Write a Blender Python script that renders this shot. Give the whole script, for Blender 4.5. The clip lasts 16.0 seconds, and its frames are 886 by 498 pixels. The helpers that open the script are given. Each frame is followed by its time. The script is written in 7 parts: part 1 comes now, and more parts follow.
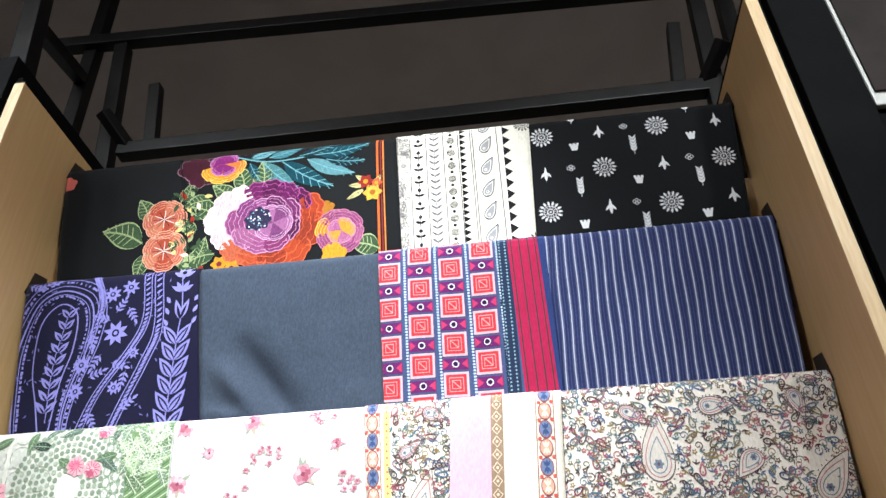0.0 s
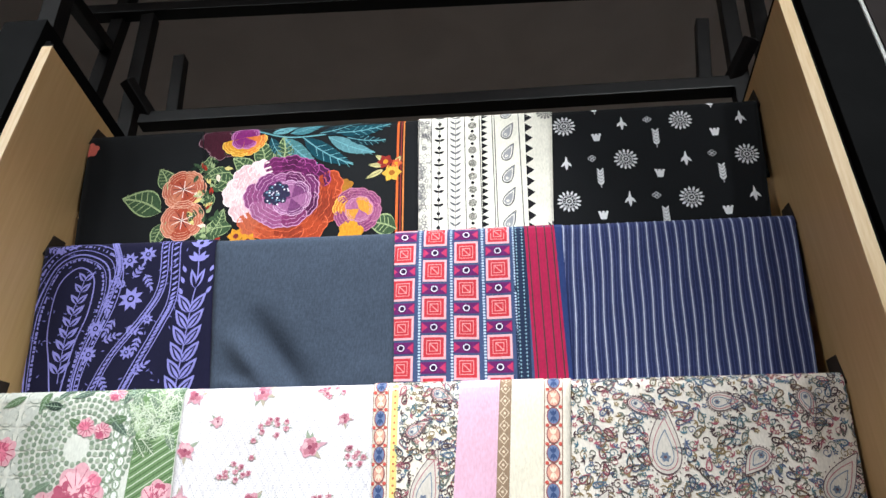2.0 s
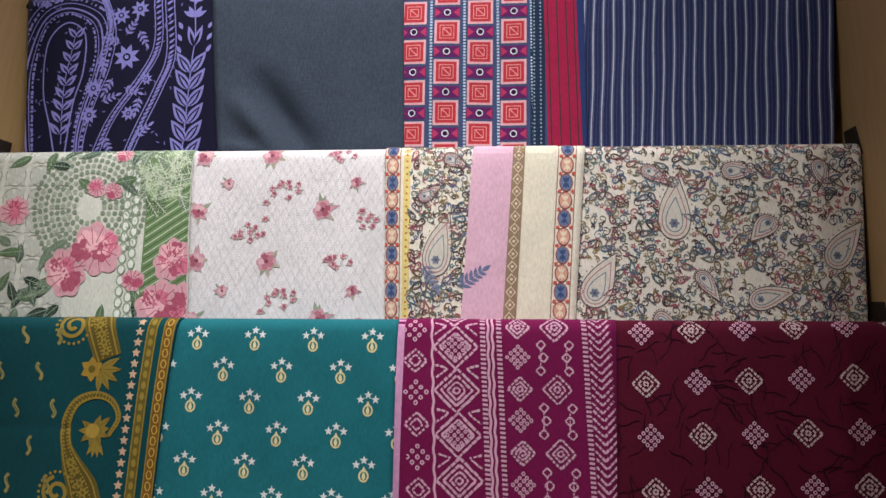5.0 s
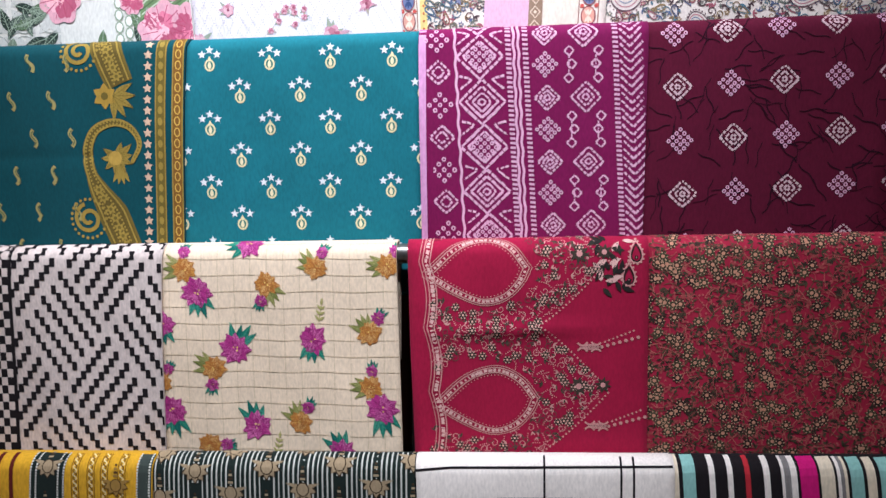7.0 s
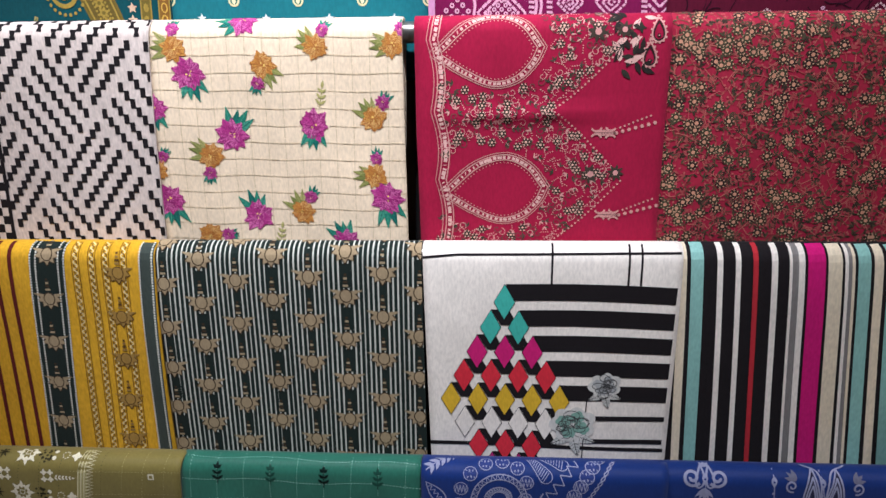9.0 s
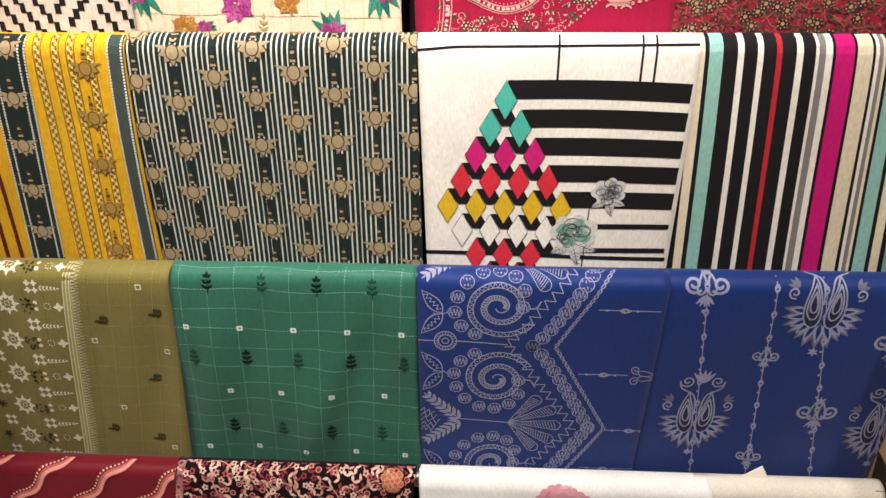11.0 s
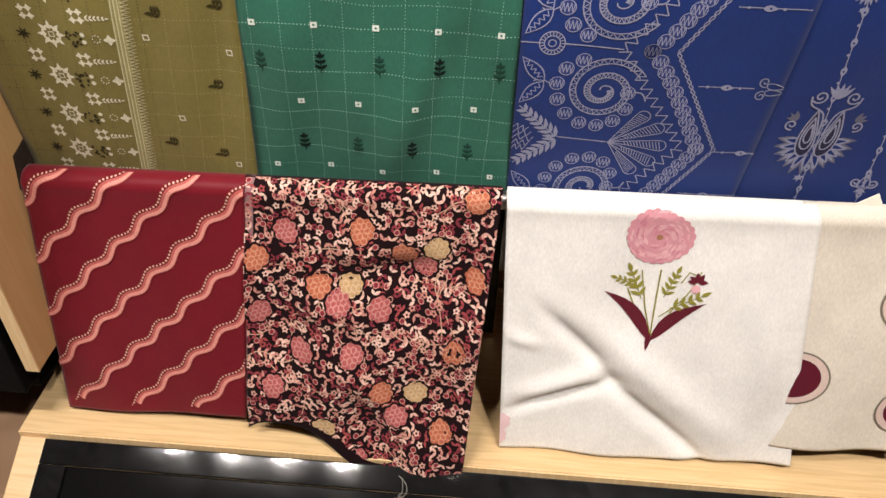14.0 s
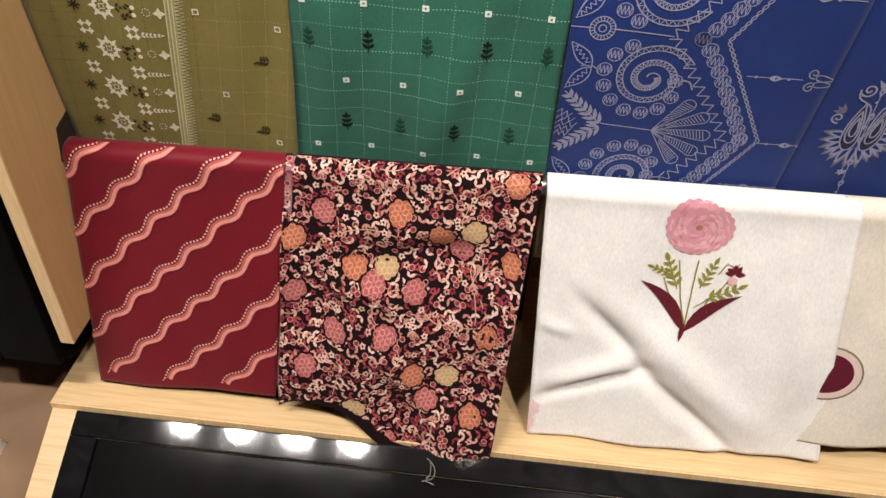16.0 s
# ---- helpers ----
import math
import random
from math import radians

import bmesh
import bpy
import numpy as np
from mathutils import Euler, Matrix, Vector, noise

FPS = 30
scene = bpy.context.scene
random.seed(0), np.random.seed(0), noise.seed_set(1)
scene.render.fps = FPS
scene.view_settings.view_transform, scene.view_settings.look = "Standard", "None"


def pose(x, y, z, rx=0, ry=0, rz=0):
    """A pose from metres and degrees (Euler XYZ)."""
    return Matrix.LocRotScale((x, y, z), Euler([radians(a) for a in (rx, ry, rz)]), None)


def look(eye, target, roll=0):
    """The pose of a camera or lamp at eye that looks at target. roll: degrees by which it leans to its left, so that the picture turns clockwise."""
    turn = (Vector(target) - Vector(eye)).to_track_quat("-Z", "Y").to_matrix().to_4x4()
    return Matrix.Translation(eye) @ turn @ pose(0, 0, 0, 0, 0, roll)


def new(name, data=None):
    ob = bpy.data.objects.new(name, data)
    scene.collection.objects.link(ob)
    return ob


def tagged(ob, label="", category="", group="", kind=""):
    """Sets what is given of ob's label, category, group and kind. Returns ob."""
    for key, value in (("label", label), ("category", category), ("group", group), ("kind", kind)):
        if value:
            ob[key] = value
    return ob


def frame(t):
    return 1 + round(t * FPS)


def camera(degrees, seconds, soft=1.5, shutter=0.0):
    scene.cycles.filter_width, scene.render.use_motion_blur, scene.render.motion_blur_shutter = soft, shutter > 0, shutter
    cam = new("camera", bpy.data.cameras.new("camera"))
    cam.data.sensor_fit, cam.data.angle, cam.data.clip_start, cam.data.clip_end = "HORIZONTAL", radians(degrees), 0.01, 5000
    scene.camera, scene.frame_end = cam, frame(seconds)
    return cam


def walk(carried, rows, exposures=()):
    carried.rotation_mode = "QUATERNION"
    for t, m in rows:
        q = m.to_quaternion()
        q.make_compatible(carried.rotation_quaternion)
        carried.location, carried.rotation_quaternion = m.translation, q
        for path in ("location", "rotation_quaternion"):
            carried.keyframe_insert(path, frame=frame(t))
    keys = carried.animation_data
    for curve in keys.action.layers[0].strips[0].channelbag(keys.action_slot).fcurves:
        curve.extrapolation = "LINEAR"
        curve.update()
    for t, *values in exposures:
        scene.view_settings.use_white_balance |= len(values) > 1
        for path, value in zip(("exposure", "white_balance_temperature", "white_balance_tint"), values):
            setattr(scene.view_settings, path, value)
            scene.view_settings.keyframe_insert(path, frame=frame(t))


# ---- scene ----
cam = camera(60.4, 16.0)
PATH = [
    (0, (0.199, 0.252, 1.355), (0.023, 1.889, 2.491), -1.9),
    (0.5, (0.199, 0.254, 1.353), (-0.012, 1.885, 2.491), -0.6),
    (1, (0.198, 0.26, 1.349), (-0.029, 1.895, 2.478), 0.4),
    (1.5, (0.195, 0.261, 1.348), (-0.026, 1.901, 2.471), 1.2),
    (2, (0.191, 0.258, 1.345), (-0.017, 1.905, 2.461), 1.7),
    (2.5, (0.188, 0.255, 1.338), (-0.016, 1.92, 2.427), 2.1),
    (3, (0.186, 0.255, 1.328), (-0.015, 1.954, 2.365), 2.2),
    (3.2, (0.183, 0.256, 1.328), (-0.019, 1.974, 2.333), 2.2),
    (5.3, (0.153, 0.286, 1.342), (-0.037, 2.219, 1.817), 1.8),
    (5.5, (0.15, 0.291, 1.351), (-0.037, 2.244, 1.739), 1.5),
    (6, (0.141, 0.306, 1.32), (-0.038, 2.28, 1.588), 1.0),
    (6.5, (0.133, 0.309, 1.29), (-0.046, 2.294, 1.451), 0.6),
    (7, (0.126, 0.312, 1.266), (-0.066, 2.303, 1.286), -0.1),
    (7.5, (0.125, 0.323, 1.244), (-0.079, 2.309, 1.13), -0.2),
    (8, (0.116, 0.328, 1.227), (-0.079, 2.307, 1.012), -0.0),
    (8.5, (0.107, 0.335, 1.201), (-0.068, 2.307, 0.917), 0.3),
    (8.7, (0.103, 0.337, 1.203), (-0.06, 2.303, 0.873), 0.3),
    (10.8, (0.086, 0.367, 1.132), (-0.027, 2.235, 0.427), 0.6),
    (11, (0.087, 0.372, 1.126), (-0.023, 2.222, 0.374), 0.7),
    (11.5, (0.081, 0.384, 1.112), (-0.01, 2.179, 0.233), 1.1),
    (12, (0.074, 0.393, 1.083), (-0.007, 2.117, 0.072), 1.2),
    (12.5, (0.064, 0.401, 1.053), (-0.009, 2.06, -0.062), 1.4),
    (13, (0.045, 0.41, 1.037), (-0.019, 2.013, -0.158), 1.8),
    (13.5, (0.014, 0.418, 1.025), (-0.059, 1.982, -0.219), 2.0),
    (14, (-0.026, 0.422, 1.018), (-0.103, 1.959, -0.259), 2.1),
    (14.5, (-0.055, 0.419, 1.016), (-0.164, 1.946, -0.272), 1.8),
    (15, (-0.081, 0.411, 1.016), (-0.217, 1.934, -0.274), 1.9),
    (15.5, (-0.081, 0.41, 1.013), (-0.22, 1.927, -0.283), 2.4),
    (16, (-0.063, 0.41, 1.008), (-0.157, 1.934, -0.283), 3.4),
]
EXPOSURES = [(0.0, 0.5, 5750, 3), (1.5, 0.22, 5750, 3), (3.0, -0.05, 5800, 2), (5.5, -0.65, 6200, 10), (6.3, -0.1, 5900, 12), (7.0, 0.25, 5450, 15), (8.5, 0.52, 5450, 14),
             (11.0, 1.38, 6550, 11), (12.5, 1.75, 6600, 11), (16.0, 1.7, 6550, 11)]
walk(cam, [(t, look(eye, target, roll)) for t, eye, target, roll in PATH], EXPOSURES)

# ---- world and lamps ----
world = bpy.data.worlds.new("shop_air")
scene.world = world
world.use_nodes = True
world.node_tree.nodes["Background"].inputs[0].default_value = (1.0, 0.93, 0.88, 1)
world.node_tree.nodes["Background"].inputs[1].default_value = 0.16
LAMP_Z, LAMP_Y = 3.08, 0.02
CEIL = 3.2


# ---- materials ----
def lin(c):
    """Linear colour from a 0 to 255 sRGB triple."""
    return tuple(((v / 255) / 12.92 if v / 255 <= 0.04045 else ((v / 255 + 0.055) / 1.055) ** 2.4) for v in c) + (1,)


def node_mat(name):
    m = bpy.data.materials.new(name)
    m.use_nodes = True
    return m, m.node_tree.nodes, m.node_tree.links, m.node_tree.nodes["Principled BSDF"]


def mixed(nodes, links, fac, a, b):
    """A colour mix node between a and b by the socket fac."""
    n = nodes.new("ShaderNodeMix")
    n.data_type = "RGBA"
    links.new(fac, n.inputs[0])
    n.inputs[6].default_value, n.inputs[7].default_value = a, b
    return n


FABRICS = {}


def fabric(c, rough=0.85, weave=1.0, sheen=0.04):
    """Woven cloth dyed in the colour c, with thread relief and slight mottling."""
    key = (tuple(c), rough, weave, sheen)
    if key in FABRICS:
        return FABRICS[key]
    m, n, l, p = node_mat("cloth_%02x%02x%02x" % tuple(c))
    co = n.new("ShaderNodeTexCoord")
    big = n.new("ShaderNodeTexNoise")
    big.inputs["Scale"].default_value, big.inputs["Detail"].default_value = 22, 4
    l.new(co.outputs["Object"], big.inputs["Vector"])
    fine = n.new("ShaderNodeTexNoise")
    fine.inputs["Scale"].default_value, fine.inputs["Detail"].default_value = 420, 2
    stretch = n.new("ShaderNodeMapping")
    stretch.inputs["Scale"].default_value = (1.0, 1.0, 0.35)
    l.new(co.outputs["Object"], stretch.inputs["Vector"])
    l.new(stretch.outputs["Vector"], fine.inputs["Vector"])
    base = lin(c)
    a = mixed(n, l, big.outputs["Fac"], tuple(v * 0.86 for v in base[:3]) + (1,), tuple(min(1, v * 1.12) for v in base[:3]) + (1,))
    b = n.new("ShaderNodeMix")
    b.data_type, b.blend_type = "RGBA", "MULTIPLY"
    b.inputs[0].default_value = 0.45 * weave
    l.new(a.outputs[2], b.inputs[6])
    ramp = n.new("ShaderNodeMapRange")
    ramp.inputs[1].default_value, ramp.inputs[2].default_value = 0.3, 0.7
    ramp.inputs[3].default_value, ramp.inputs[4].default_value = 0.7, 1.1
    l.new(fine.outputs["Fac"], ramp.inputs[0])
    l.new(ramp.outputs[0], b.inputs[7])
    l.new(b.outputs[2], p.inputs["Base Color"])
    waves = []
    for axis in ("X", "Z"):
        w = n.new("ShaderNodeTexWave")
        w.bands_direction = axis
        w.inputs["Scale"].default_value, w.inputs["Distortion"].default_value = 260, 1.5
        l.new(co.outputs["Object"], w.inputs["Vector"])
        waves.append(w)
    add = n.new("ShaderNodeMath")
    l.new(waves[0].outputs["Fac"], add.inputs[0])
    l.new(waves[1].outputs["Fac"], add.inputs[1])
    bump = n.new("ShaderNodeBump")
    bump.inputs["Strength"].default_value, bump.inputs["Distance"].default_value = 0.14 * weave, 0.0006
    l.new(add.outputs[0], bump.inputs["Height"])
    l.new(bump.outputs["Normal"], p.inputs["Normal"])
    p.inputs["Roughness"].default_value = rough
    p.inputs["Sheen Weight"].default_value = sheen
    p.inputs["Specular IOR Level"].default_value = 0.12
    FABRICS[key] = m
    return m


def surface(name, a, b, scale, rough, metal=0.0, bump=0.1, stretch=(1, 1, 1), detail=6, rvar=0.1, spec=0.5):
    """A mottled or grained solid: two colours mixed by stretched noise, with relief and uneven gloss."""
    m, n, l, p = node_mat(name)
    co = n.new("ShaderNodeTexCoord")
    mp = n.new("ShaderNodeMapping")
    mp.inputs["Scale"].default_value = stretch
    l.new(co.outputs["Object"], mp.inputs["Vector"])
    t = n.new("ShaderNodeTexNoise")
    t.inputs["Scale"].default_value, t.inputs["Detail"].default_value = scale, detail
    t.inputs["Distortion"].default_value = 0.6
    l.new(mp.outputs["Vector"], t.inputs["Vector"])
    r = n.new("ShaderNodeMapRange")
    r.inputs[1].default_value, r.inputs[2].default_value = 0.32, 0.68
    l.new(t.outputs["Fac"], r.inputs[0])
    l.new(mixed(n, l, r.outputs[0], lin(a), lin(b)).outputs[2], p.inputs["Base Color"])
    t2 = n.new("ShaderNodeTexNoise")
    t2.inputs["Scale"].default_value, t2.inputs["Detail"].default_value = scale * 0.3, 3
    l.new(co.outputs["Object"], t2.inputs["Vector"])
    rr = n.new("ShaderNodeMapRange")
    rr.inputs[3].default_value, rr.inputs[4].default_value = max(0.02, rough - rvar), min(1, rough + rvar)
    l.new(t2.outputs["Fac"], rr.inputs[0])
    l.new(rr.outputs[0], p.inputs["Roughness"])
    bp = n.new("ShaderNodeBump")
    bp.inputs["Strength"].default_value, bp.inputs["Distance"].default_value = bump, 0.002
    l.new(t.outputs["Fac"], bp.inputs["Height"])
    l.new(bp.outputs["Normal"], p.inputs["Normal"])
    p.inputs["Metallic"].default_value = metal
    p.inputs["Specular IOR Level"].default_value = spec
    return m


def glow(name, c, strength):
    m, n, l, p = node_mat(name)
    p.inputs["Emission Color"].default_value = c + (1,)
    p.inputs["Emission Strength"].default_value = strength
    return m


WOOD = surface("maple_laminate", (202, 164, 112), (210, 174, 122), 22, 0.42, bump=0.03, stretch=(5, 5, 0.3))
WOOD_FLAT = surface("maple_laminate_shelf", (214, 178, 128), (230, 198, 150), 30, 0.4, bump=0.05, stretch=(0.35, 6, 6))
# paler maple for front edges: the light they catch is in the colour
WOOD_EDGE_LIT = surface("maple_edge_lit", (222, 186, 134), (236, 206, 160), 40, 0.45, bump=0.06, stretch=(6, 6, 0.5))
BLACK = surface("black_laminate", (9, 9, 10), (15, 15, 16), 25, 0.62, bump=0.08, rvar=0.12, spec=0.05)
BLACK_METAL = surface("black_painted_steel", (12, 10, 10), (22, 18, 18), 45, 0.45, bump=0.15, spec=0.25)
GLOSS = surface("black_gloss_panel", (9, 9, 10), (18, 18, 19), 30, 0.06, bump=0.06, stretch=(9, 0.5, 0.5), rvar=0.04)
GLOSS_FRAME = surface("black_gloss_frame", (16, 16, 17), (28, 28, 29), 60, 0.055, bump=0.04, rvar=0.03)
STEEL = surface("zinc_rod", (120, 118, 114), (160, 158, 152), 60, 0.32, metal=0.9, bump=0.05)
CEILING = surface("ceiling_paint", (206, 196, 190), (216, 206, 200), 5, 0.85, bump=0.05)
WALL = surface("wall_paint", (176, 170, 166), (188, 182, 177), 6, 0.85, bump=0.06)
FLOOR = surface("floor_tile", (124, 98, 76), (146, 118, 94), 7, 0.35, bump=0.04, detail=8)
GROUT = surface("floor_grout", (82, 68, 56), (96, 80, 66), 40, 0.9)
WHITE = surface("white_plastic_edge", (214, 212, 206), (230, 228, 222), 20, 0.45, bump=0.05)
POSTER = surface("poster_print", (34, 28, 27), (58, 50, 48), 9, 0.7, bump=0.0, detail=9, spec=0.15)
PAPER = surface("white_paper", (214, 204, 188), (232, 224, 210), 14, 0.7, bump=0.3)
# dark brown that stands for the shade inside the rod notches
SLOT_SHADE = surface("slot_shade", (36, 26, 20), (52, 38, 28), 40, 0.8)
LED = glow("led_face", (1.0, 0.9, 0.76), 4)


# ---- mesh helpers ----
def part(name, bm, material, parent=None, label=""):
    """Links a bmesh as one mesh object, under parent where one is given."""
    me = bpy.data.meshes.new(name)
    bm.normal_update()
    bm.to_mesh(me)
    bm.free()
    me.materials.append(material)
    ob = new(name, me)
    if parent is not None:
        ob.parent = parent
    if label:
        ob["label"] = label
    return ob


def box(lo, hi, bevel=0.0015):
    bm = bmesh.new()
    bmesh.ops.create_cube(bm, size=1)
    for v in bm.verts:
        v.co = [lo[i] + (v.co[i] + 0.5) * (hi[i] - lo[i]) for i in range(3)]
    if bevel:
        bmesh.ops.bevel(bm, geom=bm.edges[:], offset=bevel, segments=2, affect="EDGES", profile=0.6)
    return bm


def tube(a, b, r, n=16):
    """A round bar from a to b with closed ends."""
    bm = bmesh.new()
    a, b = Vector(a), Vector(b)
    bmesh.ops.create_cone(bm, cap_ends=True, segments=n, radius1=r, radius2=r, depth=(b - a).length)
    bmesh.ops.transform(bm, matrix=Matrix.Translation((a + b) / 2) @ (b - a).to_track_quat("Z", "Y").to_matrix().to_4x4(), verts=bm.verts)
    for f in bm.faces:
        f.smooth = len(f.verts) == 4
    return bm


def beam(a, b, w, h, bevel=0.003):
    """A square steel tube from a to b, w by h in section."""
    a, b = Vector(a), Vector(b)
    bm = box((-w / 2, -h / 2, 0), (w / 2, h / 2, (b - a).length), bevel)
    bmesh.ops.transform(bm, matrix=Matrix.Translation(a) @ (b - a).to_track_quat("Z", "Y").to_matrix().to_4x4(), verts=bm.verts)
    return bm


def empty(name, at=(0, 0, 0)):
    e = new(name)
    e.location = at
    return e


# ---- shell of the shop ----
tagged(part("floor", box((-4, -4, -0.05), (4, 2.6, -0.002), 0), GROUT), "brown polished floor tiles with thin dark joints", "floor", kind="structure")
tagged(part("ceiling", box((-4, -4, CEIL), (4, 2.6, CEIL + 0.1), 0), CEILING), "plain grey-brown painted ceiling in dim light", "ceiling", kind="structure")
tagged(part("wall_north", box((-4, 2.6, 0), (4, 2.7, CEIL), 0), WALL), "plain painted wall behind the display", "wall", kind="structure")
tagged(part("wall_south", box((-4, -4.1, 0), (4, -4, CEIL), 0), WALL), "plain painted wall of the shop", "wall", kind="structure")
tagged(part("wall_west", box((-4.1, -4, 0), (-4, 2.6, CEIL), 0), WALL), "plain painted wall of the shop", "wall", kind="structure")
tagged(part("wall_east", box((4, -4, 0), (4.1, 2.6, CEIL), 0), WALL), "plain painted wall of the shop", "wall", kind="structure")


def downlight(x, y, watts=40, spread=116, aim=(0, 0.95, -1.0)):
    e = empty("ceiling_spotlight", (x, y, LAMP_Z))
    tagged(e, "round recessed ceiling spotlight with warm white face", "light", group="ceiling spotlights")
    bm = bmesh.new()
    bmesh.ops.create_cone(bm, cap_ends=False, segments=24, radius1=0.062, radius2=0.05, depth=CEIL - LAMP_Z)
    bmesh.ops.translate(bm, verts=bm.verts, vec=(0, 0, (CEIL - LAMP_Z) / 2))
    part("housing", bm, BLACK_METAL, e)
    bm = bmesh.new()
    bmesh.ops.create_cone(bm, cap_ends=True, segments=24, radius1=0.048, radius2=0.048, depth=0.006)
    bmesh.ops.translate(bm, verts=bm.verts, vec=(0, 0, 0.02))
    part("led_face", bm, LED, e, "glowing warm white face")
    lamp = bpy.data.lights.new("spot", "SPOT")
    lamp.energy, lamp.color, lamp.spot_size, lamp.spot_blend, lamp.shadow_soft_size = watts, (1.0, 0.95, 0.9), radians(spread), 1.0, 0.05
    lo = new("lamp", lamp)
    lo.parent = e
    lo.matrix_basis = look((0, 0, -0.004), aim)


downlight(-0.02, LAMP_Y, 300, 42, (-0.08, 1.20, -1.28))
for x, watts in ((-1.57, 28), (-1.26, 28), (-0.95, 28), (-0.64, 30)):
    downlight(x, LAMP_Y, watts)
for x, watts in ((0.62, 80), (1.15, 62)):
    downlight(x, LAMP_Y - 0.45, watts, aim=(0, 1.35, -1.0))

# ---- display bay ----
XI, YF, YB, ZT = 0.60, 1.07, 1.43, 2.35
TOPS = [(2.300, 0.0), (2.047, 0.0), (1.782, 0.004), (1.540, 0.009), (1.287, 0.012), (1.034, 0.018), (0.767, 0.021), (0.482, 0.022)]
NOM = [2.317 - 0.263 * k for k in range(8)]
YROD = [1.26 - 0.01 * k for k in range(8)]
RC = 0.017


def side_panel(sign, name):
    """A laminated side panel with a dark plate as the shaded notch for each rod, edge-banded in front."""
    e = empty(name, (sign * XI, YF, 0.1))
    tagged(e, "pale maple laminate side panel with notches that carry the rods", "cabinet panel", kind="structure")
    def put(n, bm, mat, label=""):
        bmesh.ops.translate(bm, verts=bm.verts, vec=(-sign * XI, -YF, -0.1))
        return part(n, bm, mat, e, label)
    x0, x1 = sorted((sign * XI, sign * (XI + 0.018)))
    put("panel", box((x0, YF + 0.002, 0.215), (x1, YB, ZT), 0.0008), WOOD)
    put("edge_band", box((x0 - 0.0004, YF - 0.001, 0.215), (x1 + 0.0004, YF + 0.0018, ZT), 0.0005), WOOD_EDGE_LIT, "lighter edge strip")
    put("top_strip", box((x0 - 0.0006, YF, ZT + 0.0005), (x1 + 0.0006, YB, ZT + 0.006), 0.001), BLACK)
    for k in range(8):
        z, y = TOPS[k][0] + TOPS[k][1] * sign * XI, YROD[k]
        # nothing is cut: a dark plate on the face shows the notch's shade
        bm = bmesh.new()
        xs = sign * (XI - 0.0012)
        vs = [bm.verts.new((xs, y + a, z + b)) for a, b in ((-0.022, -0.022), (0.022, -0.022), (0.022, 0.03), (-0.012, 0.022))]
        f = bm.faces.new(vs)
        r = bmesh.ops.extrude_face_region(bm, geom=[f])
        bmesh.ops.translate(bm, verts=[v for v in r["geom"] if isinstance(v, bmesh.types.BMVert)], vec=(sign * 0.001, 0, 0))
        bmesh.ops.recalc_face_normals(bm, faces=bm.faces)
        put("notch", bm, SLOT_SHADE, "dark cut-out notch")
        put("bracket", box((min(xs, xs - sign * 0.012), y - 0.013, z - 0.026), (max(xs, xs - sign * 0.012), y + 0.013, z - 0.004), 0.002), STEEL, "metal rod bracket")


side_panel(-1, "cabinet_panel_west")
side_panel(1, "cabinet_panel_east")
tagged(part("cabinet_back", box((-XI, YB, 0.1), (XI, YB + 0.012, 2.30), 0), WOOD), "pale maple laminate back board of the display bay", "cabinet panel", kind="structure")
tagged(part("centre_upright", beam((0.002, 1.31, 0.12), (0.002, 1.36, 2.29), 0.03, 0.03), BLACK_METAL), "slim black steel upright behind the hanging cloths", "upright")
for k in range(8):
    z, b = TOPS[k]
    tagged(part("hanging_rod", tube((-XI + 0.002, YROD[k], z - b * XI - RC), (XI - 0.002, YROD[k], z + b * XI - RC), 0.012), STEEL), "round metal rod that carries a row of folded cloths", "rod", group="hanging rods")

# black carcass either side, with framed posters in the neighbouring bays
for sign in (-1, 1):
    e = empty("black_cabinet", (sign * 0.66, YF, 0.17))
    tagged(e, "black laminate cabinet with a framed poster beside the display", "cabinet")
    def put(n, lo, hi, mat, label="", bv=0.002):
        lo, hi = [min(a, b) for a, b in zip(lo, hi)], [max(a, b) for a, b in zip(lo, hi)]
        bm = box(lo, hi, bv)
        bmesh.ops.translate(bm, verts=bm.verts, vec=(-sign * 0.66, -YF, -0.17))
        return part(n, bm, mat, e, label)
    put("post", (sign * 0.630, YF - 0.004, 0.17), (sign * 0.712, YB, 2.42), BLACK)
    put("post_return", (sign * 0.6185, YF + 0.012, 0.19), (sign * 0.6295, YB, 2.38), BLACK)
    put("recess_panel", (sign * 0.7125, YF + 0.022, 0.17), (sign * 1.30, YF + 0.045, 2.42), BLACK)
    put("base", (sign * 0.65, YF + 0.05, 0.12), (sign * 1.30, YB, 0.168), BLACK)
    p0, p1 = (2.115, 2.40) if sign > 0 else (0.205, 0.50)
    x0 = 0.722 if sign > 0 else 0.735
    put("poster_frame", (sign * (x0 - 0.012 * (sign < 0)), YF + 0.010, p0 - 0.012), (sign * 1.2, YF + 0.0215, p1), WHITE, "white poster frame", 0.003)
    put("poster", (sign * (x0 + 0.005), YF + 0.006, p0 + 0.012), (sign * 1.19, YF + 0.0095, p1 - 0.01), POSTER, "grey printed poster", 0.001)

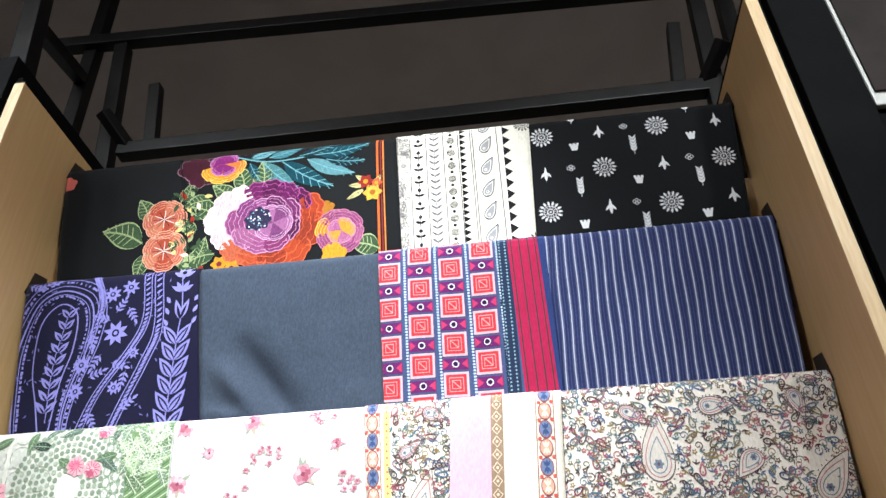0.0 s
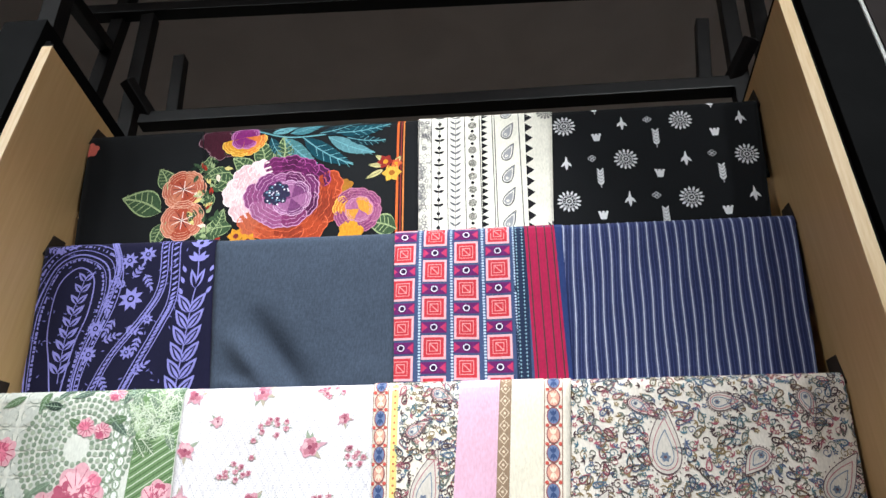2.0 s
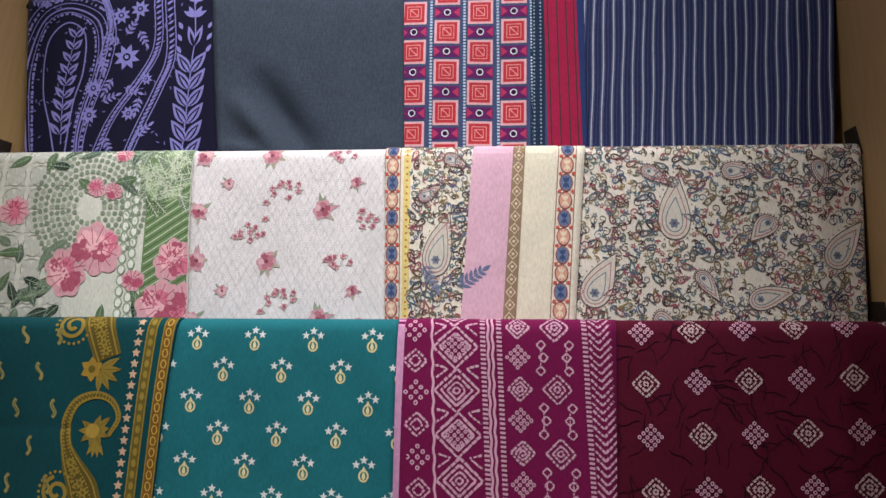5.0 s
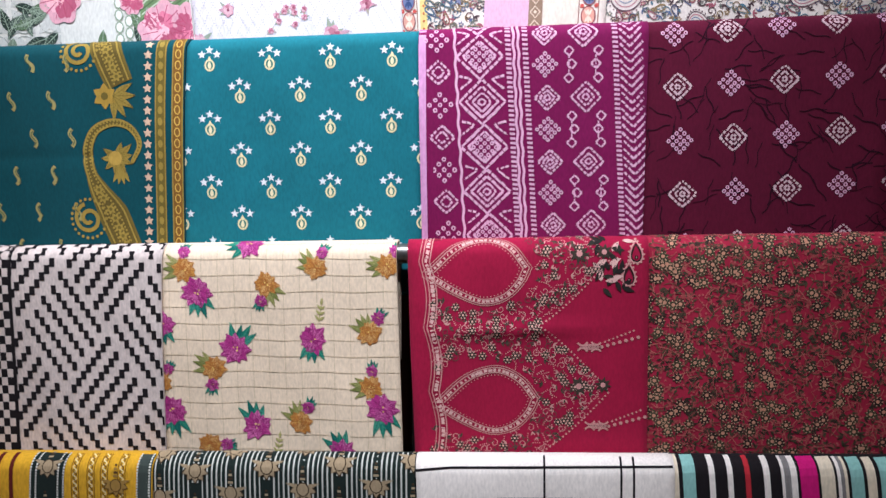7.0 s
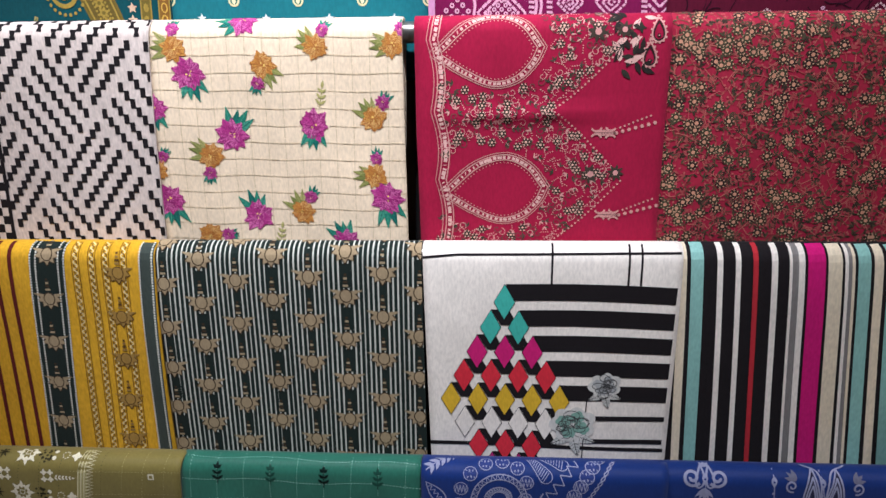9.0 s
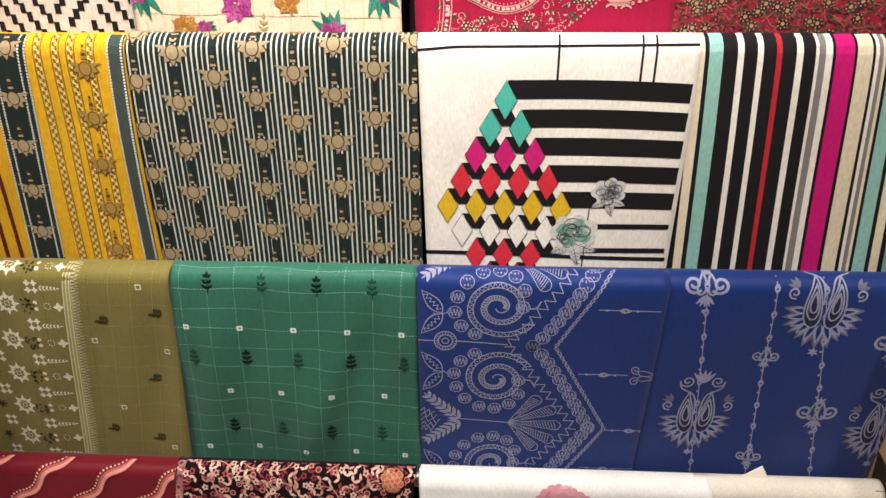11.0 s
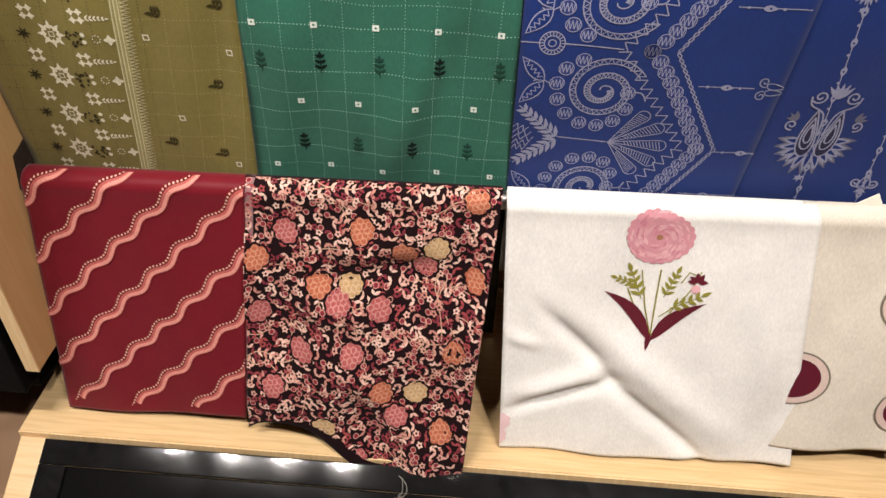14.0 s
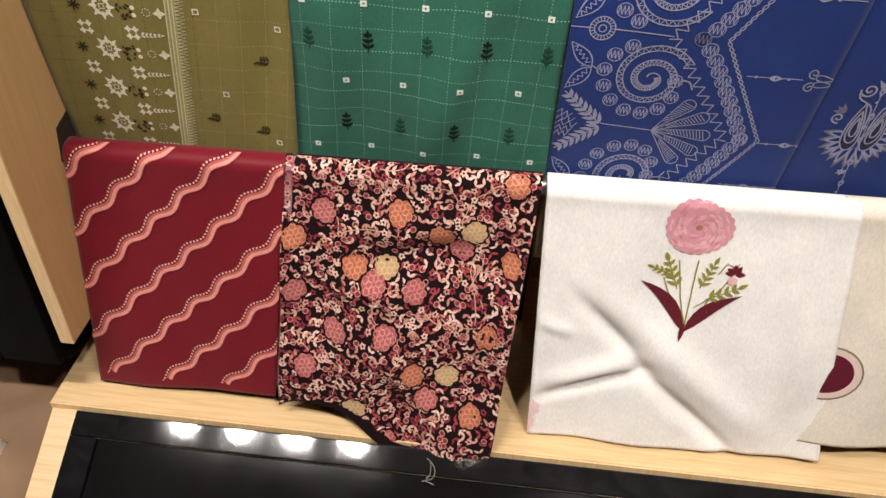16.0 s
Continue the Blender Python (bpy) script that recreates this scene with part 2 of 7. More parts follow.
# base ledge and sloping plinth
tagged(part("base_ledge", box((-0.66, 1.055, 0.06), (0.66, YB, 0.10), 0.002), WOOD_FLAT), "pale maple laminate base ledge under the lowest cloths", "ledge")
part("edge_band", box((-0.66, 1.052, 0.061), (0.66, 1.0545, 0.0995), 0.0006), WOOD_EDGE_LIT, bpy.data.objects["base_ledge"], "lighter front edge strip")
plinth = empty("sloping_plinth", (0, 1.05, 0.0))
tagged(plinth, "glossy black sloping plinth panel with pale wooden edging", "plinth")
slope = Matrix.Translation((0, 0, 0.092)) @ Matrix.Rotation(radians(27), 4, "X")
def sloped(n, lo, hi, mat, label="", bv=0.002):
    bm = box(lo, hi, bv)
    bmesh.ops.transform(bm, matrix=slope, verts=bm.verts)
    return part(n, bm, mat, plinth, label)
sloped("carcass", (-0.655, -0.22, -0.03), (0.655, 0.0, -0.006), WOOD_FLAT)
sloped("side_edging", (-0.655, -0.22, -0.0055), (-0.618, 0.0, 0.004), WOOD_FLAT, "pale wooden edging")
sloped("side_edging", (0.618, -0.22, -0.0055), (0.655, 0.0, 0.004), WOOD_FLAT, "pale wooden edging")
sloped("top_rail", (-0.6175, -0.036, -0.0055), (0.6175, -0.001, 0.006), GLOSS_FRAME, "black frame rail")
sloped("side_rail", (-0.6175, -0.22, -0.0055), (-0.578, -0.0365, 0.006), GLOSS_FRAME, "black frame rail")
sloped("side_rail", (0.578, -0.22, -0.0055), (0.6175, -0.0365, 0.006), GLOSS_FRAME, "black frame rail")
sloped("panel", (-0.5775, -0.22, -0.0055), (0.5775, -0.0365, 0.002), GLOSS, "high-gloss black panel")

# steel rack on top of the cabinets
rack = empty("steel_rack", (0, 1.4, 2.42))
tagged(rack, "black square-tube steel rack standing on top of the cabinets", "rack")
def bar(n, a, b, w=0.034, h=0.034):
    o = Vector((0, 1.4, 2.42))
    part(n, beam(Vector(a) - o, Vector(b) - o, w, h), BLACK_METAL, rack)
bar("rear_bar", (-0.66, 1.45, 2.535), (0.66, 1.45, 2.535))
bar("front_bar", (-0.92, 1.45, 2.935), (0.95, 1.45, 2.86))
for sx in (-1, 1):
    bar("peg", (sx * 0.588, 1.45, 2.55), (sx * 0.612, 1.45, 2.74), 0.028, 0.028)
    w, e = (0.682, 0.730) if sx < 0 else (0.652, 0.684)
    bar("upright", (sx * w, 1.45, 2.43), (sx * e, 1.45, 2.90))
    w, e = (0.815, 0.832) if sx < 0 else (0.722, 0.770)
    bar("outer_upright", (sx * w, 1.47, 2.43), (sx * e, 1.47, 3.18))
    bar("cross_tie", (sx * 0.68, 1.38, 2.60), (sx * 0.64, 1.45, 2.545), 0.026, 0.026)
    bar("near_post", (sx * 0.732, 1.20, 2.43), (sx * 0.823, 1.20, 3.18), 0.04, 0.04)
    bar("side_tie", (sx * 0.765, 1.21, 2.70), (sx * 0.824, 1.455, 2.808), 0.03, 0.03)


# ---- folded cloths ----
class Cloth:
    """A folded cloth over rod k (0 is the top one). Edges: x at the rod (xt) and at the hem (xb); s runs down from the rod's nominal height.
    folds: (amplitude, waves a metre across, down, phase). creases: (x0, s0, x1, s1, width, height)."""

    def __init__(self, k, xt, xb, lift=0.0, hem=0.31, folds=(), creases=(), lean=None, ragged=0.0):
        self.k, self.xt, self.xb, self.lift, self.hem = k, xt, xb, lift, hem
        self.folds, self.creases, self.ragged = folds, creases, ragged
        self.lean = lean if lean is not None else (-0.24 if k == 7 else 0.15)

    def edge(self, i, s):
        return self.xt[i] + (self.xb[i] - self.xt[i]) * np.clip(s / 0.263, -0.2, 1.5)

    def hem_at(self, x):
        u = (x - self.xt[0]) / (self.xt[1] - self.xt[0])
        return self.hem + self.ragged * 0.9 * math.sin(u * 5.1 + self.k)

    def at(self, x, s, off=0.0):
        """The place of the print point x, s, off metres proud of the cloth."""
        a, b = TOPS[self.k]
        top = a + b * x
        z = NOM[self.k] - s
        r = RC + 0.002
        d = np.maximum(top - z, -0.5708 * r)
        th = np.minimum(d / r + 0.5708, np.pi / 2)
        q, arc = np.cos(th), np.sin(th)
        z = np.where(d < r, top - r * (1 - q), top - d)
        run = np.maximum(d - r, 0)
        ease = run * run / (run + 0.03)
        g = np.zeros_like(x)
        for amp, fx, fs, ph in self.folds:
            g = g + amp * np.sin(6.2832 * (fx * x + fs * s) + ph)
        fade = np.clip(run / 0.10, 0, 1)
        g = g * fade * fade * (3 - 2 * fade)
        for x0, s0, x1, s1, w, h in self.creases:
            dx, ds = x1 - x0, s1 - s0
            t = np.clip(((x - x0) * dx + (s - s0) * ds) / (dx * dx + ds * ds), 0, 1)
            dist = np.hypot(x - x0 - t * dx, s - s0 - t * ds)
            g = g + h * np.exp(-(dist / w) ** 2) * np.sin(np.pi * np.clip(t, 0.04, 0.96))
        y = YROD[self.k] - r * arc + self.lean * ease - g - self.lift
        return x, y - off * np.maximum(arc, 0.2), z + off * q

    def build(self, ob_name, colour, label, **look_of):
        """The cloth itself: outer sheet, inner sheet a few millimetres behind it, a back flap, closed all round."""
        k = self.k
        a, b = TOPS[k]
        lo = NOM[k] - a - 0.014
        fine = np.concatenate([np.linspace(-0.5708 * (RC + 0.002), 0.022, 14)[:-1], np.linspace(0.022, self.hem - (NOM[k] - a), 76 if k == 7 else 44)])
        nu = max(8, int((self.xt[1] - self.xt[0]) / (0.005 if k == 7 else 0.009)))
        u = np.linspace(0, 1, nu)
        rows = []
        zt = a
        for d in np.linspace(0.13, 0.012, 8):
            s = np.full(nu, d)
            x = self.edge(0, s * 0) * (1 - u) + self.edge(1, s * 0) * u
            rows.append((x, np.full(nu, YROD[k] + RC + 0.002 + 0.01 * d), a + b * x - RC - d))
        for ang in np.linspace(0, 80, 6):
            x = self.edge(0, np.zeros(nu)) * (1 - u) + self.edge(1, np.zeros(nu)) * u
            r = RC + 0.002
            rows.append((x, YROD[k] + r * math.cos(radians(ang)) + 0 * x, a + b * x - r + r * math.sin(radians(ang))))
        for d in fine:
            s0 = (NOM[k] - a) + d
            s = np.full(nu, s0)
            x = self.edge(0, s) * (1 - u) + self.edge(1, s) * u
            if self.ragged:
                s = s + self.ragged * max(0, d / self.hem - 0.7) * np.sin(u * 5.1 + k) * 3
            s = s - b * x
            rows.append(self.at(x, s))
        P = np.array([np.stack(r, 1) for r in rows])
        n = len(P)
        du = np.gradient(P, axis=1)
        dv = np.gradient(P, axis=0)
        N = np.cross(du, dv)
        N /= np.linalg.norm(N, axis=2, keepdims=True) + 1e-12
        inner = P + N * 0.0035 * (1 if N[n // 2 + 8, nu // 2, 1] > 0 else -1)
        V = np.concatenate([P.reshape(-1, 3), inner.reshape(-1, 3)])
        m = n * nu
        F = []
        for i in range(n - 1):
            for j in range(nu - 1):
                q = i * nu + j
                F.append((q, q + nu, q + nu + 1, q + 1))
                F.append((m + q, m + q + 1, m + q + nu + 1, m + q + nu))
        for j in range(nu - 1):
            F.append((j, j + 1, m + j + 1, m + j))
            q = (n - 1) * nu + j
            F.append((q + 1, q, m + q, m + q + 1))
        for i in range(n - 1):
            q = i * nu
            F.append((q + nu, q, m + q, m + q + nu))
            q = i * nu + nu - 1
            F.append((q, q + nu, m + q + nu, m + q))
        me = bpy.data.meshes.new(ob_name)
        me.from_pydata(V.tolist(), [], F)
        me.polygons.foreach_set("use_smooth", [True] * len(F))
        me.materials.append(fabric(colour, **look_of))
        self.ob = new(ob_name, me)
        tagged(self.ob, label, "folded cloth", group="folded cloths on rods")
        return self


class Print:
    """Printed, woven or stitched shapes on a cloth, laid a fraction of a millimetre proud of it. x to the right, s down, in metres."""

    def __init__(self, cloth):
        self.cloth, self.bag = cloth, {}

    def fan(self, pts, c, layer=0):
        """A filled shape that its centre sees whole."""
        pts = np.asarray(pts, float)
        mid = pts.mean(0)
        nxt = np.roll(pts, -1, 0)
        self.bag.setdefault((c, layer), []).append(np.stack([np.broadcast_to(mid, pts.shape), pts, nxt], 1))

    def line(self, pts, w, c, layer=0, closed=False):
        """A stroke of width w, or of a width a point, along pts."""
        p = np.asarray(pts, float)
        if closed:
            p = np.vstack([p, p[:2]])
        d = np.gradient(p, axis=0)
        d /= np.linalg.norm(d, axis=1, keepdims=True) + 1e-12
        nrm = np.stack([-d[:, 1], d[:, 0]], 1) * (np.broadcast_to(np.asarray(w, float), len(p))[:, None] / 2)
        a, b = p + nrm, p - nrm
        t = [np.stack([a[:-1], b[:-1], b[1:]], 1), np.stack([a[:-1], b[1:], a[1:]], 1)]
        self.bag.setdefault((c, layer), []).append(np.concatenate(t))

    def disc(self, x, s, r, c, layer=0, n=14, ry=None, rot=0.0):
        t = np.linspace(0, 2 * np.pi, n, endpoint=False)
        e = np.stack([np.cos(t) * r, np.sin(t) * (ry or r)], 1)
        ca, sa = math.cos(rot), math.sin(rot)
        self.fan(e @ np.array([[ca, sa], [-sa, ca]]) + (x, s), c, layer)

    def ring(self, x, s, r, w, c, layer=0, n=20, ry=None):
        t = np.linspace(0, 2 * np.pi, n, endpoint=False)
        self.line(np.stack([x + np.cos(t) * r, s + np.sin(t) * (ry or r)], 1), w, c, layer, True)

    def rect(self, x0, s0, x1, s1, c, layer=0):
        self.fan([(x0, s0), (x1, s0), (x1, s1), (x0, s1)], c, layer)

    def leaf(self, x, s, ang, length, wid, c, layer=0, vein=None, bend=0.0):
        """A pointed leaf or petal from its base x, s."""
        t = np.linspace(0, 1, 8)
        w = np.sin(np.pi * t ** 0.8) * wid / 2
        o = bend * length * np.sin(np.pi * t)
        up, dn = np.stack([t * length, o + w], 1), np.stack([t * length, o - w], 1)[::-1][1:-1]
        a = math.radians(ang)
        R = np.array([[math.cos(a), math.sin(a)], [-math.sin(a), math.cos(a)]])
        self.fan(np.vstack([up, dn]) @ R + (x, s), c, layer)
        if vein:
            mid = np.stack([t * length, o], 1) @ R + (x, s)
            self.line(mid, wid * 0.07, vein, layer + 1)
            for f in (2, 3, 4, 5, 6):
                for sd in (-1, 1):
                    tip = np.array([(t[f] + 0.12) * length, o[f] + sd * w[f] * 0.85]) @ R + (x, s)
                    self.line([mid[f], tip], wid * 0.035, vein, layer + 1)

    def bloom(self, x, s, r, n, c, layer=0, wide=0.75, rot=0.0, inner=None):
        for i in range(n):
            a = 360 * i / n + rot
            self.leaf(x, s, a, r, r * wide, c, layer)
        if inner:
            self.disc(x, s, r * 0.3, inner, layer + 1, 10)

    def ruffled(self, x, s, r, c, layer=0, lobes=9, depth=0.12, seed=0, ry=None):
        t = np.linspace(0, 2 * np.pi, lobes * 6, endpoint=False)
        q = 1 - depth + depth * np.abs(np.cos(t * lobes / 2 + seed)) + 0.06 * np.sin(2 * t + seed) + 0.04 * np.sin(3 * t + 2 * seed)
        self.fan(np.stack([x + np.cos(t) * r * q, s + np.sin(t) * (ry or r) * q], 1), c, layer)

    def star(self, x, s, r, c, layer=0, n=5, k=0.42, rot=-90):
        t = np.radians(rot) + np.arange(2 * n) * np.pi / n
        q = np.where(np.arange(2 * n) % 2 == 0, r, r * k)
        self.fan(np.stack([x + np.cos(t) * q, s + np.sin(t) * q], 1), c, layer)

    def spiral(self, x, s, r0, r1, turns, w, c, layer=0, a0=0.0, flip=1):
        t = np.linspace(0, 1, int(20 * turns) + 4)
        r = r0 + (r1 - r0) * t
        a = np.radians(a0) + flip * 2 * np.pi * turns * t
        p = np.stack([x + np.cos(a) * r, s + np.sin(a) * r], 1)
        self.line(p, w, c, layer)
        return p

    def drop(self, x, s, ang, length, wid, bend=0.35, n=36):
        """The outline of a paisley drop: round below, its tip bent over."""
        t = np.linspace(0, 2 * np.pi, n, endpoint=False)
        v = (1 - np.cos(t)) / 2
        px = np.sin(t) * wid / 2 * (1 - v) ** 0.55 * 1.25
        q = np.stack([px + bend * wid * v ** 2.2, -v * length + length * 0.25], 1)
        a = math.radians(ang)
        R = np.array([[math.cos(a), math.sin(a)], [-math.sin(a), math.cos(a)]])
        return q @ R + (x, s)

    def paisley(self, x, s, ang, length, wid, colours, layer=0, bend=0.35, w=0.0014, dots=0):
        """Nested drop outlines, with an eye in the middle."""
        for i, c in enumerate(colours):
            f = 1 - 0.24 * i
            self.line(self.drop(x, s, ang, length * f, wid * f, bend), w, c, layer, True)
        self.bloom(x, s, wid * 0.16, 6, colours[-1], layer, inner=colours[0])
        if dots:
            o = self.drop(x, s, ang, length * 1.16, wid * 1.2, bend, dots)
            for q in o:
                self.disc(q[0], q[1], w * 0.8, colours[0], layer, 6)

    def sprig(self, x, s, ang, length, c, layer=0, n=5, w=0.0009, size=0.3):
        """A stem with paired leaves."""
        a = math.radians(ang)
        dx, ds = math.cos(a), math.sin(a)
        self.line([(x, s), (x + dx * length, s + ds * length)], w, c, layer)
        for i in range(n):
            t = length * (0.12 + 0.85 * i / n)
            for sd in (-48, 48):
                self.leaf(x + dx * t, s + ds * t, ang + sd, length * size * (1 - 0.35 * i / n), length * size * 0.34, c, layer)
        self.leaf(x + dx * length * 0.9, s + ds * length * 0.9, ang, length * size, length * size * 0.42, c, layer)

    def wavy(self, x0, s0, x1, s1, amp, waves, w, c, layer=0, n=60):
        t = np.linspace(0, 1, n)
        d = np.array([x1 - x0, s1 - s0])
        nn = np.array([-d[1], d[0]]) / np.hypot(*d)
        self.line(np.array([x0, s0]) + t[:, None] * d + (amp * np.sin(2 * np.pi * waves * t))[:, None] * nn, w, c, layer)

    def zigzag(self, x0, s0, x1, s1, amp, n, w, c, layer=0):
        t = np.repeat(np.linspace(0, 1, n + 1), 1)
        d = np.array([x1 - x0, s1 - s0])
        nn = np.array([-d[1], d[0]]) / np.hypot(*d)
        pts = np.array([x0, s0]) + t[:, None] * d + (amp * (-1.0) ** np.arange(n + 1))[:, None] * nn
        for i in range(n):
            self.line(pts[i:i + 2], w, c, layer)

    def dotted(self, pts, r, c, layer=0, step=0.004, n=6):
        p = np.asarray(pts, float)
        L = np.concatenate([[0], np.cumsum(np.linalg.norm(np.diff(p, axis=0), axis=1))])
        for t in np.arange(0, L[-1], step):
            self.disc(np.interp(t, L, p[:, 0]), np.interp(t, L, p[:, 1]), r, c, layer, n)

    def dash(self, pts, w, c, layer=0, step=0.0042, gap=0.22, seed=0):
        """Short uneven strokes one after another, as wax or tied knots leave them."""
        q = rnd(seed)
        p = np.asarray(pts, float)
        L = np.concatenate([[0], np.cumsum(np.linalg.norm(np.diff(p, axis=0), axis=1))])
        for t in np.arange(0, L[-1], step):
            a, b = t + step * gap * q.random(), min(L[-1], t + step * (1 - gap * q.random() * 0.6))
            self.line([(np.interp(v, L, p[:, 0]) + q.uniform(-1, 1) * w * 0.14, np.interp(v, L, p[:, 1]) + q.uniform(-1, 1) * w * 0.14) for v in (a, b)], w * q.uniform(0.75, 1.15), c, layer)

    def petal(self, x, s, ang, length, half, c, layer=0, rim=None, lobes=3, arcs=4):
        """A broad embroidered petal: a lobed sector, an outline in rim, rows of stitches across it."""
        def arc(f, n=17):
            a = np.radians(ang + np.linspace(-half, half, n))
            r = length * f * (0.86 + 0.14 * np.sin(np.linspace(0, np.pi, n)) ** 0.6) * (1 + 0.045 * np.abs(np.sin(np.linspace(0, np.pi * lobes, n))))
            return np.stack([x + r * np.cos(a), s + r * np.sin(a)], 1)
        out = arc(1.0)
        self.fan(np.vstack([[(x, s)], out]), c, layer)
        if rim:
            self.line(out, 0.0017, rim, layer + 1)
            for i in range(arcs):
                self.line(arc(0.9 - 0.13 * i)[2:-2], 0.0009, rim, layer + 1)

    def shift(self, dx, ds):
        for group in self.bag.values():
            group[:] = [t + (dx, ds) for t in group]

    def done(self, name="printed_pattern", label="", **look_of):
        """Cuts the shapes to the cloth's edges, splits the long ones and lays them on the cloth as one part."""
        cl = self.cloth
        top0 = NOM[cl.k] - TOPS[cl.k][0]
        verts, faces, mats, slots = [], [], [], {}
        count = 0
        for (c, layer), group in sorted(self.bag.items(), key=lambda e: e[0][1]):
            T = np.concatenate(group)
            for _ in range(7):
                e = np.linalg.norm(T - np.roll(T, -1, 1), axis=2).max(1)
                big = e > 0.011
                if not big.any():
                    break
                B = T[big]
                m = (B + np.roll(B, -1, 1)) / 2
                T = np.concatenate([T[~big], np.stack([B[:, 0], m[:, 0], m[:, 2]], 1), np.stack([m[:, 0], B[:, 1], m[:, 1]], 1),
                                    np.stack([m[:, 2], m[:, 1], B[:, 2]], 1), m])
            kx = (np.array(cl.xb) - np.array(cl.xt)) / 0.263
            planes = [(1, -kx[0], -cl.xt[0]), (-1, kx[1], cl.xt[1]), (-TOPS[cl.k][1] * -1, 1, -top0 + 0.5708 * (RC + 0.002) - 0.0004), (0, -1, cl.hem + 0.06 * (cl.ragged != 0) - 0.002)]
            D = np.stack([T[:, :, 0] * a + T[:, :, 1] * b + o for a, b, o in planes], 2)
            ok = (D >= 0).all((1, 2))
            cut = ~ok & ~((D < 0).all(1)).any(1)
            polys = [q for q in T[ok]]
            for tri in T[cut]:
                q = [tuple(v) for v in tri]
                for a, b, o in planes:
                    out = []
                    for i in range(len(q)):
                        p0, p1 = q[i - 1], q[i]
                        d0, d1 = p0[0] * a + p0[1] * b + o, p1[0] * a + p1[1] * b + o
                        if (d0 < 0) != (d1 < 0):
                            f = d0 / (d0 - d1)
                            out.append((p0[0] + f * (p1[0] - p0[0]), p0[1] + f * (p1[1] - p0[1])))
                        if d1 >= 0:
                            out.append(p1)
                    q = out
                    if not q:
                        break
                if len(q) > 2:
                    polys.append(np.array(q))
            if cl.ragged:
                polys = [q for q in polys if q[:, 1].max() < cl.hem_at(q[:, 0].mean()) - 0.003]
            if not polys:
                continue
            flat = np.concatenate(polys)
            x, y, z = cl.at(flat[:, 0], flat[:, 1], (0.0014 if cl.k == 7 else 0.0005) + 0.00013 * layer)
            verts.append(np.stack([x, y, z], 1))
            slot = slots.setdefault(c, len(slots))
            for q in polys:
                faces.append(tuple(range(count, count + len(q))))
                mats.append(slot)
                count += len(q)
        if not faces:
            return
        me = bpy.data.meshes.new(name)
        me.from_pydata(np.concatenate(verts).tolist(), [], faces)
        for c in slots:
            me.materials.append(fabric(c, **look_of))
        me.polygons.foreach_set("material_index", mats)
        me.polygons.foreach_set("use_smooth", [True] * len(faces))
        ob = new(name, me)
        ob.parent = cl.ob
        if label:
            ob["label"] = label
        return ob


def rnd(seed):
    return random.Random(seed)


def curve(pts, n=10):
    """A smooth line through pts."""
    q = np.asarray(pts, float)
    q = np.vstack([2 * q[0] - q[1], q, 2 * q[-1] - q[-2]])
    out = []
    for i in range(1, len(q) - 2):
        for t in np.linspace(0, 1, n, endpoint=False):
            a, b, c, d = q[i - 1:i + 3]
            out.append(0.5 * (2 * b + (c - a) * t + (2 * a - 5 * b + 4 * c - d) * t * t + (3 * b - a - 3 * c + d) * t ** 3))
    return np.vstack([out, q[-2]])


SOFT = ((0.0016, 3.1, 1.2, 0.4), (0.0012, 6.3, -2.0, 1.7))
LIMP = ((0.003, 5.2, 0.9, 0.2), (0.002, 11.0, 1.4, 2.2), (0.0015, 2.1, 5.0, 1.0))

# ---- top row ----
INK, CREAM, BONE = (11, 12, 15), (226, 220, 206), (214, 212, 214)


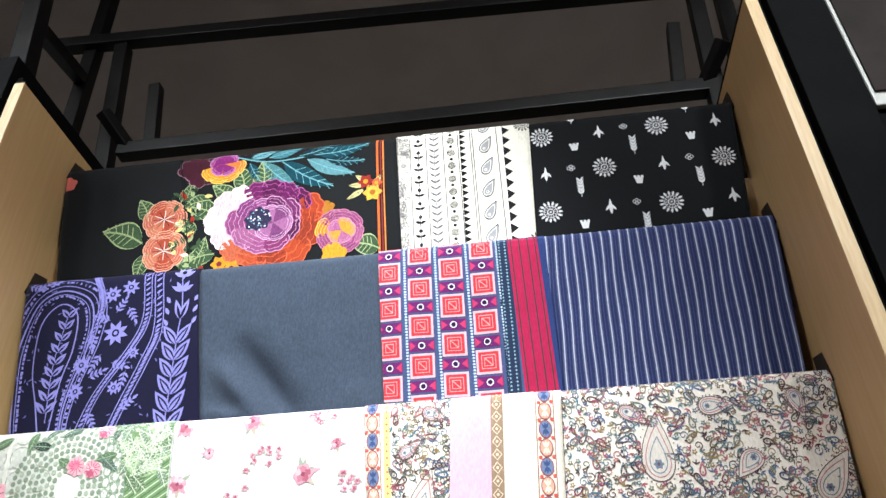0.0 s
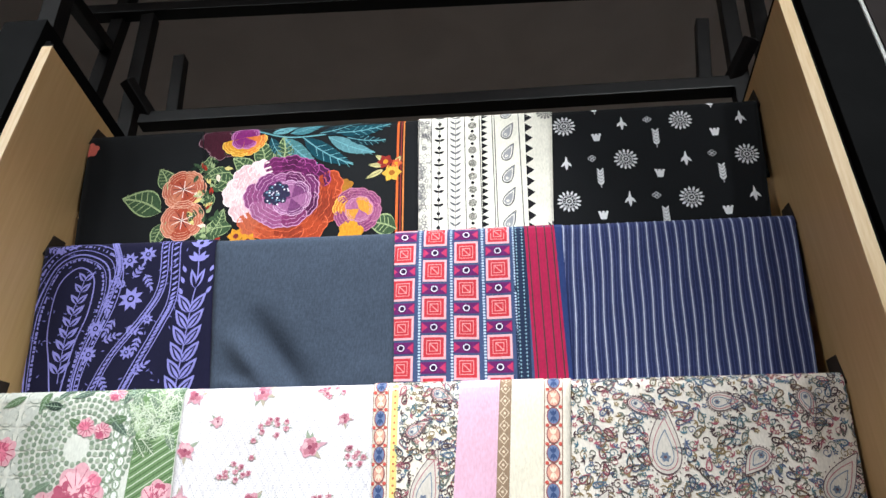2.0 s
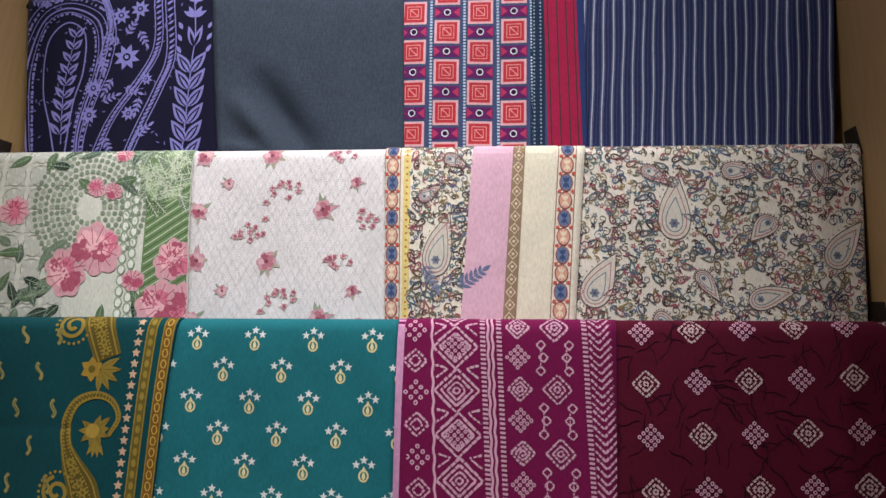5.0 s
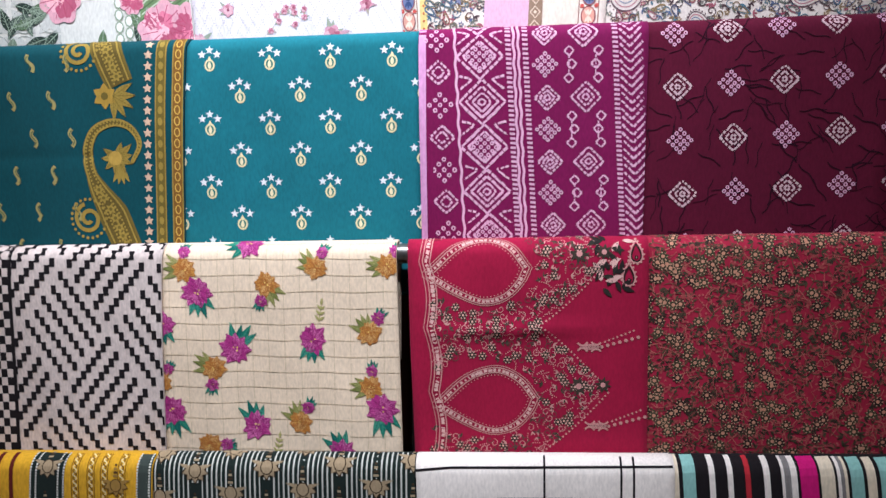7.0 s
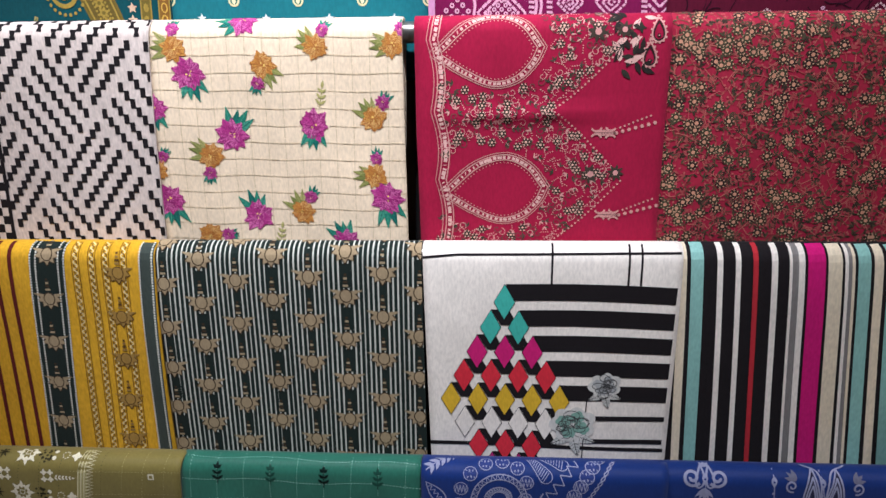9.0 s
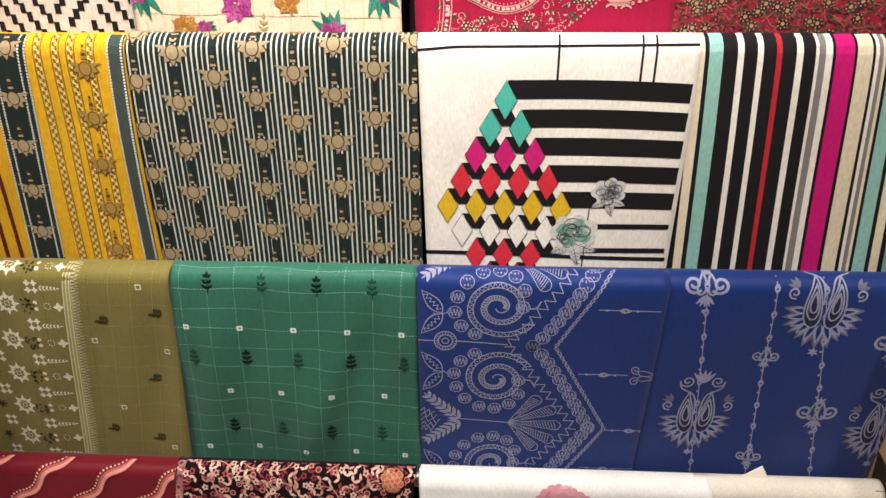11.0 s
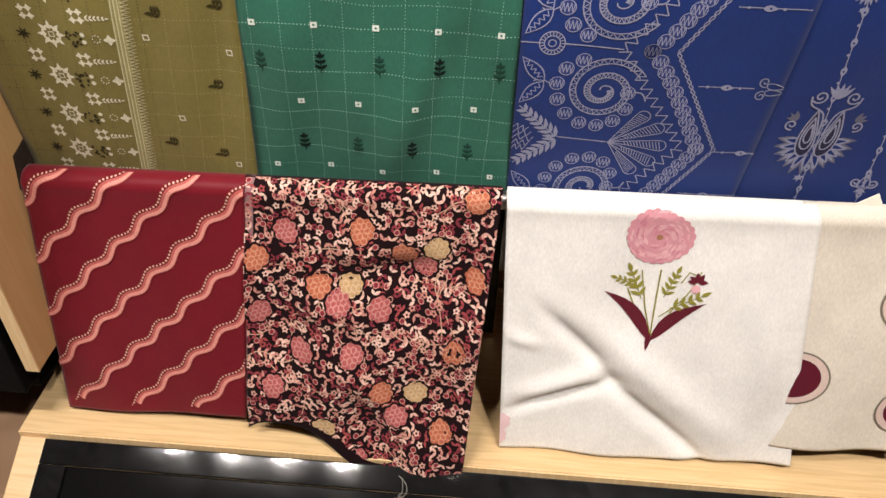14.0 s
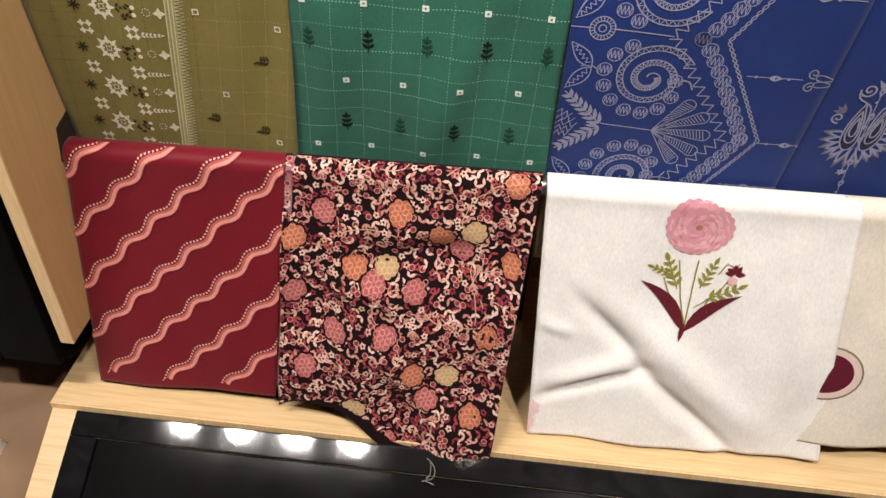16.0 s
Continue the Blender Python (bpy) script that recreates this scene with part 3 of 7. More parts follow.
def bouquet(cloth):
    """Large embroidered blossoms and leaves in purple, rust, pink and teal."""
    p = Print(cloth)
    teal, aqua, dteal = (16, 58, 70), (104, 150, 158), (10, 36, 46)
    green, lime, rust, coral = (58, 78, 52), (150, 164, 118), (126, 46, 28), (172, 92, 72)
    plum, mauve, pink, gold = (70, 18, 60), (128, 68, 122), (216, 176, 180), (196, 136, 34)
    p.line(curve([(-0.285, 0.030), (-0.22, 0.050), (-0.15, 0.048), (-0.09, 0.036)]), 0.003, aqua, 1)
    for x, s, a, n, w, c in ((-0.145, 0.054, 24, 0.095, 0.027, (88, 128, 136)), (-0.19, 0.054, 33, 0.112, 0.034, teal), (-0.225, 0.052, 42, 0.088, 0.03, (70, 112, 116)), (-0.13, 0.046, -8, 0.098, 0.026, teal),
                             (-0.16, 0.045, -18, 0.075, 0.022, dteal), (-0.215, 0.042, -20, 0.07, 0.02, (66, 112, 122)), (-0.25, 0.040, -24, 0.06, 0.018, aqua), (-0.11, 0.058, 8, 0.07, 0.022, dteal), (-0.25, 0.05, 60, 0.05, 0.02, teal)):
        p.leaf(x, s, a, n, w, c, 2, aqua if c != aqua else teal, 0.05)
    for x, s, a, n, w in ((-0.43, 0.195, 203, 0.082, 0.046), (-0.425, 0.152, 245, 0.048, 0.03), (-0.415, 0.215, 110, 0.05, 0.028), (-0.30, 0.155, 205, 0.062, 0.034), (-0.275, 0.13, 225, 0.055, 0.03), (-0.225, 0.11, -92, 0.06, 0.034),
                          (-0.255, 0.112, -108, 0.06, 0.034), (-0.30, 0.225, 165, 0.055, 0.03), (-0.315, 0.26, -160, 0.05, 0.026), (-0.015, 0.244, 195, 0.05, 0.036), (-0.335, 0.235, -70, 0.045, 0.022), (-0.315, 0.12, 170, 0.05, 0.026),
                          (-0.37, 0.12, -70, 0.045, 0.022), (-0.345, 0.19, -110, 0.04, 0.02)):
        p.leaf(x, s, a, n, w, green, 2, lime, 0.08)
        p.leaf(x, s, a, n * 1.05, w * 1.12, lime, 1, None, 0.08)
    for x, s, a, n in ((-0.040, 0.120, 185, 0.03), (-0.042, 0.128, 150, 0.036), (-0.038, 0.112, 215, 0.024), (-0.022, 0.12, -60, 0.02)):
        p.leaf(x, s, a, n, 0.010, (196, 184, 128), 2, green)
    p.done("embroidered_leaves", weave=2.2)
    p = Print(cloth)
    # dark plum and gold heads along the rod
    for x, s, r in ((-0.352, 0.045, 0.030), (-0.335, 0.066, 0.026)):
        p.ruffled(x, s, r * 1.05, (150, 116, 128), 3, 7, 0.2, x * 9)
        p.ruffled(x, s, r, (60, 18, 34), 4, 7, 0.2, x * 9)
    for a, c in ((100, gold), (140, gold), (60, (206, 120, 40)), (20, (200, 110, 50))):
        p.petal(-0.300, 0.045, a, 0.042, 26, c, 5, (236, 190, 90), 2, 2)
    for a in (200, 260, 320, 60, 130):
        p.petal(-0.298, 0.046, a, 0.026, 34, (120, 36, 104), 7, (196, 130, 180), 2, 2)
    p.done("embroidered_gold_blossom", weave=2.2)
    p = Print(cloth)
    # rust heads that cross the fold
    for x, s, turn in ((-0.395, 0.152, 0), (-0.388, 0.214, 25)):
        for i, a in enumerate(range(0, 360, 60)):
            p.petal(x, s, a + turn, 0.038, 34, (coral, (156, 66, 44), (182, 108, 82))[i % 3], 3, (214, 160, 136), 2, 3)
        for a in range(0, 360, 30):
            p.line([(x, s), (x + 0.021 * math.cos(radians(a)), s + 0.017 * math.sin(radians(a)))], 0.0012, (236, 214, 206) if a % 60 else (60, 20, 28), 5)
    for i in range(46):
        q = rnd(i + 5)
        x, s = -0.352 + q.uniform(-0.026, 0.026), 0.085 + q.uniform(0, 0.18)
        p.leaf(x, s, q.uniform(0, 360), 0.017, 0.008, q.choice([(150, 40, 26), green, lime, (206, 190, 120), (226, 206, 190), (20, 34, 24)]), 4)
    p.done("embroidered_rust_blossoms", weave=2.2)
    p = Print(cloth)
    # the great flower
    cx, cs = -0.217, 0.171
    for a, n, h, c in ((15, 0.108, 20, rust), (48, 0.103, 20, (150, 58, 30)), (76, 0.088, 20, rust), (104, 0.086, 20, (158, 68, 40)), (132, 0.09, 20, (166, 84, 58)), (-12, 0.104, 18, (146, 54, 28)),
                       (162, 0.092, 18, pink), (186, 0.104, 18, (226, 196, 196)), (208, 0.098, 18, pink), (230, 0.086, 16, (230, 204, 202)), (254, 0.078, 18, (92, 26, 78)), (282, 0.080, 18, plum), (306, 0.082, 18, (86, 22, 74)), (330, 0.088, 18, plum)):
        p.petal(cx, cs, a, n, h, c, 5, (200, 96, 60) if a < 140 else (240, 214, 216) if a < 240 else (150, 70, 130), 3, 5)
    for i, (a, n, c) in enumerate(((20, 0.064, plum), (60, 0.062, (112, 44, 88)), (100, 0.060, (132, 70, 112)), (140, 0.060, (140, 82, 120)), (180, 0.066, (122, 60, 104)), (220, 0.054, (110, 50, 100)), (262, 0.044, (128, 70, 116)), (300, 0.050, (84, 26, 74)), (340, 0.064, (96, 36, 84)))):
        p.petal(cx, cs, a, n, 26, c, 8 + (i % 2), (182, 136, 168), 3, 4)
    for i, a in enumerate(range(10, 370, 60)):
        p.petal(cx + 0.016, cs + 0.004, a, 0.034, 32, ((140, 88, 128), (104, 54, 98))[i % 2], 11, (190, 150, 180), 2, 2)
    p.ruffled(cx - 0.010, cs - 0.004, 0.024, (40, 36, 62), 13, 8, 0.25, 3)
    for i in range(40):
        q = rnd(i)
        a, d = q.uniform(0, 6.28), q.uniform(0, 0.022)
        p.disc(cx - 0.010 + d * math.cos(a), cs - 0.004 + d * math.sin(a), 0.0017, q.choice([(220, 214, 226), (120, 156, 172), (60, 74, 96)]), 14, 6)
    p.done("embroidered_great_flower", weave=2.2)
    p = Print(cloth)
    # purple and gold head beside it
    x, s = -0.083, 0.207
    for a, n, c in ((-90, 0.042, (130, 66, 106)), (-40, 0.042, (120, 56, 98)), (10, 0.040, (136, 74, 110)), (55, 0.042, (120, 56, 98)), (105, 0.046, gold), (150, 0.04, (126, 62, 102)), (200, 0.042, (186, 116, 40)), (240, 0.044, (118, 54, 92))):
        p.petal(x, s, a, n, 30, c, 7, (168, 108, 134) if c[2] > 90 else (226, 180, 80), 2, 3)
    for a in (0, 72, 144, 216, 288):
        p.petal(x + 0.003, s - 0.002, a, 0.024, 38, (150, 88, 126) if a % 144 else (190, 130, 44), 9, (176, 122, 150), 2, 2)
    p.done("embroidered_purple_blossom", weave=2.2)
    p = Print(cloth)
    p.ruffled(-0.092, 0.249, 0.022, gold, 9, 6, 0.2, 1)
    p.ruffled(-0.108, 0.157, 0.015, (150, 100, 30), 4, 6, 0.2, 1)
    for x, s in ((-0.29, 0.245), (-0.268, 0.255)):
        p.bloom(x, s, 0.016, 6, gold, 6, inner=(110, 40, 40))
    p.bloom(-0.039, 0.113, 0.015, 6, (130, 36, 30), 3, inner=gold)
    p.bloom(-0.027, 0.136, 0.018, 6, (206, 160, 60), 3, inner=(150, 90, 30))
    p.bloom(-0.020, 0.118, 0.011, 5, (196, 90, 50), 3, inner=gold)
    p.done("embroidered_small_blossoms", weave=2.2)


def rosette(p, x, s, r, c, layer=0):
    """A ring of small petals round two thin circles."""
    for i in range(15):
        t = 6.2832 * i / 15
        p.leaf(x + 0.62 * r * math.cos(t), s + 0.62 * r * math.sin(t), math.degrees(t), r * 0.42, r * 0.21, c, layer)
    p.ring(x, s, r * 0.56, r * 0.07, c, layer)
    for i in range(12):
        t = 6.2832 * i / 12
        p.disc(x + 0.42 * r * math.cos(t), s + 0.42 * r * math.sin(t), r * 0.055, c, layer, 6)
    p.ring(x, s, r * 0.27, r * 0.09, c, layer, 14)
    p.disc(x, s, r * 0.09, c, layer, 8)


BLACK_WEAVE = dict(rough=0.8, weave=0.8)
c = Cloth(0, (-0.599, -0.386), (-0.575, -0.338), 0.004, folds=SOFT).build("folded_cloth", INK, "black folded cloth with embroidered blossoms at its fold", **BLACK_WEAVE)
p = Print(c)
bouquet(c)
p.ruffled(-0.592, 0.058, 0.018, (190, 96, 84), 2, 6, 0.2, 1)
p.done("embroidery", "colourful thread embroidery", weave=2.2)
c = Cloth(0, (-0.388, 0.016), (-0.340, 0.023), folds=SOFT).build("folded_cloth", INK, "black cloth embroidered with a large purple and rust flower", **BLACK_WEAVE)
p = Print(c)
bouquet(c)
for x, w, col in ((-0.0195, 0.004, (196, 92, 40)), (-0.0135, 0.0025, (120, 40, 40)), (-0.009, 0.0022, (214, 130, 60))):
    p.line([(x, 0.0), (x + 0.005, 0.30)], w, col, 1)
p.done("embroidery", "colourful thread embroidery", weave=2.2)

c = Cloth(0, (0.016, 0.252), (0.022, 0.242), 0.003, folds=SOFT).build("folded_cloth", CREAM, "cream cloth with black block-printed border stripes")
p = Print(c)
for i in range(150):
    q = rnd(i)
    x, s = 0.020 + q.uniform(0, 0.018), q.uniform(0.01, 0.3)
    p.ring(x, s, 0.0032, 0.0009, (120, 116, 118), 0, 8)
for x in (0.018, 0.040, 0.068, 0.098, 0.124, 0.146, 0.150, 0.192):
    p.line([(x, 0), (x + 0.004, 0.31)], 0.0014, (60, 58, 60), 0)
for i in range(16):
    s = 0.024 + 0.0255 * i
    p.disc(0.055, s - 0.006, 0.0034, (40, 38, 42), 0, 10)
    for sd in (-1, 1):
        p.leaf(0.055, s + 0.005, 180 * (sd < 0) - 22 * sd, 0.010, 0.005, (30, 28, 32), 0)
    p.line([(0.055, s - 0.012), (0.055, s + 0.012)], 0.0012, (40, 38, 42), 0)
    rosette(p, 0.112, s, 0.0075, (44, 42, 46))
    p.disc(0.112, s + 0.0125, 0.003, (24, 22, 26), 0, 8)
for i in range(24):
    s = 0.012 + 0.0125 * i
    for sd in (-1, 1):
        p.leaf(0.083, s + 0.008, -90 + 52 * sd, 0.013, 0.004, (110, 108, 112), 0)
    p.fan([(0.128, s), (0.139, s + 0.006), (0.128, s + 0.012)], (22, 20, 24), 0)
p.line([(0.083, 0), (0.083, 0.3)], 0.001, (100, 98, 102), 0)
for i in range(8):
    s = 0.03 + 0.043 * i
    p.fan(p.drop(0.170, s, 8, 0.034, 0.018, 0.5), (150, 148, 152), 0)
    p.paisley(0.170, s, 8, 0.034, 0.019, [(60, 58, 64), (232, 226, 214)], 1, 0.5, 0.0012)
for i in range(14):
    s = 0.008 + 0.0215 * i
    p.fan([(0.203, s), (0.203, s + 0.019), (0.216, s + 0.0095)], (26, 24, 28), 0)
rosette(p, 0.240, 0.028, 0.017, (90, 86, 88))
rosette(p, 0.243, 0.262, 0.017, (90, 86, 88))
p.done()

c = Cloth(0, (0.250, 0.599), (0.240, 0.580), folds=SOFT).build("folded_cloth", INK, "black cloth with scattered small white printed motifs", **BLACK_WEAVE)
p = Print(c)
for j in range(-1, 4):
    for i in range(-1, 3):
        x, s = 0.270 + 0.1952 * i + (0.0975 if j % 2 else 0), 0.0605 + 0.0738 * j
        rosette(p, x, s, 0.0195, BONE)
        b = x + 0.0975
        p.leaf(b, s + 0.015, -90, 0.029, 0.0058, BONE, 0)
        for sd in (-1, 1):
            p.leaf(b, s - 0.003, 90 - 40 * sd, 0.014, 0.0046, BONE, 0)
        for a in range(4):
            p.ring(x - 0.055 + 0.0038 * math.cos(a * 1.5708), s - 0.005 + 0.0030 * math.sin(a * 1.5708), 0.0027, 0.0010, BONE, 0, 9)
        u, v = x + 0.053, s + 0.029
        p.fan([(u - 0.0075, v - 0.006), (u + 0.0075, v - 0.006), (u + 0.0045, v + 0.006), (u - 0.0045, v + 0.006)], BONE, 0)
        for dx in (-0.006, 0.0, 0.006):
            p.disc(u + dx, v - 0.007, 0.0024, BONE, 0, 7)
        u, v = x - 0.0435, s + 0.036
        p.line([(u, v + 0.016), (u, v - 0.014)], 0.0009, BONE, 0)
        for t in range(5):
            for sd in (-1, 1):
                p.leaf(u, v + 0.010 - 0.0058 * t, -90 + 34 * sd, 0.0105, 0.0034, BONE, 0)
p.done(weave=0.6)

# ---- second row ----
NAVY, LILAC = (17, 15, 40), (124, 120, 184)
c = Cloth(1, (-0.597, -0.304), (-0.572, -0.276), 0.005, folds=SOFT, creases=((-0.59, 0.03, -0.55, 0.26, 0.02, -0.006),)).build("folded_cloth", NAVY, "navy cloth with a large lilac paisley print")
p = Print(c)
OUTER = curve([(-0.562, 0.300), (-0.575, 0.230), (-0.585, 0.134), (-0.568, 0.062), (-0.530, 0.036), (-0.483, 0.052), (-0.467, 0.087), (-0.470, 0.137), (-0.486, 0.191), (-0.494, 0.240), (-0.490, 0.300)])
INNER = curve([(-0.520, 0.290), (-0.538, 0.224), (-0.556, 0.163), (-0.554, 0.092), (-0.526, 0.060), (-0.496, 0.079), (-0.494, 0.136), (-0.506, 0.191), (-0.512, 0.290)])
for f, w in ((1.0, 0.0026), (1.13, 0.0014), (0.90, 0.0012)):
    p.line((OUTER - (-0.525, 0.17)) * (f, 1 + (f - 1) * 0.5) + (-0.525, 0.17), w, LILAC, 1)
p.line(INNER, 0.0022, LILAC, 1)
p.dash((OUTER - (-0.525, 0.17)) * (0.82, 0.93) + (-0.525, 0.17), 0.0034, LILAC, 1, 0.0075, 0.5, 1)
p.dash((OUTER - (-0.525, 0.17)) * (1.23, 1.12) + (-0.525, 0.17), 0.0042, LILAC, 1, 0.0085, 0.6, 2)
p.line((OUTER - (-0.525, 0.17)) * (1.34, 1.17) + (-0.525, 0.17), 0.0016, LILAC, 1)
p.line(curve([(-0.518, 0.25), (-0.522, 0.16), (-0.511, 0.078)]), 0.0014, LILAC, 1)
for i in range(9):
    f = i / 8
    x, s = -0.522 + 0.012 * f * f, 0.235 - 0.152 * f
    for sd in (-1, 1):
        p.leaf(x, s, -90 + 42 * sd, 0.026 - 0.006 * f, 0.0095, LILAC, 1)
        p.leaf(x, s, -90 + 42 * sd, 0.015, 0.003, NAVY, 2)
for pts, wide in (([(-0.478, 0.010), (-0.462, 0.040), (-0.456, 0.075), (-0.470, 0.137)], 0.010), ([(-0.387, 0.010), (-0.379, 0.096), (-0.402, 0.152), (-0.443, 0.215), (-0.470, 0.285)], 0.012),
                  ([(-0.369, 0.010), (-0.357, 0.111), (-0.372, 0.166), (-0.398, 0.232), (-0.42, 0.290)], 0.014)):
    q = curve(pts)
    p.line(q - (wide / 2, 0), 0.0016, LILAC, 1)
    p.line(q + (wide / 2, 0), 0.0016, LILAC, 1)
    for i in range(0, len(q) - 1, 1):
        p.leaf(q[i][0] - wide * 0.3, q[i][1] + 0.003, -38, wide * 0.85, 0.0038, LILAC, 1)
for x, s, r in ((-0.426, 0.117, 0.021), (-0.412, 0.040, 0.015), (-0.441, 0.050, 0.015), (-0.475, 0.164, 0.015), (-0.478, 0.205, 0.014), (-0.392, 0.152, 0.010), (-0.415, 0.205, 0.012), (-0.545, 0.015, 0.012)):
    p.bloom(x, s, r, 8, LILAC, 1, 0.42, 15, NAVY)
    p.disc(x, s, r * 0.16, LILAC, 3, 8)
for x, s, a in ((-0.43, 0.082, -60), (-0.41, 0.075, 60), (-0.445, 0.150, 120), (-0.46, 0.185, -20), (-0.438, 0.095, 200), (-0.452, 0.24, 60), (-0.40, 0.24, -40), (-0.465, 0.115, 80), (-0.425, 0.165, 20), (-0.40, 0.18, 100), (-0.59, 0.02, 20), (-0.575, 0.03, -30)):
    p.sprig(x, s, a, 0.026, LILAC, 1, 3, 0.0011, 0.42)
for i in range(120):
    q = rnd(i + 70)
    x, s = q.uniform(-0.60, -0.345), q.uniform(0.01, 0.29)
    p.leaf(x, s, q.uniform(0, 360), 0.007, 0.0022, (96, 94, 150), 0)
# feathered border: a stem, large veined leaves in pairs, small heads above
p.line(curve([(-0.330, 0.010), (-0.321, 0.084), (-0.324, 0.14), (-0.330, 0.30)]), 0.0018, LILAC, 1)
for i in range(7):
    s = 0.130 + 0.026 * i
    for sd in (-1, 1):
        a = -90 + 36 * sd
        p.leaf(-0.325, s + 0.014, a, 0.040, 0.0165, LILAC, 1)
        p.leaf(-0.325, s + 0.014, a, 0.033, 0.0095, NAVY, 2)
        p.leaf(-0.325, s + 0.014, a, 0.028, 0.0045, LILAC, 3)
for s in (0.030, 0.056):
    for a in (-150, -120, -60, -30):
        p.leaf(-0.325, s, a, 0.021, 0.0075, LILAC, 1)
p.bloom(-0.325, 0.022, 0.013, 5, LILAC, 1, 0.5, 18, NAVY)
for sd in (-1, 1):
    p.leaf(-0.322, 0.104, -90 + 18 * sd, 0.036, 0.011, LILAC, 1)
    p.leaf(-0.322, 0.104, -90 + 18 * sd, 0.027, 0.005, NAVY, 2)
    for t in (0.075, 0.094, 0.113):
        p.leaf(-0.322 + 0.020 * sd, t, -90 + 30 * sd, 0.014, 0.006, LILAC, 1)
p.done()

Cloth(1, (-0.306, -0.008), (-0.278, 0.000), folds=((0.0014, 4, 1, 0),), creases=((-0.24, 0.13, -0.12, 0.29, 0.020, -0.020), (-0.27, 0.17, -0.15, 0.30, 0.016, 0.018), (-0.28, 0.25, -0.18, 0.275, 0.010, 0.008), (-0.06, 0.22, -0.02, 0.28, 0.03, 0.004))).build(
    "folded_cloth", (58, 66, 80), "plain slate-grey woven cloth with soft drape folds", weave=1.8)

c = Cloth(1, (-0.009, 0.252), (-0.001, 0.254), 0.004, folds=SOFT).build("folded_cloth", (62, 74, 108), "cloth with red printed squares and a crimson striped border")
p = Print(c)
RED, PALE, DK = (172, 48, 58), (206, 160, 168), (44, 20, 54)
for i in range(4):
    x = 0.008 + 0.0482 * i
    for sd in (-0.0235, 0.0235):
        p.dotted([(x + sd, 0.0), (x + sd + 0.004, 0.3)], 0.0016, (176, 192, 214), 0, 0.0046)
    for j in range(7):
        s = 0.028 + 0.0605 * j + (0.030 if i % 2 else 0) - 0.03
        h = 0.0148
        p.rect(x - h - 0.0034, s - h - 0.0034, x + h + 0.0034, s + h + 0.0034, PALE, 0)
        p.rect(x - h, s - h, x + h, s + h, RED, 1)
        for f in (0.68, 0.4):
            p.line([(x - h * f, s - h * f), (x + h * f, s - h * f), (x + h * f, s + h * f), (x - h * f, s + h * f)], 0.0014, (212, 142, 142), 2, True)
        p.line([(x - h * 0.35, s - h * 0.35), (x + h * 0.35, s + h * 0.35)], 0.0014, (212, 142, 142), 2)
        s += 0.0302
        p.rect(x - 0.019, s - 0.0085, x + 0.019, s + 0.0085, (92, 30, 88), 0)
        p.disc(x, s, 0.0062, DK, 1)
        p.ring(x, s, 0.0045, 0.0014, (220, 214, 230), 2, 12)
        for sd in (-1, 1):
            p.fan([(x + sd * 0.018, s - 0.007), (x + sd * 0.009, s), (x + sd * 0.018, s + 0.007)], (168, 50, 90), 1)
p.rect(0.1765, 0, 0.197, 0.32, (34, 44, 68), 0)
for x in (0.181, 0.190):
    for j in range(56):
        p.disc(x + 0.00003 * j, 0.002 + 0.0056 * j, 0.0015, (128, 156, 170), 1, 6)
p.fan([(0.194, 0), (0.240, 0), (0.250, 0.32), (0.203, 0.32)], (150, 26, 66), 1)
for x in (0.199, 0.212, 0.225, 0.236):
    p.line([(x, 0), (x + 0.009, 0.32)], 0.0018, (60, 50, 52), 2)
p.fan([(0.240, 0), (0.253, 0), (0.256, 0.32), (0.250, 0.32)], (40, 52, 98), 1)
p.done()

c = Cloth(1, (0.250, 0.599), (0.252, 0.583), 0.002, folds=((0.002, 5, 1, 0.2), (0.0012, 9, 2, 1))).build("folded_cloth", (38, 44, 80), "navy cloth with narrow white woven stripes")
p = Print(c)
for i in range(28):
    x = 0.2545 + 0.01405 * i
    for dx, w, col in ((-0.0022, 0.0010, (84, 88, 120)), (0.0, 0.0017, (168, 172, 194)), (0.0022, 0.0010, (92, 96, 128)), (0.0068, 0.0012, (58, 64, 104))):
        t = np.linspace(0, 0.32, 12)
        p.line(np.stack([x + dx - 0.05 * t * (x - 0.25) - 0.03 * t + 0.0008 * np.sin(t * 40 + i), t], 1), w, col, 0)
p.done("woven_stripes")

# ---- third row ----
c = Cloth(2, (-0.599, -0.293), (-0.599, -0.282), 0.003, folds=SOFT).build("folded_cloth", (214, 214, 204), "pale cloth with green foliage and pink peony print")
p = Print(c)
SAGE, MOSS, DEEP, ROSE, BLUSH = (116, 132, 112), (92, 114, 82), (48, 62, 54), (180, 92, 116), (216, 164, 174)
p.fan([(-0.352, 0), (-0.293, 0), (-0.282, 0.32), (-0.352, 0.32)], (112, 138, 94), 0)
for i in range(42):
    p.line([(-0.350, 0.06 + 0.0062 * i), (-0.288, 0.02 + 0.0062 * i)], 0.0016, (190, 202, 176) if i % 2 else (84, 108, 72), 1)
for a in range(70):
    q = rnd(a)
    p.leaf(q.uniform(-0.36, -0.285), q.uniform(0, 0.09), q.uniform(0, 360), 0.034, 0.013, q.choice([SAGE, (150, 172, 130), MOSS]), 2, (206, 214, 190))
for j in range(22):
    for i in range(2):
        x, s = -0.380 + 0.013 * i, 0.035 + 0.015 * j + 0.0075 * (i % 2)
        p.ring(x, s, 0.0052, 0.0020, (150, 164, 140), 2, 8, 0.0068)
        p.disc(x, s, 0.0042, (226, 228, 220), 1, 8, 0.0058)
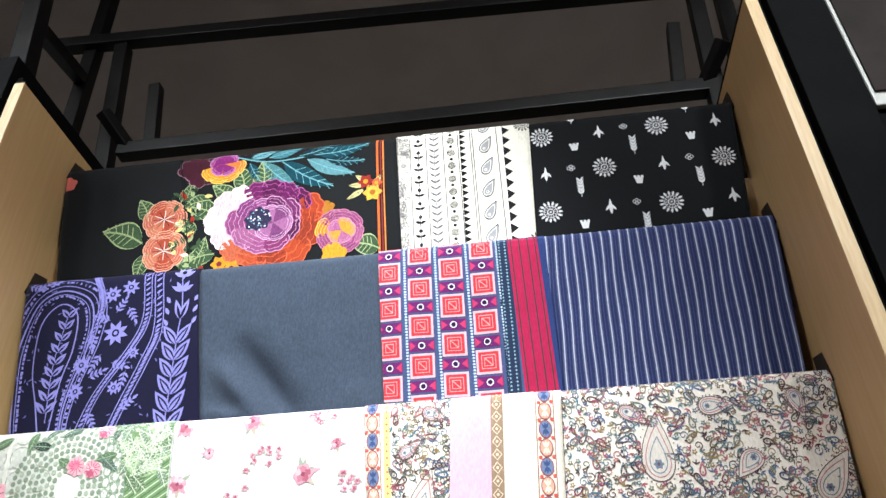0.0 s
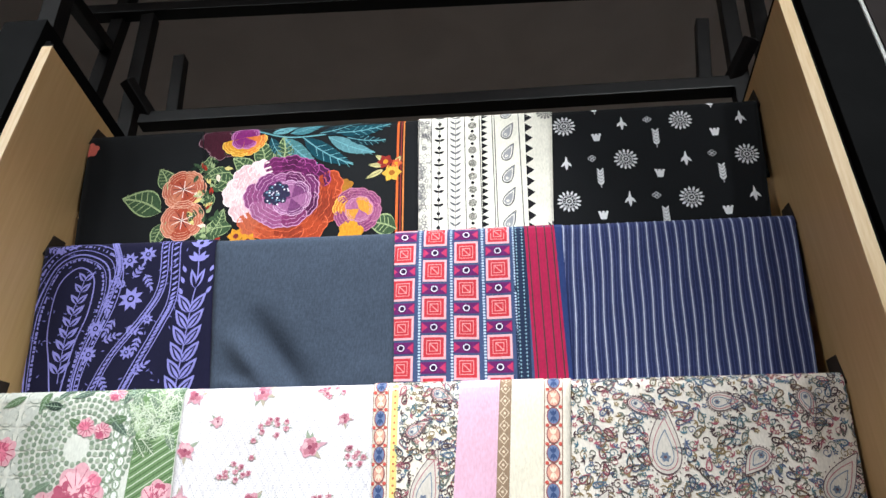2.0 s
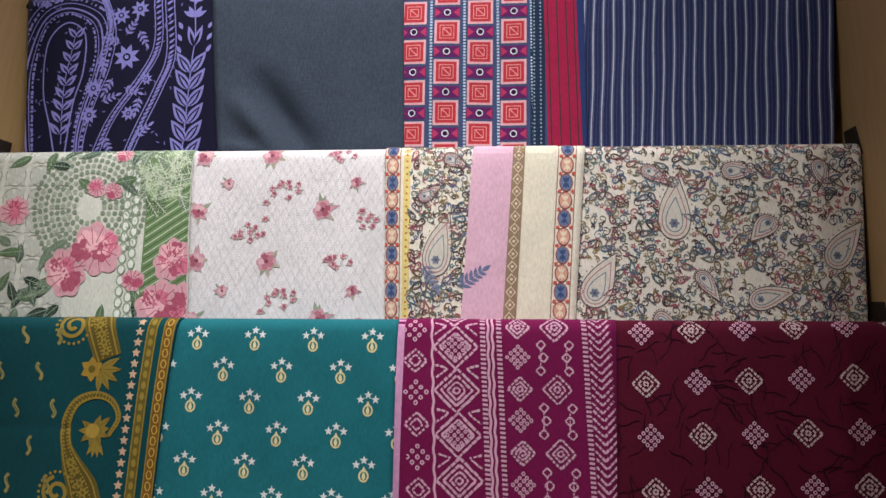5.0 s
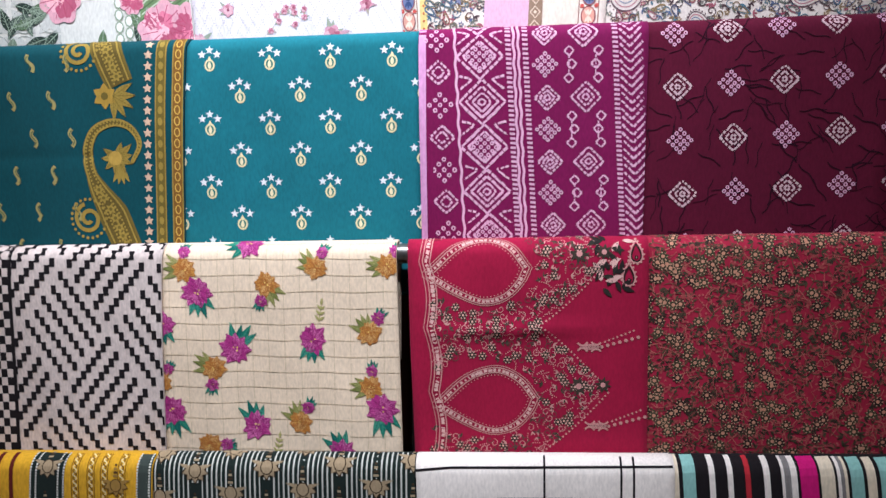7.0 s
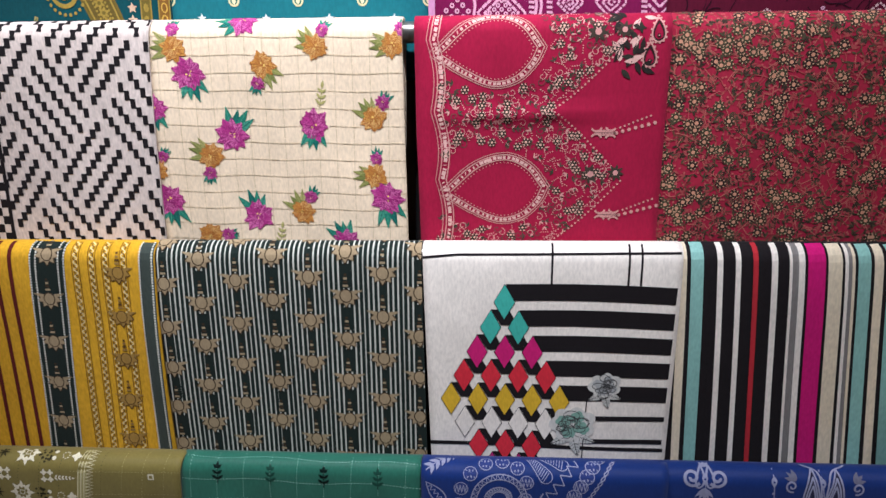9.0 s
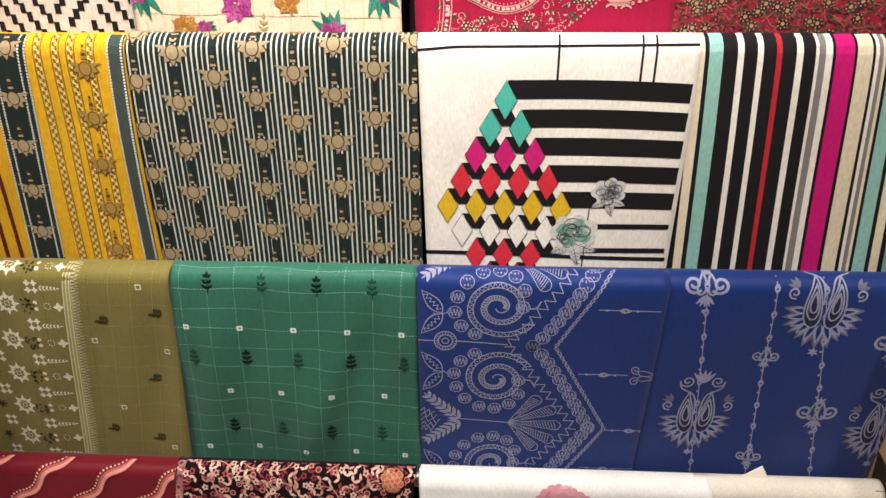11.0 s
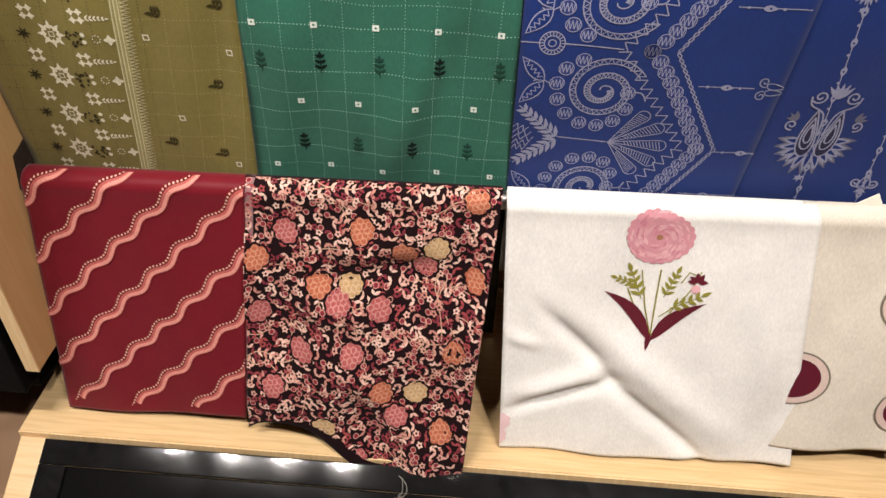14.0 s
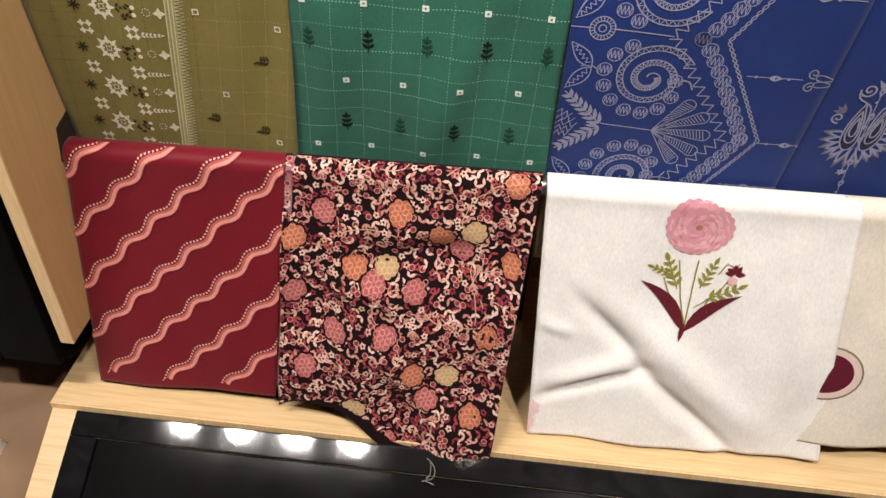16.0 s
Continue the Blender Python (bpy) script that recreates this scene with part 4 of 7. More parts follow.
for r in range(8):
    R = 0.022 + 0.0085 * r
    for a in range(0, 360, max(6, int(520 / (R * 1000)))):
        t = radians(a)
        p.disc(-0.435 + R * math.cos(t), 0.098 + R * 1.05 * math.sin(t), 0.0037, (128, 142, 122) if (a + r) % 2 else (158, 168, 148), 1, 7)
for i in range(4):
    for j in range(10):
        x, s = -0.585 + 0.036 * i, 0.02 + 0.033 * j
        for a in (45, 135, 225, 315):
            p.leaf(x, s, a, 0.022, 0.012, (196, 198, 190), 0)
        p.ring(x, s, 0.015, 0.0014, (150, 156, 146), 0, 14)
for i in range(64):
    q = rnd(i + 300)
    g = q.random()
    x, s = (q.uniform(-0.59, -0.48), q.uniform(0.15, 0.29)) if g < 0.55 else (q.uniform(-0.54, -0.30), q.uniform(0.0, 0.06) if g < 0.75 else q.uniform(0.2, 0.3))
    p.leaf(x, s, q.uniform(0, 360), q.uniform(0.024, 0.044), 0.013, q.choice([DEEP, SAGE, MOSS, (84, 98, 88)]), 3, (150, 168, 146))
for x, s, r in ((-0.419, 0.158, 0.038), (-0.460, 0.188, 0.034), (-0.307, 0.172, 0.029), (-0.322, 0.232, 0.034), (-0.427, 0.071, 0.014), (-0.402, 0.076, 0.013), (-0.545, 0.104, 0.022), (-0.362, 0.200, 0.016), (-0.285, 0.232, 0.03), (-0.392, 0.022, 0.013)):
    p.ruffled(x, s, r, BLUSH, 4, 8, 0.18, x * 30)
    for i in range(7 if r > 0.025 else 3):
        q = rnd(i + int(r * 1e4))
        a, d = q.uniform(0, 6.28), r * q.uniform(0.2, 0.6)
        p.ruffled(x + d * math.cos(a), s + d * math.sin(a), r * 0.4, q.choice([ROSE, (214, 122, 146), (240, 186, 194)]), 5, 6, 0.25, i)
    for i in range(12):
        a = i * 0.5236
        p.line([(x + r * 0.25 * math.cos(a), s + r * 0.25 * math.sin(a)), (x + r * 0.85 * math.cos(a + 0.25), s + r * 0.85 * math.sin(a + 0.25))], 0.001, (176, 74, 104), 6)
p.done()

c = Cloth(2, (-0.294, -0.020), (-0.283, -0.012), folds=SOFT).build("folded_cloth", (228, 222, 224), "white cloth with small pink rose sprigs on a trellis")
p = Print(c)
for i in range(-14, 30):
    for sd in (-1, 1):
        p.dotted([(-0.30 + 0.0125 * i, 0.0), (-0.30 + 0.0125 * i + sd * 0.18, 0.31)], 0.00085, (196, 190, 198), 0, 0.0036, 4)
def rose(p, x, s, r, seed=0, layer=1):
    q = rnd(seed)
    for i in range(5):
        p.leaf(x, s, q.uniform(0, 360), r * q.uniform(1.2, 1.9), r * 0.5, q.choice([(152, 160, 140), (178, 168, 150), (190, 150, 160)]), layer)
    p.ruffled(x, s, r, (202, 150, 162), layer + 1, 6, 0.25, seed)
    for i in range(5):
        a = i * 1.2566 + seed
        p.ruffled(x + r * 0.45 * math.cos(a), s + r * 0.45 * math.sin(a), r * 0.36, q.choice([(162, 92, 110), (214, 174, 180), (182, 118, 132)]), layer + 2, 5, 0.25, i)
    p.disc(x, s, r * 0.22, (136, 70, 90), layer + 3, 8)
for j in range(2):
    for x, s, r in ((-0.179, 0.033, 0.014), (-0.104, 0.110, 0.014), (-0.237, 0.074, 0.008), (-0.059, 0.072, 0.008), (-0.277, 0.113, 0.012), (-0.275, 0.034, 0.013)):
        rose(p, x, s - 0.009 + 0.147 * j, r, int(abs(x) * 1000))
    for x, s in ((-0.166, 0.086), (-0.209, 0.137), (-0.031, 0.126), (-0.093, 0.027), (-0.150, 0.080), (-0.195, 0.130), (-0.080, 0.032), (-0.04, 0.112)):
        q = rnd(int(abs(x) * 999))
        for i in range(5):
            rose(p, x + q.uniform(-0.018, 0.018), s - 0.006 + 0.147 * j + q.uniform(-0.012, 0.012), 0.0042, i)
p.done(weave=0.6)

TONES = [(98, 110, 138), (164, 96, 108), (112, 118, 108), (144, 124, 90), (88, 70, 72), (88, 120, 134), (80, 64, 68)]


def dense_paisley(p, x0, x1, s0, s1, seed, n, big=()):
    """Paisley drops packed in a field of tiny leaves, tendrils and blossoms."""
    for x, s, a, ln, w in big:
        p.fan(p.drop(x, s, a, ln * 1.02, w * 1.02, 0.45), (212, 203, 192), 1)
        p.paisley(x, s, a, ln, w, [(104, 84, 90), (176, 116, 124), (116, 128, 148)], 2, 0.45, 0.0012, 34)
    q = rnd(seed)
    spots = []
    tries = 0
    while len(spots) < n and tries < n * 30:
        tries += 1
        x, s = q.uniform(x0, x1), q.uniform(s0, s1)
        near = False
        for bx, bs, a, ln, w in big:
            if abs(x - bx) < w * 0.46 and -ln * 0.62 < s - bs < ln * 0.28:
                near = True
        if near or any((x - a) ** 2 + (s - b) ** 2 < 0.0052 ** 2 for a, b in spots):
            continue
        spots.append((x, s))
        c1 = q.choice(TONES)
        kind = q.random()
        if kind < 0.42:
            a0 = q.uniform(0, 360)
            for da in (-55, 0, 55):
                p.leaf(x, s, a0 + da, 0.0064, 0.0019, c1, 1)
        elif kind < 0.62:
            p.bloom(x, s, 0.0040, 5, c1, 1, 0.5, q.uniform(0, 90), (206, 190, 166))
        elif kind < 0.85:
            p.spiral(x, s, 0.0012, 0.0060, 1.2, 0.0010, q.choice(TONES), 1, q.uniform(0, 360), q.choice((-1, 1)))
            p.leaf(x, s + 0.006, q.uniform(0, 360), 0.006, 0.003, c1, 1)
        else:
            p.paisley(x, s, q.uniform(0, 360), 0.017, 0.0085, [c1, q.choice(TONES)], 1, 0.5, 0.001)


c = Cloth(2, (-0.021, 0.249), (-0.013, 0.232), 0.004, folds=SOFT).build("folded_cloth", (232, 222, 206), "cream cloth with paisley, pink and cream border bands")
p = Print(c)
def oval_band(p, x, dx, w):
    for i in range(14):
        s = 0.018 + 0.024 * i
        xx = x + dx * s
        col = [(110, 122, 156), (216, 160, 140)][i % 2]
        p.disc(xx, s, w * 0.40, col, 1, 12, 0.0105)
        p.ring(xx, s, w * 0.42, 0.0014, (150, 90, 90), 2, 14, 0.0112)
        for a in (60, 90, 120, 240, 270, 300):
            p.leaf(xx, s, a, 0.009, 0.003, (232, 214, 190) if i % 2 else (64, 80, 120), 2)
        for sd in (-1, 1):
            p.disc(xx + sd * w * 0.42, s + 0.012, 0.0026, (196, 90, 80), 1, 7)
    for sd in (-1, 1):
        p.line([(x + sd * w * 0.58, 0), (x + sd * w * 0.58 + dx * 0.32, 0.32)], 0.0012, (150, 110, 96), 1)
oval_band(p, -0.010, 0.02, 0.018)
p.line([(0.010, 0), (0.014, 0.32)], 0.009, (226, 206, 130), 0)
p.dotted([(0.010, 0), (0.014, 0.32)], 0.0016, (196, 110, 70), 1, 0.009)
dense_paisley(p, 0.018, 0.098, 0.0, 0.31, 4, 360, ((0.052, 0.170, 0, 0.085, 0.040), (0.035, 0.085, 40, 0.035, 0.018), (0.068, 0.033, 90, 0.03, 0.02)))
p.sprig(0.035, 0.175, 60, 0.04, (128, 132, 160), 2, 5, 0.0012, 0.3)
p.fan([(0.100, 0), (0.154, 0), (0.139, 0.27), (0.085, 0.27)], (222, 178, 198), 3)
p.sprig(0.082, 0.205, -35, 0.042, (110, 116, 150), 4, 5, 0.0014, 0.34)
p.fan([(0.154, 0), (0.170, 0), (0.156, 0.27), (0.139, 0.27)], (150, 126, 104), 3)
for i in range(17):
    s = 0.012 + 0.0165 * i
    p.line([(0.162 - 0.055 * s + a, s + b) for a, b in ((-0.006, 0), (0, -0.007), (0.006, 0), (0, 0.007))], 0.0014, (226, 206, 180), 4, True)
    p.disc(0.162 - 0.055 * s, s, 0.0020, (226, 206, 180), 4, 6)
p.fan([(0.171, 0), (0.212, 0), (0.198, 0.27), (0.157, 0.27)], (230, 220, 200), 3)
oval_band(p, 0.226, -0.055, 0.020)
p.done()

c = Cloth(2, (0.246, 0.599), (0.230, 0.590), folds=SOFT).build("folded_cloth", (226, 216, 204), "beige cloth with dense multicoloured paisley print")
p = Print(c)
dense_paisley(p, 0.225, 0.60, 0.0, 0.30, 9, 1450, ((0.360, 0.120, -12, 0.085, 0.044), (0.258, 0.210, 10, 0.075, 0.042), (0.434, 0.05, 70, 0.045, 0.026), (0.478, 0.118, 200, 0.04, 0.03),
                                                 (0.560, 0.16, 20, 0.07, 0.036), (0.465, 0.215, 60, 0.06, 0.03), (0.33, 0.05, 110, 0.04, 0.02), (0.395, 0.19, 130, 0.045, 0.022), (0.545, 0.045, 150, 0.04, 0.022), (0.34, 0.245, 90, 0.035, 0.03)))
p.done()

# ---- fourth row ----
c = Cloth(3, (-0.599, -0.276), (-0.599, -0.292), 0.005, folds=SOFT, creases=((-0.6, 0.137, -0.36, 0.135, 0.004, -0.002),)).build("folded_cloth", (14, 66, 72), "dark teal cloth with gold paisley border")
p = Print(c)
GOLD, OLD, PINKISH = (146, 124, 52), (104, 90, 36), (196, 168, 140)
for i in range(24):
    q = rnd(i)
    x, s = -0.585 + 0.052 * (i % 4) + 0.026 * ((i // 4) % 2), 0.02 + 0.046 * (i // 4)
    if x < -0.41:
        p.wavy(x, s - 0.011, x + q.uniform(-0.006, 0.006), s + 0.011, 0.003, 1, 0.0046, (150, 140, 84), 0, 14)
        p.wavy(x, s - 0.009, x, s + 0.009, 0.003, 1, 0.001, (60, 80, 60), 1, 14)
for s0 in (-0.070, 0.137, 0.344):
    hook = curve([(-0.352, s0 + 0.006), (-0.341, s0 - 0.016), (-0.352, s0 - 0.036), (-0.374, s0 - 0.043), (-0.398, s0 - 0.034), (-0.409, s0 - 0.012), (-0.408, s0 + 0.014), (-0.398, s0 + 0.040), (-0.382, s0 + 0.068), (-0.370, s0 + 0.098), (-0.362, s0 + 0.118)], 8)
    n = len(hook)
    w = np.interp(np.arange(n), [0, n * 0.35, n * 0.62, n * 0.8, n - 1], [0.004, 0.0115, 0.015, 0.040, 0.036])
    p.line(hook, w, OLD, 0)
    p.line(hook, w * 0.86, (92, 78, 32), 1)
    for f in (-0.36, 0.36):
        d = np.gradient(hook, axis=0)
        d /= np.linalg.norm(d, axis=1, keepdims=True)
        edge = hook + np.stack([-d[:, 1], d[:, 0]], 1) * (w * f)[:, None]
        p.line(edge, 0.0022, GOLD, 2)
        p.dotted(edge * 0.5 + hook * 0.5, 0.0015, GOLD, 2, 0.0046, 6)
    for i in range(7):
        x, s = hook[int(n * (0.70 + 0.04 * i))]
        p.bloom(x, s, 0.0075, 6, GOLD, 3, 0.5, 20 * i, OLD)
    for a in (-70, -40, -10, 20, 60, 100, 140, 180, 215):
        p.leaf(-0.372, s0 + 0.001, a, 0.021 if a % 40 else 0.027, 0.0085, GOLD, 1, OLD)
    p.disc(-0.374, s0 + 0.001, 0.009, (170, 140, 60), 3, 12)
    for a in (60, 80, 100, 120):
        p.leaf(-0.368, s0 + 0.012, a, 0.022, 0.006, GOLD, 1)
    q = p.spiral(-0.414, s0 + 0.076, 0.004, 0.019, 1.6, 0.005, GOLD, 1, 40)
    for i in range(22):
        a = 6.2832 * i / 22
        p.disc(-0.414 + 0.0235 * math.cos(a), s0 + 0.076 + 0.0245 * math.sin(a), 0.0021, GOLD, 1, 7)
    p.bloom(-0.383, s0 - 0.075, 0.016, 6, (160, 130, 50), 1, 0.7, 30, OLD)
    for a in (-30, 0, 30, 60, 90):
        p.leaf(-0.372, s0 - 0.075, a, 0.030, 0.009, GOLD, 1, OLD)
def slant(x, s):
    return x - 0.055 * s
for x, w, col in ((-0.3065, 0.011, OLD), (-0.2845, 0.0125, (120, 84, 34))):
    p.line([(slant(x, s), s) for s in np.linspace(-0.01, 0.31, 12)], w, col, 0)
for x in (-0.3125, -0.3005, -0.291, -0.278):
    p.line([(slant(x, s), s) for s in np.linspace(-0.01, 0.31, 12)], 0.0016, GOLD, 1)
for i in range(24):
    s = 0.0 + 0.0135 * i
    p.star(slant(-0.323, s), s, 0.0062, PINKISH, 1, 5, 0.5)
    p.disc(slant(-0.3065, s), s, 0.0032, GOLD, 1, 8, 0.005)
    p.ring(slant(-0.2845, s), s, 0.0034, 0.0014, (196, 160, 70), 1, 9, 0.0052)
p.done("printed_border", "gold printed paisley border")

c = Cloth(3, (-0.280, 0.012), (-0.300, 0.012), folds=SOFT).build("folded_cloth", (34, 106, 116), "teal cloth with rows of white stars and cream drops")
p = Print(c)
for j in range(9):
    for i in range(6):
        x, s = -0.248 + 0.0755 * i + (0.038 if j % 2 else 0) - (0.0755 if j % 2 else 0) - 0.003 * j * 0.4, 0.024 + 0.0387 * j
        p.disc(x, s + 0.003, 0.0066, (214, 206, 160), 0, 14, 0.0074)
        p.fan([(x - 0.004, s - 0.001), (x, s - 0.0085), (x + 0.004, s - 0.001)], (214, 206, 160), 0)
        p.disc(x, s + 0.003, 0.0044, (60, 110, 100), 1, 12, 0.0052)
        p.leaf(x, s + 0.008, -90, 0.010, 0.0045, (226, 214, 170), 2)
        for dx, ds in ((-0.0095, -0.010), (0.0, -0.0155), (0.0095, -0.010)):
            p.star(x + dx, s + ds, 0.0056, (214, 222, 222), 0)
p.done()

c = Cloth(3, (0.011, 0.279), (0.011, 0.275), 0.004, folds=SOFT, creases=((0.012, 0.0, 0.02, 0.28, 0.006, 0.004),)).build("folded_cloth", (114, 18, 72), "plum cloth with white tie-dye dotted border pattern")
p = Print(c)
WX = (212, 164, 188)
def diamond(x, s, r):
    return [(x - r, s), (x, s - r), (x + r, s), (x, s + r), (x - r, s)]
def dot_block(p, x, s, n, d, r, seed):
    for i in range(n):
        for j in range(n):
            q = rnd(seed + i * 7 + j)
            p.ring(x + (i - j) * d + q.uniform(-1, 1) * 0.0005, s + (i + j - n + 1) * d + q.uniform(-1, 1) * 0.0005, r * 0.82, r * 0.75, WX, 1, 8, r * q.uniform(0.7, 1.0))
p.fan([(0.011, -0.02), (0.020, -0.02), (0.018, 0.31), (0.011, 0.31)], (206, 150, 190), 0)
for x, w in ((0.053, 0.0030), (0.122, 0.0030), (0.1275, 0.0030)):
    p.wavy(x, -0.015, x + 0.013, 0.30, 0.0008, 14, w, WX, 1, 80)
for x in (0.116, 0.136, 0.240):
    for j in range(60):
        s = -0.014 + 0.0054 * j
        p.line([(x + 0.05 * s - 0.0032, s), (x + 0.05 * s + 0.0032, s + 0.0006)], 0.0028, WX, 1)
def tilt(x, s):
    return x + 0.05 * (s - 0.08)
for j in range(-1, 9):
    s = 0.0435 + 0.038 * j
    x = tilt(0.036, s)
    if j % 2 == 0:
        p.dash(diamond(x, s, 0.0145), 0.0028, WX, 1, 0.0058, 0.3, j)
        p.dash(diamond(x, s, 0.0075), 0.0026, WX, 1, 0.005, 0.3, j + 1)
    else:
        dot_block(p, x, s, 3, 0.0062, 0.0024, j)
    # the lattice column: crossing double lines, a nest of diamonds or a block of rings in each cell
    s = 0.0785 + 0.0525 * (j - 1)
    x, h = tilt(0.0860, s), 0.02625
    for sd in (-1, 1):
        for r, w in ((0.0275, 0.0031), (0.0195, 0.0029)):
            o = 0.0275 - r
            p.dash([(x, s - h + o), (x + sd * r, s - h + o + r * 0.95)], w, WX, 1, 0.0075, 0.2, j + 5)
            p.dash([(x + sd * r, s + h - o - r * 0.95), (x, s + h - o)], w, WX, 1, 0.0075, 0.2, j + 6)
        p.dash([(x + sd * 0.027, s - h - 0.004), (x + sd * 0.011, s - h + 0.000), (x + sd * 0.027, s - h + 0.012)], 0.0026, WX, 1, 0.006, 0.3, j + 7)
    if j % 2 == 0:
        dot_block(p, x, s, 4, 0.0044, 0.0021, j)
    else:
        p.dash(diamond(x, s, 0.0115), 0.0027, WX, 1, 0.007, 0.15, j)
        p.dash(diamond(x, s, 0.0050), 0.0026, WX, 1, 0.005, 0.1, j)
    s = 0.075 + 0.0745 * (j - 1)
    x = tilt(0.163, s)
    for r in (0.0040, 0.0090, 0.0145):
        p.dash(diamond(x, s, r), 0.0026, WX, 1, 0.0052, 0.25, j + 20)
    dot_block(p, tilt(0.162, s - 0.038), s - 0.038, 4, 0.0042, 0.0021, j + 4)
    x = tilt(0.208, s)
    for r in (0.0045, 0.0100, 0.0175):
        p.dash(diamond(x, s, r), 0.0027, WX, 1, 0.0052, 0.25, j + 30)
    for dx, z in ((-0.020, 0), (0.011, 1)):
        for k, ds in enumerate((-0.053, -0.038, -0.022)):
            p.dash(diamond(x + dx + 0.003 * ((k + z) % 2), s + ds, 0.0056), 0.0021, WX, 1, 0.004, 0.15, j + k)
        p.dash([(x + dx, s - 0.048), (x + dx, s - 0.026)], 0.0016, WX, 1, 0.004, 0.3, j)
for j in range(-1, 11):
    s = -0.012 + 0.0275 * j
    for o in (0.0, 0.0092, 0.0184):
        p.dash([(tilt(0.249, s), s + o), (tilt(0.262, s), s + 0.0125 + o), (tilt(0.275, s), s + o - 0.002)], 0.0027, WX, 1, 0.006, 0.2, j)
p.done("tie_dye_border")

c = Cloth(3, (0.275, 0.599), (0.272, 0.599), folds=SOFT).build("folded_cloth", (84, 14, 40), "dark maroon cloth with spaced white tie-dye diamonds")
p = Print(c)
for j in range(6):
    for i in range(6):
        s = 0.004 + 0.0615 * j - 0.0032 * i
        x = 0.313 + 0.0602 * i + 0.07 * (s - 0.068)
        if (i + j) % 2 == 1:
            for r, step in ((0.0034, 0.0048), (0.0090, 0.0064), (0.0158, 0.0050)):
                p.dash(diamond(x, s, r), 0.0026, (206, 176, 180), 1, step, 0.3, i * 9 + j)
        else:
            dot_block(p, x, s, 4, 0.0043, 0.00205, i + j * 5)
for i in range(190):
    q = rnd(i + 900)
    x, s, a = q.uniform(0.28, 0.6), q.uniform(0, 0.29), q.uniform(0, 6.28)
    p.wavy(x, s, x + 0.03 * math.cos(a), s + 0.03 * math.sin(a), 0.0012, 1.3, q.uniform(0.0007, 0.0016), (40, 5, 24), 0, 12)
p.done("tie_dye_pattern")

# ---- fifth row ----
def stepped(p, x0, s0, x1, s1, w, col, n, layer=0):
    """A slanting bar with a stair-stepped edge, as a coarse weave shows it."""
    for i in range(n):
        t0, t1 = i / n, (i + 1) / n
        xa, xb, sm = x0 + (x1 - x0) * t0, x0 + (x1 - x0) * t1, s0 + (s1 - s0) * (t0 + t1) / 2
        p.rect(xa, sm - w / 2, xb, sm + w / 2, col, layer)


c = Cloth(4, (-0.599, -0.302), (-0.599, -0.312), 0.004, folds=SOFT).build("folded_cloth", (206, 192, 182), "off-white cloth with black interlaced basket-weave bars", weave=1.5)
p = Print(c)
NOIR = (24, 20, 22)
ACROSS, ALONG = np.array((0.0550, 0.0810)), np.array((-0.0600, 0.0754))
for i in range(-4, 6):
    for j in range(-4, 6):
        o = np.array((-0.431, 0.006)) + ACROSS * i + ALONG * j
        run, side = (ACROSS, ALONG) if (i + j) % 2 == 0 else (ALONG, ACROSS)
        if -0.70 < o[0] < -0.20 and -0.20 < o[1] < 0.36:
            for b in range(5):
                a = o + side * (b + 0.5) / 5 + run * (0.04 + 0.03 * (b % 2))
                e = a + run * 0.92
                stepped(p, a[0], a[1], e[0], e[1], 0.0108, NOIR, 8)
def edge_x(s):
    return -0.4975 - 0.04 * s
p.fan([(-0.62, -0.05), (edge_x(-0.05), -0.05), (edge_x(0.33), 0.33), (-0.62, 0.33)], (206, 192, 182), 1)
p.line([(edge_x(-0.05), -0.05), (edge_x(0.33), 0.33)], 0.0046, NOIR, 2)
for i in range(14):
    for j in range(34):
        if (i + j) % 2:
            s = -0.03 + 0.0106 * j
            p.rect(edge_x(s) - 0.0024 - 0.0078 * (i + 1), s, edge_x(s) - 0.0024 - 0.0078 * i, s + 0.0106, NOIR, 2)
p.done("woven_pattern")

